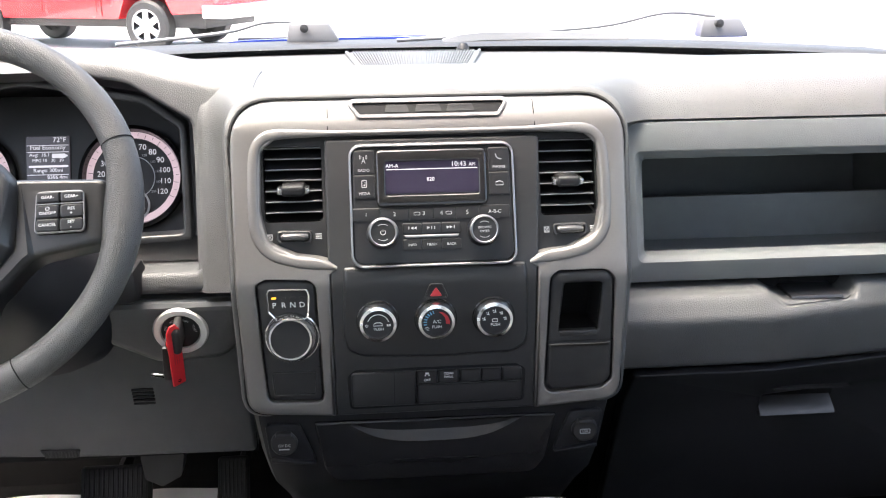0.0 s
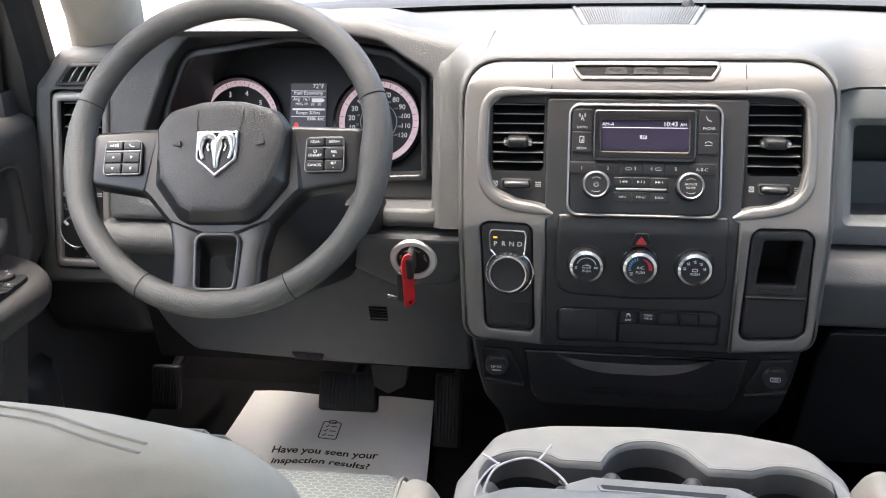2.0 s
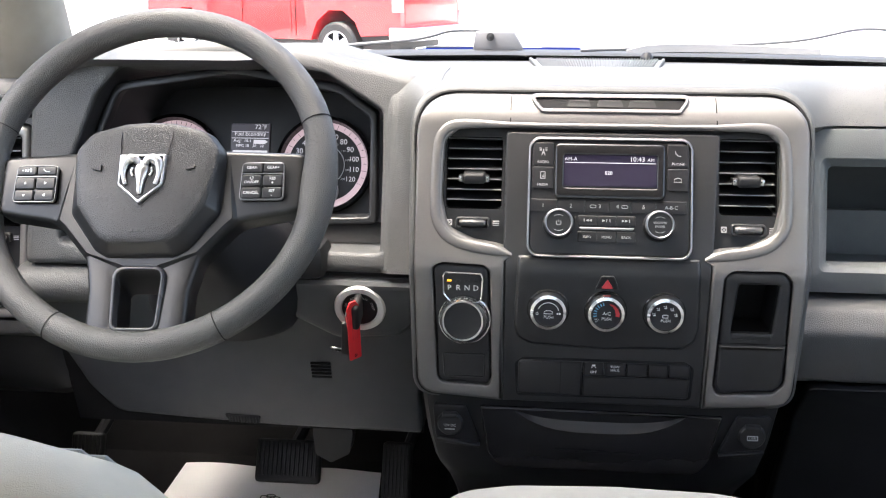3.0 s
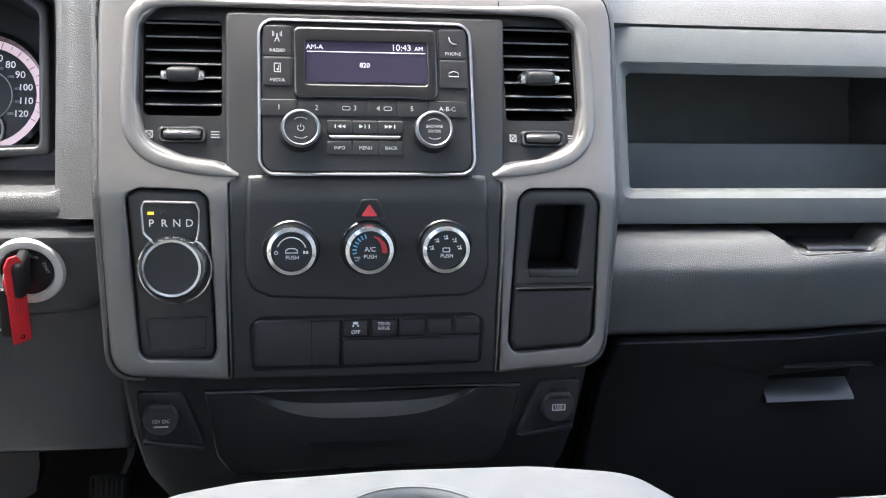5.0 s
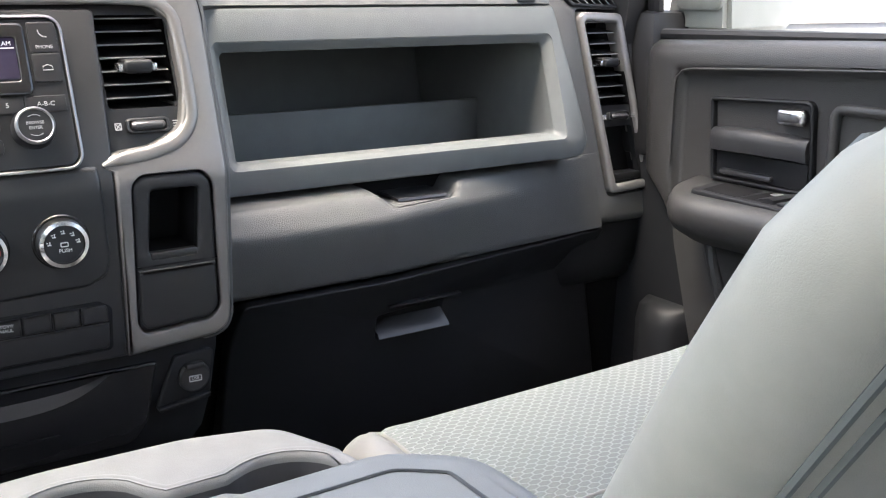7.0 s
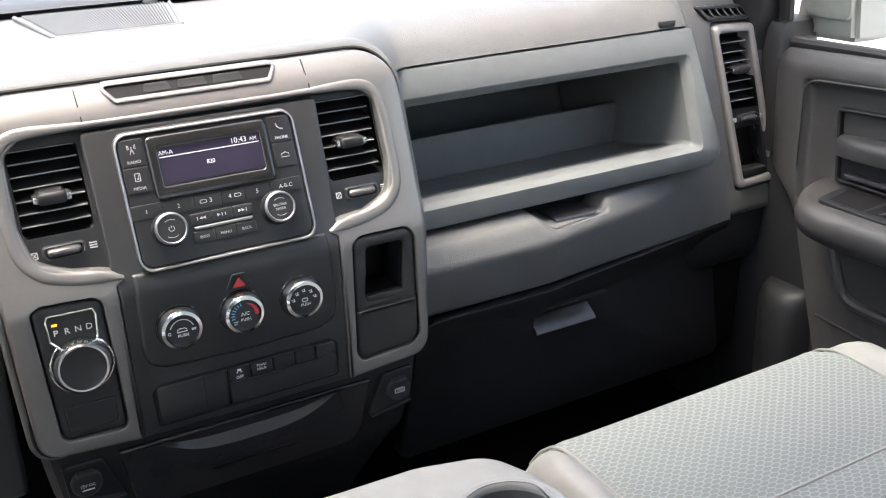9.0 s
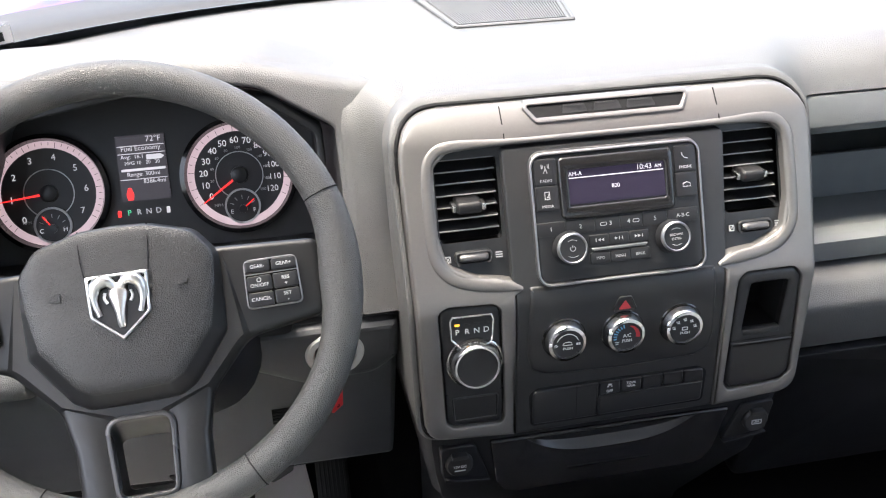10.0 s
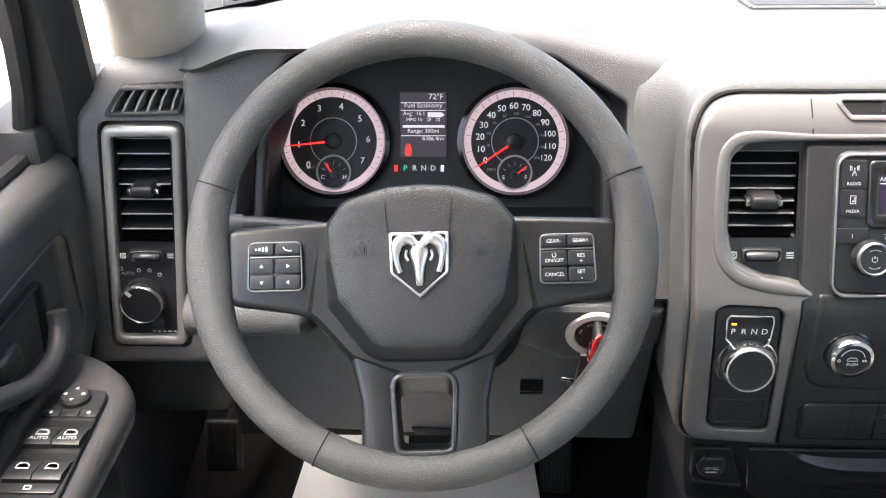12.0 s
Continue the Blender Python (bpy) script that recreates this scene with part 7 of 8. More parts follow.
    # the same two rows cross the top of the backrest
    z, yc, half, dep = back_at(1.0)
    k = half / 0.250
    for dy in (0.0, -0.008):
        run = [(0.0, 0.034), (0.060, 0.033), (0.121, 0.028), (0.162, 0.014), (0.194, 0.004)]
        pts = [(cx + shift * 1.67 + sx * u * k, yc + v + dy, z) for sx, half_run in ((-1, run[::-1]), (1, run[1:])) for u, v in half_run]
        part("stitch_seam", tube(bmesh.new(), smooth_line(pts, 3), 0.0010, 6), M_BOLSTER, s)
    # headrest on two posts
    bm = bmesh.new()
    secs = []
    for t in range(11):
        q = t / 10
        e = math.sqrt(max(0.02, 1 - abs(2 * q - 1) ** 3.2))
        secs.append(super_section(cx, 0.205 - 0.02 * q + lean, 1.385 + 0.14 * q, 0.125 * (0.55 + 0.45 * e), 0.050 * (0.4 + 0.6 * e), 36, 3.0))
    part("headrest", loft(bm, secs), M_VINYL, s, "pale grey vinyl headrest", sharp=75)
    for sx in (-1, 1):
        part("headrest_post", tube(bmesh.new(), [(cx + sx * 0.06, 0.215 + lean, 1.33), (cx + sx * 0.06, 0.20 + lean, 1.42)], 0.006, 8), M_CHROME, s)
    return s


seat(-0.466, 0.545, 0.815, "pale grey cloth and vinyl driver's seat", 0.005)
seat(0.470, 0.53, 0.868, "pale grey cloth and vinyl passenger's seat", 0.076, 0.264, 0.33, -0.03)


# ---- folded centre seat with cup holders ----
def console():
    c = thing("centre_console", (0, 0.5, 0.7), "pale grey folded centre armrest with three cup holders", "console")
    TOP = rpoly([(-0.188, 0.25, 0.02), (0.192, 0.25, 0.02), (0.197, 0.735, 0.02), (0.172, 0.795, 0.05), (0.10, 0.815, 0.1), (0.0, 0.819, 0.2), (-0.10, 0.812, 0.1), (-0.158, 0.793, 0.05), (-0.190, 0.70, 0.03)], n=6)
    CUPS = ((-0.120, 0.699, 0.047), (0.006, 0.728, 0.050), (0.136, 0.697, 0.047))
    # trough that links the cups, its front edge arched over each
    x0, x1 = CUPS[0][0] - CUPS[0][2], CUPS[2][0] + CUPS[2][2]
    rim = []
    for i in range(61):
        x = x0 + (x1 - x0) * (0.5 - 0.5 * math.cos(math.pi * i / 60))
        y = 0.7325 if CUPS[0][0] < x < CUPS[2][0] else 0.70
        for cx, cy, r in CUPS:
            if abs(x - cx) <= r:
                y = max(y, cy + math.sqrt(max(0, r * r - (x - cx) ** 2)))
        rim.append((x, y))
    low = [(CUPS[0][0] - 0.047 * math.cos(radians(a)), CUPS[0][1] - 0.047 * math.sin(radians(a))) for a in range(10, 91, 10)]
    low += [(CUPS[2][0] + 0.047 * math.sin(radians(a)), CUPS[2][1] - 0.047 * math.cos(radians(a))) for a in range(0, 81, 10)]
    trough = low + rim[::-1]
    # plate() lies in x-z: turn it to lie flat
    flat = Matrix(((1, 0, 0, 0), (0, 0, 1, 0), (0, -1, 0, 0), (0, 0, 0, 1)))
    bm = plate_bm(TOP, 0.0, 0.14, 0.020, holes=[trough], hole_round=0.0, steps=4)
    bmesh.ops.transform(bm, matrix=Matrix.Translation((0, 0, 1.004)) @ flat, verts=bm.verts)
    part("tray", bm, M_CONSOLE, c, "pale grey moulded tray", sharp=50)
    rings = [[(cx + r * 0.96 * math.cos(2 * math.pi * i / 36), cy + r * 0.96 * math.sin(2 * math.pi * i / 36)) for i in range(36)] for cx, cy, r in CUPS]
    bm = plate_bm(inset(trough, -0.004), 0.028, 0.034, 0.0, holes=rings)
    bmesh.ops.transform(bm, matrix=Matrix.Translation((0, 0, 1.004)) @ flat, verts=bm.verts)
    part("trough_floor", bm, M_LOWER, c, "black trough linking the cups")
    lip = ((-0.0060, 1.0040), (-0.0035, 1.0046), (-0.0005, 1.0036), (0.0014, 1.0012), (0.0022, 0.9985), (0.0024, 0.9960))
    part("trough_lip", loft(bmesh.new(), [[(x, y, z) for x, y in inset(trough, d)] for d, z in lip], cap=False), M_CONSOLE, c, "rolled grey lip of the trough", sharp=60)
    # wall painted darker than the lip, standing for the shade below it
    part("trough_wall", loft(bmesh.new(), [[(x, y, z) for x, y in inset(trough, d)] for d, z in ((0.0022, 0.997), (0.0028, 0.990), (0.0036, 0.974))], cap=False), M_WELL, c, "dark grey wall of the trough, its shade put into the colour", sharp=60)
    for k, (cx, cy, r) in enumerate(CUPS):
        m = Matrix.Translation((cx, cy, 0.977)) @ Matrix.Rotation(radians(-90), 4, "X")
        cup = part("cup_holder", lathe(bmesh.new(), [(r, -0.002), (r * 0.97, -0.004), (r * 0.94, 0.0), (r * 0.88, 0.065), (0.0, 0.067)], m, 36, cap=False), M_RADIO, c, "deep black cup holder")
        part("cup_ring", lathe(bmesh.new(), [(r * 0.985, -0.002), (r * 0.97, -0.0045), (r * 0.945, -0.002)], m, 36, cap=False), M_THIN, cup)
        for q in (-172, -8):
            a = radians(q)
            bm = bmesh.new()
            bmesh.ops.create_uvsphere(bm, u_segments=16, v_segments=12, radius=1.0)
            bmesh.ops.transform(bm, matrix=Matrix.Translation((cx + (r - 0.010) * math.cos(a), cy + (r - 0.010) * math.sin(a), 0.962)) @ Matrix.Rotation(a, 4, "Z") @ Matrix.Diagonal((0.016, 0.022, 0.034, 1)), verts=bm.verts)
            part("grip", bm, M_WELL, cup, "rounded rubber grip")
    # padded lid with label plate
    LID = rpoly([(-0.194, 0.24, 0.02), (0.200, 0.24, 0.02), (0.200, 0.560, 0.05), (0.15, 0.600, 0.06), (-0.13, 0.598, 0.06), (-0.192, 0.555, 0.05)], n=7)
    bm = plate_bm(LID, 0.0, 0.090, 0.026, steps=6)
    bmesh.ops.transform(bm, matrix=Matrix.Translation((0, 0, 1.073)) @ flat, verts=bm.verts)
    lid = part("lid", bm, M_CONSOLE, c, "padded vinyl lid", sharp=50)
    part("lid_seam", tube(bmesh.new(), [(x, y, 1.0732) for x, y in inset(LID, 0.040)], 0.0013, 6, closed=True), M_COLUMN, lid)
    LB = rpoly([(-0.082, 0.575), (0.098, 0.575), (0.098, 0.648), (0.078, 0.664), (-0.056, 0.668), (-0.080, 0.654)], 0.006, 3)
    bm = plate_bm(LB, 0.0, 0.02, 0.004)
    bmesh.ops.transform(bm, matrix=Matrix.Translation((0, 0, 1.030)) @ flat, verts=bm.verts)
    lt = part("latch", bm, M_CONSOLE, c, "raised pale latch plate with a bright strip")
    bm = plate_bm(rpoly([(-0.048, 0.642), (0.066, 0.638), (0.069, 0.648), (-0.051, 0.652)], 0.002, 3), -0.0022, 0.002, 0.001)
    bmesh.ops.transform(bm, matrix=Matrix.Translation((0, 0, 1.030)) @ flat, verts=bm.verts)
    st = part("chrome_strip", bm, M_THIN, lt, "thin bright strip")
    bm = plate_bm(rpoly([(-0.045, 0.6440), (0.063, 0.6402), (0.066, 0.6466), (-0.048, 0.6504)], 0.001, 2), -0.0026, 0.0)
    bmesh.ops.transform(bm, matrix=Matrix.Translation((0, 0, 1.030)) @ flat, verts=bm.verts)
    part("dark_field", bm, M_SATIN, lt)
    part("base", box_bm(-0.17, 0.26, FLOOR + 0.04, 0.175, 0.76, 0.88, 0.03), M_LOWER, c)


console()

# wire loop left in the cup holder
cl = thing("wire_loop", (-0.118, 0.70, 0.99), "pale cable loop lying in the cup holder", "cable")
pts = [(-0.158, 0.660, 1.000), (-0.157, 0.676, 1.008), (-0.147, 0.705, 1.010), (-0.117, 0.721, 1.011), (-0.092, 0.702, 1.010), (-0.077, 0.679, 1.008), (-0.072, 0.662, 1.000)]
part("cable", tube(bmesh.new(), smooth_line(pts, 6), 0.0013, 8), M_GREYMARK, cl)
part("cable", tube(bmesh.new(), smooth_line([(-0.166, 0.655, 1.000), (-0.165, 0.672, 1.008), (-0.156, 0.699, 1.009), (-0.146, 0.708, 1.0115)], 5), 0.0012, 8), M_GREYMARK, cl)
part("cable_end", tube(bmesh.new(), smooth_line([(-0.109, 0.718, 1.010), (-0.104, 0.727, 1.011), (-0.096, 0.746, 1.012)], 5), 0.0012, 8), M_GREYMARK, cl)
part("cable_end", tube(bmesh.new(), smooth_line([(-0.165, 0.723, 1.011), (-0.156, 0.716, 1.011), (-0.147, 0.707, 1.0105)], 5), 0.0012, 8), M_GREYMARK, cl)

# ---- front doors ----
def _wp(s, outline, x_in, x_out, rr=0.0, holes=()):
    """A plate on the door's wall: its outline in (y, z), its face at x_in, its back at x_out."""
    b = plate_bm(outline, x_in, x_out, rr, holes=holes)
    for v in b.verts:
        v.co = Vector((s * v.co.y, v.co.x, v.co.z))
    return b


FLAT = Matrix(((1, 0, 0, 0), (0, 0, 1, 0), (0, -1, 0, 0), (0, 0, 0, 1)))


def lying(outline, z, front, back, round_=0.0, holes=()):
    """A plate that lies flat at height z, its outline in (x, y)."""
    b = plate_bm(outline, front, back, round_, holes=holes)
    bmesh.ops.transform(b, matrix=Matrix.Translation((0, 0, z)) @ FLAT, verts=b.verts)
    return b


def window_mark(x, y, z, sc=1.0):
    """Small outline of a door with its glass, lying flat."""
    o = rpoly([(x - 0.006 * sc, y - 0.003 * sc), (x + 0.006 * sc, y - 0.003 * sc), (x + 0.006 * sc, y + 0.001), (x + 0.003 * sc, y + 0.0045 * sc), (x - 0.004 * sc, y + 0.0045 * sc), (x - 0.006 * sc, y + 0.001)], 0.0008, 2)
    return lying(o, z, 0.0, 0.0004, holes=[inset(o, 0.0011)])


def door(s):
    """s = -1 driver, +1 passenger."""
    nm = "driver's" if s < 0 else "passenger's"
    P = 0.850 if s < 0 else 0.862
    fore = 1.165 if s < 0 else 1.122
    d = thing("door_1" if s < 0 else "door_2", (s * 0.9, 0.6, 0.6), "dark grey moulded %s door, closed" % nm, "car door", kind="structure")
    X = lambda x: s * x
    lead = 1.086 if s < 0 else 1.058       # front edge of the sunk middle field
    # trim skin: sections along y
    ys = [fore, fore - 0.006, fore - 0.016, fore - 0.03, lead + 0.006, lead + 0.002, lead - 0.002, lead - 0.006, lead - 0.010, lead - 0.014, lead - 0.03, 1.0, 0.96, 0.9, 0.8, 0.6, 0.4, 0.2, 0.0, -0.225]
    secs = []
    for y in ys:
        rec = 1 - ease(lead - 0.012, lead + 0.004, y)
        k0 = min(1, max(0, (fore - y) / 0.03))
        belt = 1.258 + 0.014 * min(1, max(0, (1.1 - y) / 0.4))
        xin = P + 0.016 * (1 - k0) ** 2
        rt = (1.204 if s < 0 else 1.2265 + 0.05 * min(0.5, max(0, lead - y)))
        sunk = 0.015 * rec
        pts = [(0.935, belt - 0.004), (0.908, belt + 0.006), (xin + 0.018, belt + 0.004), (xin + 0.006, belt - 0.003), (xin + 0.001, belt - 0.013), (xin, belt - 0.024), (xin, rt + 0.004), (xin + 0.003 * rec, rt), (xin + 0.012 * rec, rt - 0.006), (xin + sunk, rt - 0.014), (xin + sunk, 1.085), (xin + sunk * 0.7, 1.05), (xin + 0.004, 1.02), (xin + 0.004, 0.99), (xin + 0.006, 0.75), (xin + 0.002, 0.70), (xin + 0.01, 0.62), (0.935, 0.62)]
        row = []
        for a, b in pts:
            back = max(0, 1.01 - b) * 0.29 * ease(0.80, 1.04, y) + ease(1.10, 1.02, b) * max(0, y - 1.045) * 0.92
            row.append((X(a), y - back, b))
        secs.append(row)
    part("trim_panel", loft(bmesh.new(), secs), M_DOOR, d, "grained dark grey trim", sharp=40)
    # padded armrest with a rounded front
    tip = 1.028 if s < 0 else 1.012
    secs = []
    for k in range(29):
        t = (k / 28) ** 1.7
        y = tip - t * 0.80
        e = math.sqrt(max(0, 1 - (1 - min(1, t / 0.105)) ** 2))
        xi = P + 0.012 - (P + 0.012 - 0.757) * (0.10 + 0.90 * e) + 0.012 * ease(0.5, 1.0, t)
        zt = 1.086 + 0.014 * t + 0.006 * (1 - e)
        secs.append([(X(P + 0.018), y, zt), (X(xi + 0.024), y, zt), (X(xi + 0.010), y, zt - 0.003), (X(xi + 0.003), y, zt - 0.010), (X(xi), y, zt - 0.020), (X(xi + 0.003), y, zt - 0.034), (X(xi + 0.012), y, zt - 0.046), (X(xi + 0.040), y, zt - 0.062), (X(P + 0.018), y, zt - 0.085)])
    part("armrest", loft(bmesh.new(), secs), M_DOOR, d, "padded armrest with switch plate", sharp=50)
    if s < 0:
        q = rpoly([(-0.779, 0.955, 0.012), (-0.835, 0.960, 0.012), (-0.836, 0.76, 0.01), (-0.768, 0.76, 0.01)], n=4)
    else:
        q = rpoly([(0.857, 0.966, 0.014), (0.787, 0.952, 0.014), (0.780, 0.782, 0.02), (0.857, 0.802, 0.02)], n=4)
    zp = 1.0895
    sp = part("switch_plate", lying(q, zp, -0.003, 0.004, 0.0018), M_LOWER, d, "satin black switch plate")
    if s < 0:
        bm = lathe(bmesh.new(), [(0.0145, 0.002), (0.0142, -0.004), (0.0120, -0.0065), (0.0, -0.0058)], Matrix.Translation((-0.806, 0.939, zp + 0.003)) @ Matrix.Rotation(radians(-90), 4, "X"), 28, cap=False)
        mk = part("mirror_knob", bm, M_RUBBER, sp, "round mirror adjuster")
        for a in range(4):
            q = radians(a * 90)
            bm = bmesh.new()
            bm.faces.new([bm.verts.new((-0.806 + 0.0085 * math.cos(q) + 0.0026 * math.cos(q + b), 0.939 + 0.0085 * math.sin(q) + 0.0026 * math.sin(q + b), zp + 0.0100)) for b in (0, 2.1, 4.2)])
            part("mark", bm, M_MARK, mk)
        for i in range(3):
            b = part("mirror_button", box_bm(-0.829 + i * 0.0178, 0.911, zp + 0.002, -0.8122 + i * 0.0178, 0.922, zp + 0.0048, 0.001), M_SATIN, sp)
            if i != 1:
                part("mark", lying(rrect(-0.8225 + i * 0.0178, 0.9150, -0.8195 + i * 0.0178, 0.9185, 0.0006), zp + 0.0052, 0, 0.0004), M_MARK, b)
        # two rows of window rockers; flat black plates paint their wells' shade
        for r_ in range(2):
            y1 = 0.906 - r_ * 0.046
            part("well", box_bm(-0.8275 + 0.001 * r_, y1 - 0.040, zp + 0.0022, -0.7755 + 0.001 * r_, y1, zp + 0.0034), M_DARK, sp)
            for i in range(2):
                x0 = -0.8270 + i * 0.0258 + 0.001 * r_
                secs = [[(x, y1 - 0.039, zp), (x, y1 - 0.039, zp + 0.0075), (x, y1 - 0.034, zp + 0.0092), (x, y1 - 0.022, zp + 0.0070), (x, y1 - 0.012, zp + 0.0045), (x, y1 - 0.010, zp)] for x in (x0 + 0.0004, x0 + 0.0250)]
                b = part("window_switch", loft(bmesh.new(), secs), M_SATIN, sp)
                part("mark", window_mark(x0 + 0.0127, y1 - 0.0235, zp + 0.0084), M_MARK if i == 0 else M_DIM, b)
                if r_ == 0:
                    bm = text_bm("AUTO", 0.0062)
                    bmesh.ops.transform(bm, matrix=Matrix.Translation((x0 + 0.0127, y1 - 0.0325, zp + 0.0094)) @ FLAT, verts=bm.verts)
                    part("lettering", bm, M_MARK if i == 0 else M_GREYMARK, b)
        lk = part("window_lock", box_bm(-0.8265, 0.807, zp + 0.002, -0.7750, 0.8195, zp + 0.0052, 0.0015), M_SATIN, sp)
        part("mark", lying(rrect(-0.8035, 0.8105, -0.7970, 0.8160, 0.001), zp + 0.0056, 0, 0.0004, holes=[rrect(-0.8025, 0.8115, -0.7980, 0.8150, 0.0006)]), M_MARK, lk)
        for i in range(2):
            x0 = -0.8265 + i * 0.0262
            b = part("lock_switch", box_bm(x0, 0.772, zp + 0.002, x0 + 0.0254, 0.803, zp + 0.0075, 0.003), M_SATIN, sp)
            o = rrect(x0 + 0.0095, 0.785, x0 + 0.0155, 0.790, 0.001)
            part("mark", lying(o, zp + 0.0080, 0, 0.0004), M_MARK, b)
            part("mark", tube(bmesh.new(), [(x0 + 0.0125 + 0.0024 * math.cos(radians(a)), 0.790 + 0.0034 * math.sin(radians(a)), zp + 0.0080) for a in range(0, 181, 30)], 0.0005, 5), M_MARK, b)
    else:
        # flat black plates stand for the shade in tray and switch well
        part("tray", lying(rpoly([(0.796, 0.938), (0.850, 0.951), (0.850, 0.890), (0.794, 0.884)], 0.004), zp + 0.0034, 0.0, 0.002), M_DARK, sp, "tray in the switch plate, its shaded hollow painted flat black")
        secs = [[(x, 0.836, zp), (x, 0.836, zp + 0.0065), (x, 0.843, zp + 0.0085), (x, 0.862, zp + 0.0040), (x, 0.870, zp)] for x in (0.798, 0.846)]
        part("well", box_bm(0.795, 0.834, zp + 0.002, 0.849, 0.880, zp + 0.0034), M_DARK, sp)
        b = part("window_switch", loft(bmesh.new(), secs), M_SATIN, sp)
        part("mark", window_mark(0.822, 0.850, zp + 0.0090, 1.3), M_MARK, b)
        for i in range(2):
            b = part("lock_switch", box_bm(0.794 + i * 0.029, 0.800, zp + 0.002, 0.821 + i * 0.029, 0.829, zp + 0.0066, 0.0025), M_SATIN, sp)
            part("mark", lying(rrect(0.8045 + i * 0.029, 0.812, 0.8105 + i * 0.029, 0.818, 0.001), zp + 0.0070, 0, 0.0004), M_MARK, b)
        o = rpoly([(0.786, 0.728, 0.006), (0.852, 0.740, 0.006), (0.852, 0.50, 0.01), (0.786, 0.50, 0.01)], n=3)
        part("rear_well_rim", lying(o, 1.0935, -0.001, 0.006, 0.001, holes=[inset(o, 0.006)]), M_DOOR, d)
        # no real depth here, a black plate paints the well's shade
        part("rear_well", lying(inset(o, 0.005), 1.0930, 0.0, 0.004), M_DARK, d, "well in the armrest, its shaded depth painted flat black")
    # latch panel with pull cup and lever
    if s > 0:
        q = rpoly([(0.838, 1.090, 0.006), (0.992, 1.090, 0.006), (1.001, 1.196, 0.008), (0.847, 1.203, 0.012)], n=4)
        y0, y1 = 0.842, 0.998
    else:
        q = rpoly([(0.800, 1.085, 0.006), (1.016, 1.085, 0.010), (1.026, 1.176, 0.008), (0.800, 1.180, 0.012)], n=4)
        y0, y1 = 0.860, 1.030
    h = part("latch_bezel", _wp(s, q, P + 0.006, P + 0.020, 0.003, [inset(q, 0.0055)]), M_LOWER, d, "dark bezel round the inside latch")
    # black sheet gives the latch recess its painted shade
    part("recess", _wp(s, inset(q, 0.003), P + 0.0155, P + 0.022, 0.0), M_DARK, h)
    zb, zm0, zm1, zt = 1.094, 1.128, 1.158, 1.198
    if s < 0:
        zb, zm0, zm1, zt = 1.088, 1.098, 1.122, 1.176
    # lower field with the bright ledge of the cup
    part("cup_field", _wp(s, rpoly([(y0 + 0.008, zb + 0.002), (y1 - 0.012, zb + 0.002), (y1 - 0.010, zm0), (y0 + 0.008, zm0)], 0.004, 3), P + 0.012, P + 0.02, 0.001), M_SATIN, h)
    if s > 0:
        secs = []
        for t in range(13):
            u = t / 12
            y = y1 - 0.006 - (y1 - y0 - 0.012) * u
            b = 0.016 * math.sin(math.pi * min(1, u * 1.15)) ** 0.7
            up = 0.004 * math.sin(math.pi * u)
            secs.append([(X(P + 0.010 - b), y, zm1 + up), (X(P + 0.003 - b), y, zm1 - 0.004 + up), (X(P + 0.001 - b), y, zm1 - 0.014 + up), (X(P + 0.004 - b), y, zm0 + 0.002 + up), (X(P + 0.012), y, zm0), (X(P + 0.018), y, zm0 + 0.004), (X(P + 0.018), y, zm1 + up)])
        part("pull_bar", loft(bmesh.new(), secs), M_SHADE, h, "curved dark pull bar", sharp=50)
    else:
        path = smooth_line([(-0.838, 1.003, 1.152), (-0.836, 0.996, 1.134), (-0.834, 0.970, 1.118), (-0.834, 0.928, 1.120), (-0.836, 0.878, 1.140), (-0.842, 0.825, 1.164)], 6)
        part("pull_bar", tube(bmesh.new(), path, 0.0100, 14), M_SHADE, h, "curved dark pull bar", sharp=50)
    lv = (0.853, 0.893, zt - 0.026, zt - 0.006) if s > 0 else (0.905, 0.945, 1.128, 1.156)
    part("latch_lever", box_bm(min(X(P - 0.002), X(P + 0.014)), lv[0], lv[2], max(X(P - 0.002), X(P + 0.014)), lv[1], lv[3], 0.006, seg=3), M_BRUSH if s > 0 else M_SATIN, h, "bright inside door latch" if s > 0 else "dark inside door latch")
    part("cup_ledge", box_bm(min(X(P + 0.004), X(P + 0.016)), y0 + 0.055, zb + 0.006, max(X(P + 0.004), X(P + 0.016)), y1 - 0.022, zb + 0.013, 0.003), M_TRIM, h)
    part("lock_disc", lathe(bmesh.new(), [(0.012, 0.0), (0.012, -0.004), (0.0, -0.005)], Matrix.Translation((X(P + 0.0155), y1 - 0.075, zt - 0.018)) @ Matrix.Rotation(radians(90 * s), 4, "Z"), 20, cap=False), M_SATIN, h)
    # sunk insert behind the latch
    if s > 0:
        o = rrect(0.36, 1.106, 0.826, 1.203, 0.018)
        part("insert_rim", _wp(s, o, P + 0.006, P + 0.02, 0.005, [inset(o, 0.012)]), M_DOOR, d)
    # thin raised line along the top of the sunk field
    rise = 0.0225 if s < 0 else 0.0
    line = [(lead - 0.001, 1.10), (lead - 0.001, 1.20 - rise)] + [(lead - 0.004, 1.216 - rise), (lead - 0.014, 1.2255 - rise), (lead - 0.03, 1.2285 - rise)] + [(y, 1.2275 - rise + (0.0 if s < 0 else 0.05 * min(0.5, lead - y))) for y in (0.95, 0.8, 0.6, 0.3, 0.0)]
    part("trim_line", tube(bmesh.new(), [(X(P + 0.0005), y, z) for y, z in line], 0.0018, 8), M_DOOR, d)
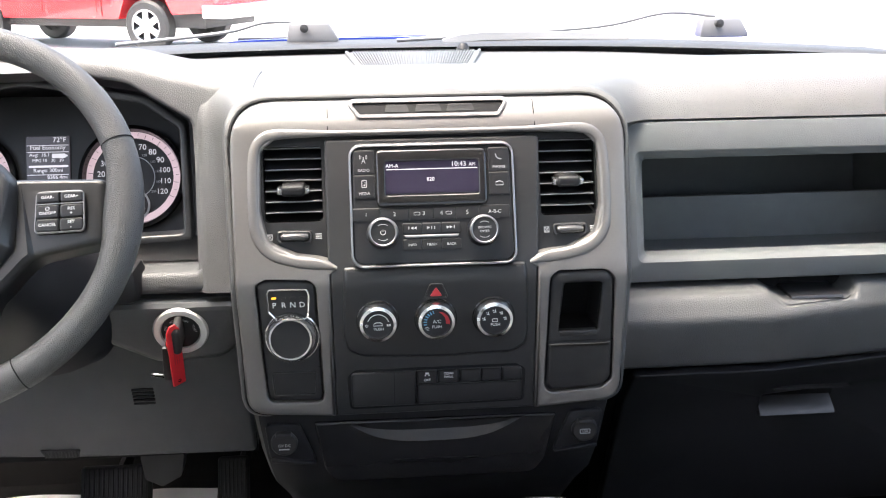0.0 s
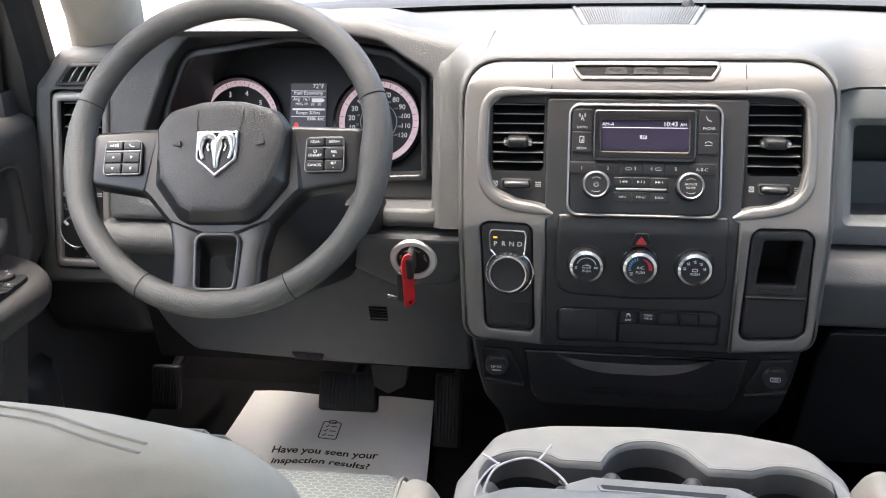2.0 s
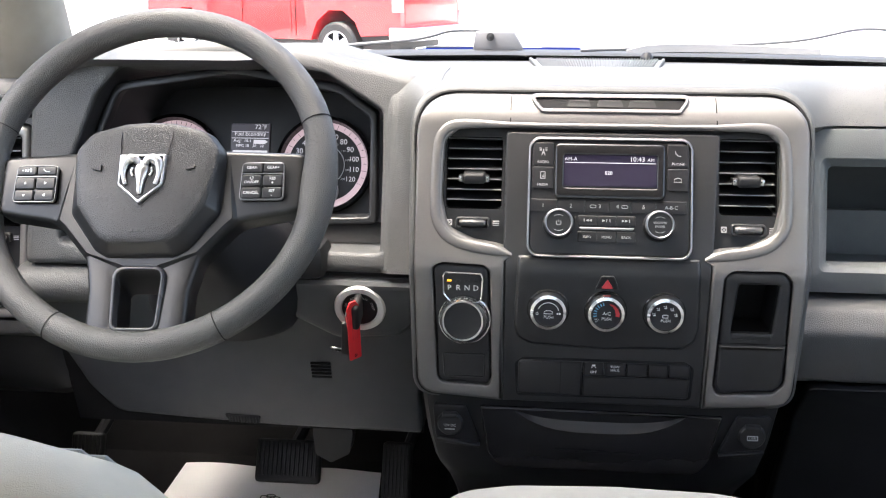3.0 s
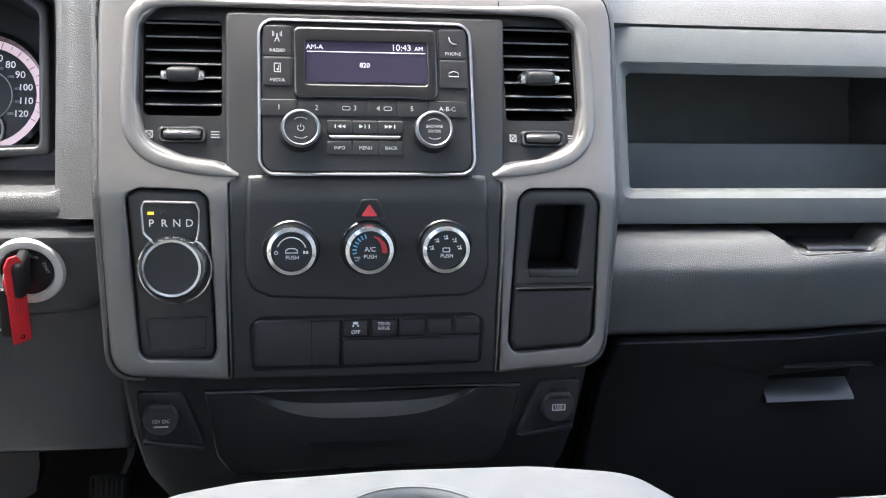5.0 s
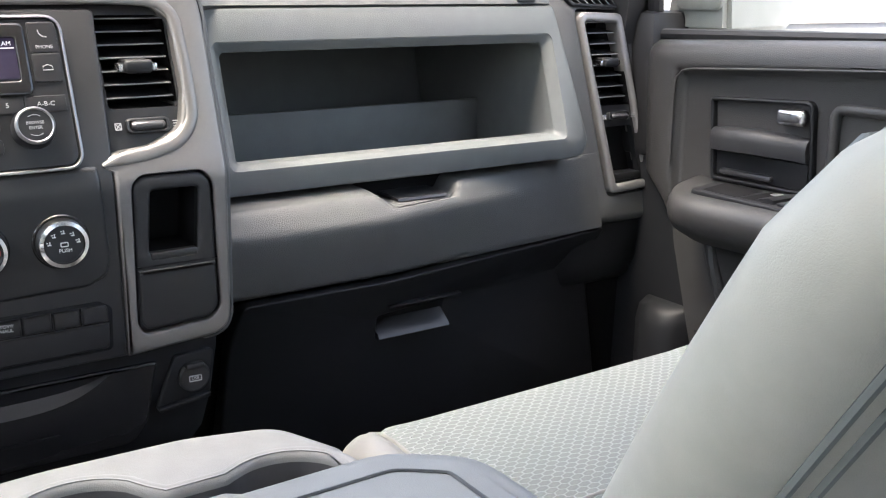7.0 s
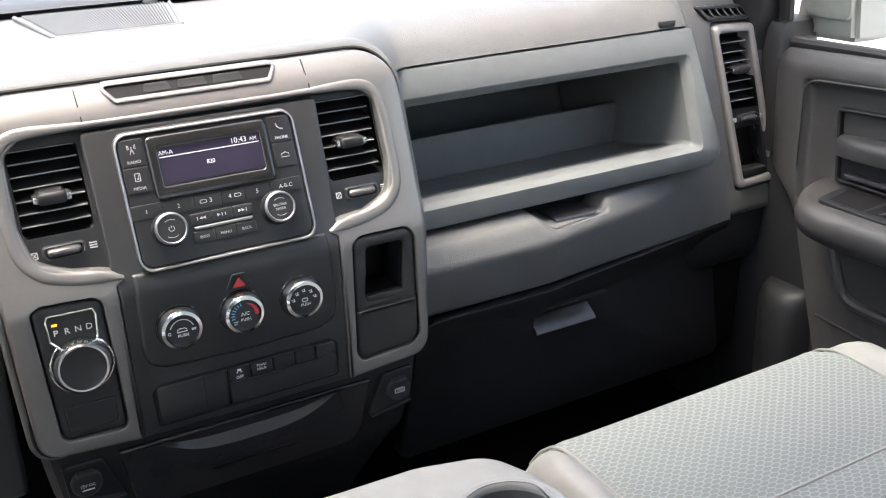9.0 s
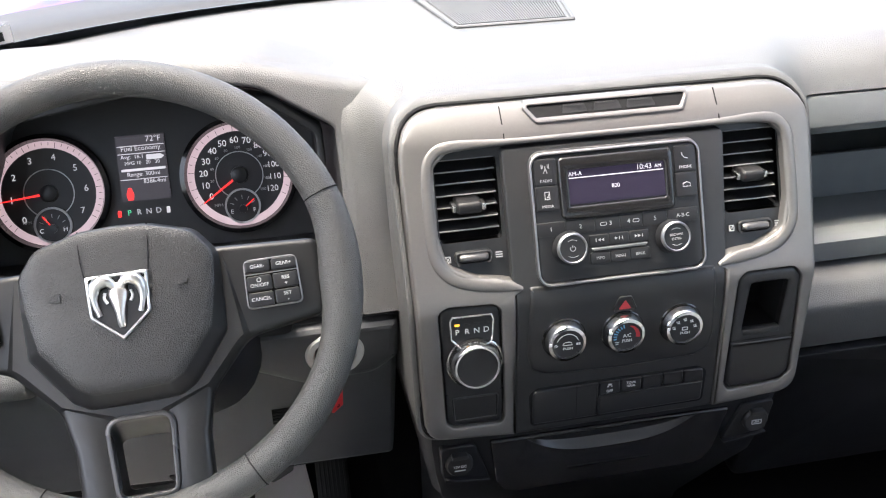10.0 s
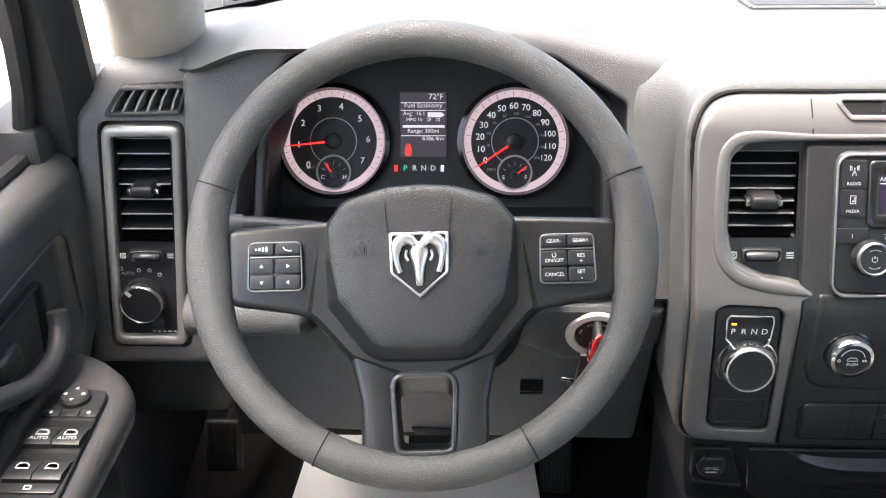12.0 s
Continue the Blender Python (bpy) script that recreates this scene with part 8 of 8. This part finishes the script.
    # raised rim of the map pocket, and the joint below it
    line = smooth_line([(0.985, 1.02), (0.972, 0.98), (0.955, 0.942), (0.940, 0.925), (0.90, 0.920), (0.75, 0.918), (0.5, 0.91)], 5)
    part("map_pocket", tube(bmesh.new(), [(X(P + 0.003), y, z) for y, z in line], 0.0085, 10), M_DOOR, d, "rim of the lower map pocket")
    line = [(0.995, 0.880), (0.90, 0.873), (0.79, 0.867), (0.5, 0.855)]
    part("lower_joint", tube(bmesh.new(), [(X(P + 0.004), y, z) for y, z in line], 0.0022, 6), M_LOWER, d)
    # glass and its frame
    bm = bmesh.new()
    loft(bm, [[(X(0.905 - 0.17 * v), y, 1.262 + 0.64 * v) for y in (1.135 - 0.56 * v ** 1.7, 0.8 - 0.25 * v, 0.3, -0.2)] for v in (0, 0.2, 0.4, 0.6, 0.8, 1.0)], closed=False)
    gl = part("window_pane", bm, M_GLASS, d, "clear side window, shut")
    gl.visible_shadow = False
    part("window_seal", tube(bmesh.new(), [(X(0.893), 1.14, 1.268), (X(0.893), 0.7, 1.276), (X(0.893), -0.2, 1.276)], 0.008, 8), M_RUBBER, d)
    part("sail_frame", tube(bmesh.new(), [(X(0.902 - 0.17 * k / 8), 1.135 - 0.56 * (k / 8) ** 1.7, 1.262 + 0.64 * k / 8) for k in range(9)], 0.011, 10), M_RUBBER, d)


door(-1)
door(1)


def side_mirror(s):
    m = thing("side_mirror", (s * 1.05, 1.10, 1.27), "dark door mirror with a wide glass on a grey mount", "side mirror")
    at = Matrix.Translation((s * 1.305, 1.125, 1.405)) @ Matrix.Rotation(radians(-9 * s), 4, "Z")
    o = rrect(-0.205, -0.140, 0.205, 0.160, 0.05, 8)
    bm = bmesh.new()
    loft(bm, [[(x, y, z) for x, z in inset(o, d)] for d, y in ((0.012, -0.004), (0.004, -0.008), (0.0, 0.0), (0.002, 0.03), (0.02, 0.07), (0.06, 0.10))])
    bmesh.ops.transform(bm, matrix=at, verts=bm.verts)
    part("shell", bm, M_WIPER, m, sharp=50)
    bm = plate_bm(inset(o, 0.013), -0.0090, -0.004)
    bmesh.ops.transform(bm, matrix=at, verts=bm.verts)
    part("mirror_glass", bm, M_MIRROR, m, "mirror glass showing sky")
    # mount at the front corner of the side window
    secs = [[(s * x, y0, z0), (s * x, y1, z0), (s * x, y1 - 0.012, z1), (s * x, y0 + 0.012, z1)] for x, y0, y1, z0, z1 in ((0.932, 1.035, 1.150, 1.270, 1.42), (0.985, 1.030, 1.150, 1.270, 1.42), (1.06, 1.035, 1.130, 1.272, 1.40), (1.14, 1.08, 1.13, 1.29, 1.38))]
    bm = loft(bmesh.new(), secs)
    bmesh.ops.bevel(bm, geom=list(bm.edges), offset=0.008, segments=2, affect="EDGES")
    part("mount", bm, M_MOUNT, m, "grey moulded mirror mount", sharp=50)
    part("mount_panel", _wp(s, rrect(1.045, 1.300, 1.125, 1.40, 0.012), 0.927, 0.934, 0.003), M_MOUNT, m)


side_mirror(-1)
side_mirror(1)

# ---- outside: red pickup, far building ----
def wheel_at(parent, x, y, z, r, w, ang):
    """A road wheel with tyre, rim and spokes; axle along local x."""
    m = Matrix.Translation((x, y, z)) @ Matrix.Rotation(ang, 4, "Z")
    tw = part("wheel", lathe(bmesh.new(), [(r * 0.62, -w / 2), (r * 0.90, -w / 2), (r, -w * 0.36), (r, w * 0.36), (r * 0.9, w / 2), (r * 0.62, w / 2)], m, 40, cap=False), M_RUBBER, parent, "black road tyre")
    part("rim", lathe(bmesh.new(), [(r * 0.64, -w * 0.46), (r * 0.60, -w * 0.50), (r * 0.56, -w * 0.30), (r * 0.2, -w * 0.18)], m, 40, cap=False), M_DARK, tw)
    for i in range(6):
        bm = box_bm(-0.055 * r / 0.4, -w * 0.50, 0.03, 0.055 * r / 0.4, -w * 0.34, r * 0.60, 0.012)
        bmesh.ops.transform(bm, matrix=m @ Matrix.Rotation(radians(60 * i), 4, "Y"), verts=bm.verts)
        part("spoke", bm, M_BRUSH, tw)
    part("hub", lathe(bmesh.new(), [(0.07, -w * 0.34), (0.06, -w * 0.53), (0.0, -w * 0.54)], m, 20, cap=False), M_BRUSH, tw)
    part("rim_edge", lathe(bmesh.new(), [(r * 0.66, -w * 0.46), (r * 0.64, -w * 0.53), (r * 0.58, -w * 0.50)], m, 40, cap=False), M_BRUSH, tw)


def red_pickup():
    """Parked side-on with its tail turned a little towards the camera. Built along local -x (nose) with the tail at 0."""
    t = thing("red_pickup", (-1.2, 16.5, 0), "red pickup truck parked side-on with chrome bumper", "pickup truck")
    M = Matrix.Translation((-2.2, 15.4, 0)) @ Matrix.Rotation(radians(-24), 4, "Z")

    def put(name, bm, mat, lab="", sharp=35):
        bmesh.ops.transform(bm, matrix=M, verts=bm.verts)
        return part(name, bm, mat, t, lab, sharp)
    # body side profile swept across the width (local y)
    prof = [(0.0, 0.62), (0.0, 1.33), (-0.05, 1.38), (-1.95, 1.38), (-2.0, 1.42), (-2.12, 1.86), (-2.35, 1.92), (-3.35, 1.90), (-3.95, 1.42), (-5.15, 1.28), (-5.40, 1.18), (-5.45, 0.62), (-4.95, 0.55), (-4.85, 0.80), (-4.60, 0.98), (-4.35, 0.98), (-4.10, 0.80), (-4.0, 0.50), (-1.75, 0.50), (-1.62, 0.80), (-1.38, 0.98), (-1.10, 0.98), (-0.86, 0.80), (-0.76, 0.58)]
    bm = bmesh.new()
    a = [bm.verts.new((x, 0, z)) for x, z in prof]
    b = [bm.verts.new((x, 1.95, z)) for x, z in prof]
    n = len(prof)
    for i in range(n):
        bm.faces.new((a[i], a[(i + 1) % n], b[(i + 1) % n], b[i]))
    for ring in (a, b):
        es = [bm.edges.get((ring[i], ring[(i + 1) % n])) for i in range(n)]
        bmesh.ops.triangle_fill(bm, edges=es, use_beauty=True)
    for v in bm.verts:
        if v.co.z > 1.5:
            v.co.y = 0.975 + (v.co.y - 0.975) * 0.84
    put("body", bm, M_REDPAINT, "glossy red body")
    for y in (0.045, 1.90):
        put("side_window", box_bm(-3.25, y, 1.46, -2.2, y + 0.02, 1.80, 0.008), M_GLOSS)
    put("tail_lamp", box_bm(-0.16, -0.012, 0.96, 0.015, 0.10, 1.30, 0.02), M_LAMPR, "pale and red tail lamp")
    put("tail_lamp", box_bm(-0.16, 1.85, 0.96, 0.015, 1.96, 1.30, 0.02), M_LAMPR, "pale and red tail lamp")
    put("rear_bumper", box_bm(-0.22, -0.02, 0.52, 0.20, 1.97, 0.74, 0.04), M_CHROME, "chrome step bumper")
    put("tailgate", box_bm(-0.02, 0.12, 0.76, 0.012, 1.83, 1.36, 0.02), M_REDPAINT)
    put("gate_handle", box_bm(0.01, 0.86, 1.22, 0.03, 1.10, 1.30, 0.01), M_RUBBER)
    put("underside", box_bm(-5.2, 0.2, 0.36, -0.3, 1.75, 0.60, 0.02), M_RUBBER)
    put("door_line", box_bm(-3.2, -0.004, 0.6, -3.19, 0.01, 1.42), M_DARK)
    put("door_line", box_bm(-2.15, -0.004, 0.6, -2.14, 0.01, 1.42), M_DARK)
    put("bed_line", box_bm(-2.06, -0.004, 0.55, -2.04, 0.01, 1.40), M_DARK)
    put("door_handle", box_bm(-2.45, -0.02, 1.12, -2.28, 0.01, 1.17, 0.01), M_REDPAINT)
    for x in (-1.25, -4.47):
        for y in (0.13, 1.82):
            p = M @ Vector((x, y, 0.40))
            wheel_at(t, p.x, p.y, p.z, 0.40, 0.26, radians(-24) + (0 if y < 1 else math.pi))


red_pickup()


def far_building():
    b = thing("building", (6, 46, 0), "low pale commercial building across the lot", "building")
    part("wall", box_bm(-8, 46, 0, 40, 52, 4.4, 0.05), M_WALL, b)
    part("roof", box_bm(-8.3, 45.6, 4.4, 40.3, 52.3, 4.8, 0.05), M_WALL, b)
    for i in range(9):
        x = -6 + i * 5.0
        # matt pale grey stands in for bright sky mirrored in the glass
        w = part("window", box_bm(x, 45.93, 0.5, x + 3.2, 46.02, 2.9, 0.02), M_GREYMARK, b)
        part("frame", plate_bm(rrect(x - 0.12, 0.38, x + 3.32, 3.02, 0.02), 45.88, 45.98, holes=[rrect(x + 0.05, 0.55, x + 3.15, 2.85, 0.02)]), M_LINER, w)
        part("mullion", box_bm(x + 1.55, 45.88, 0.5, x + 1.65, 45.95, 2.9), M_LINER, w)


far_building()
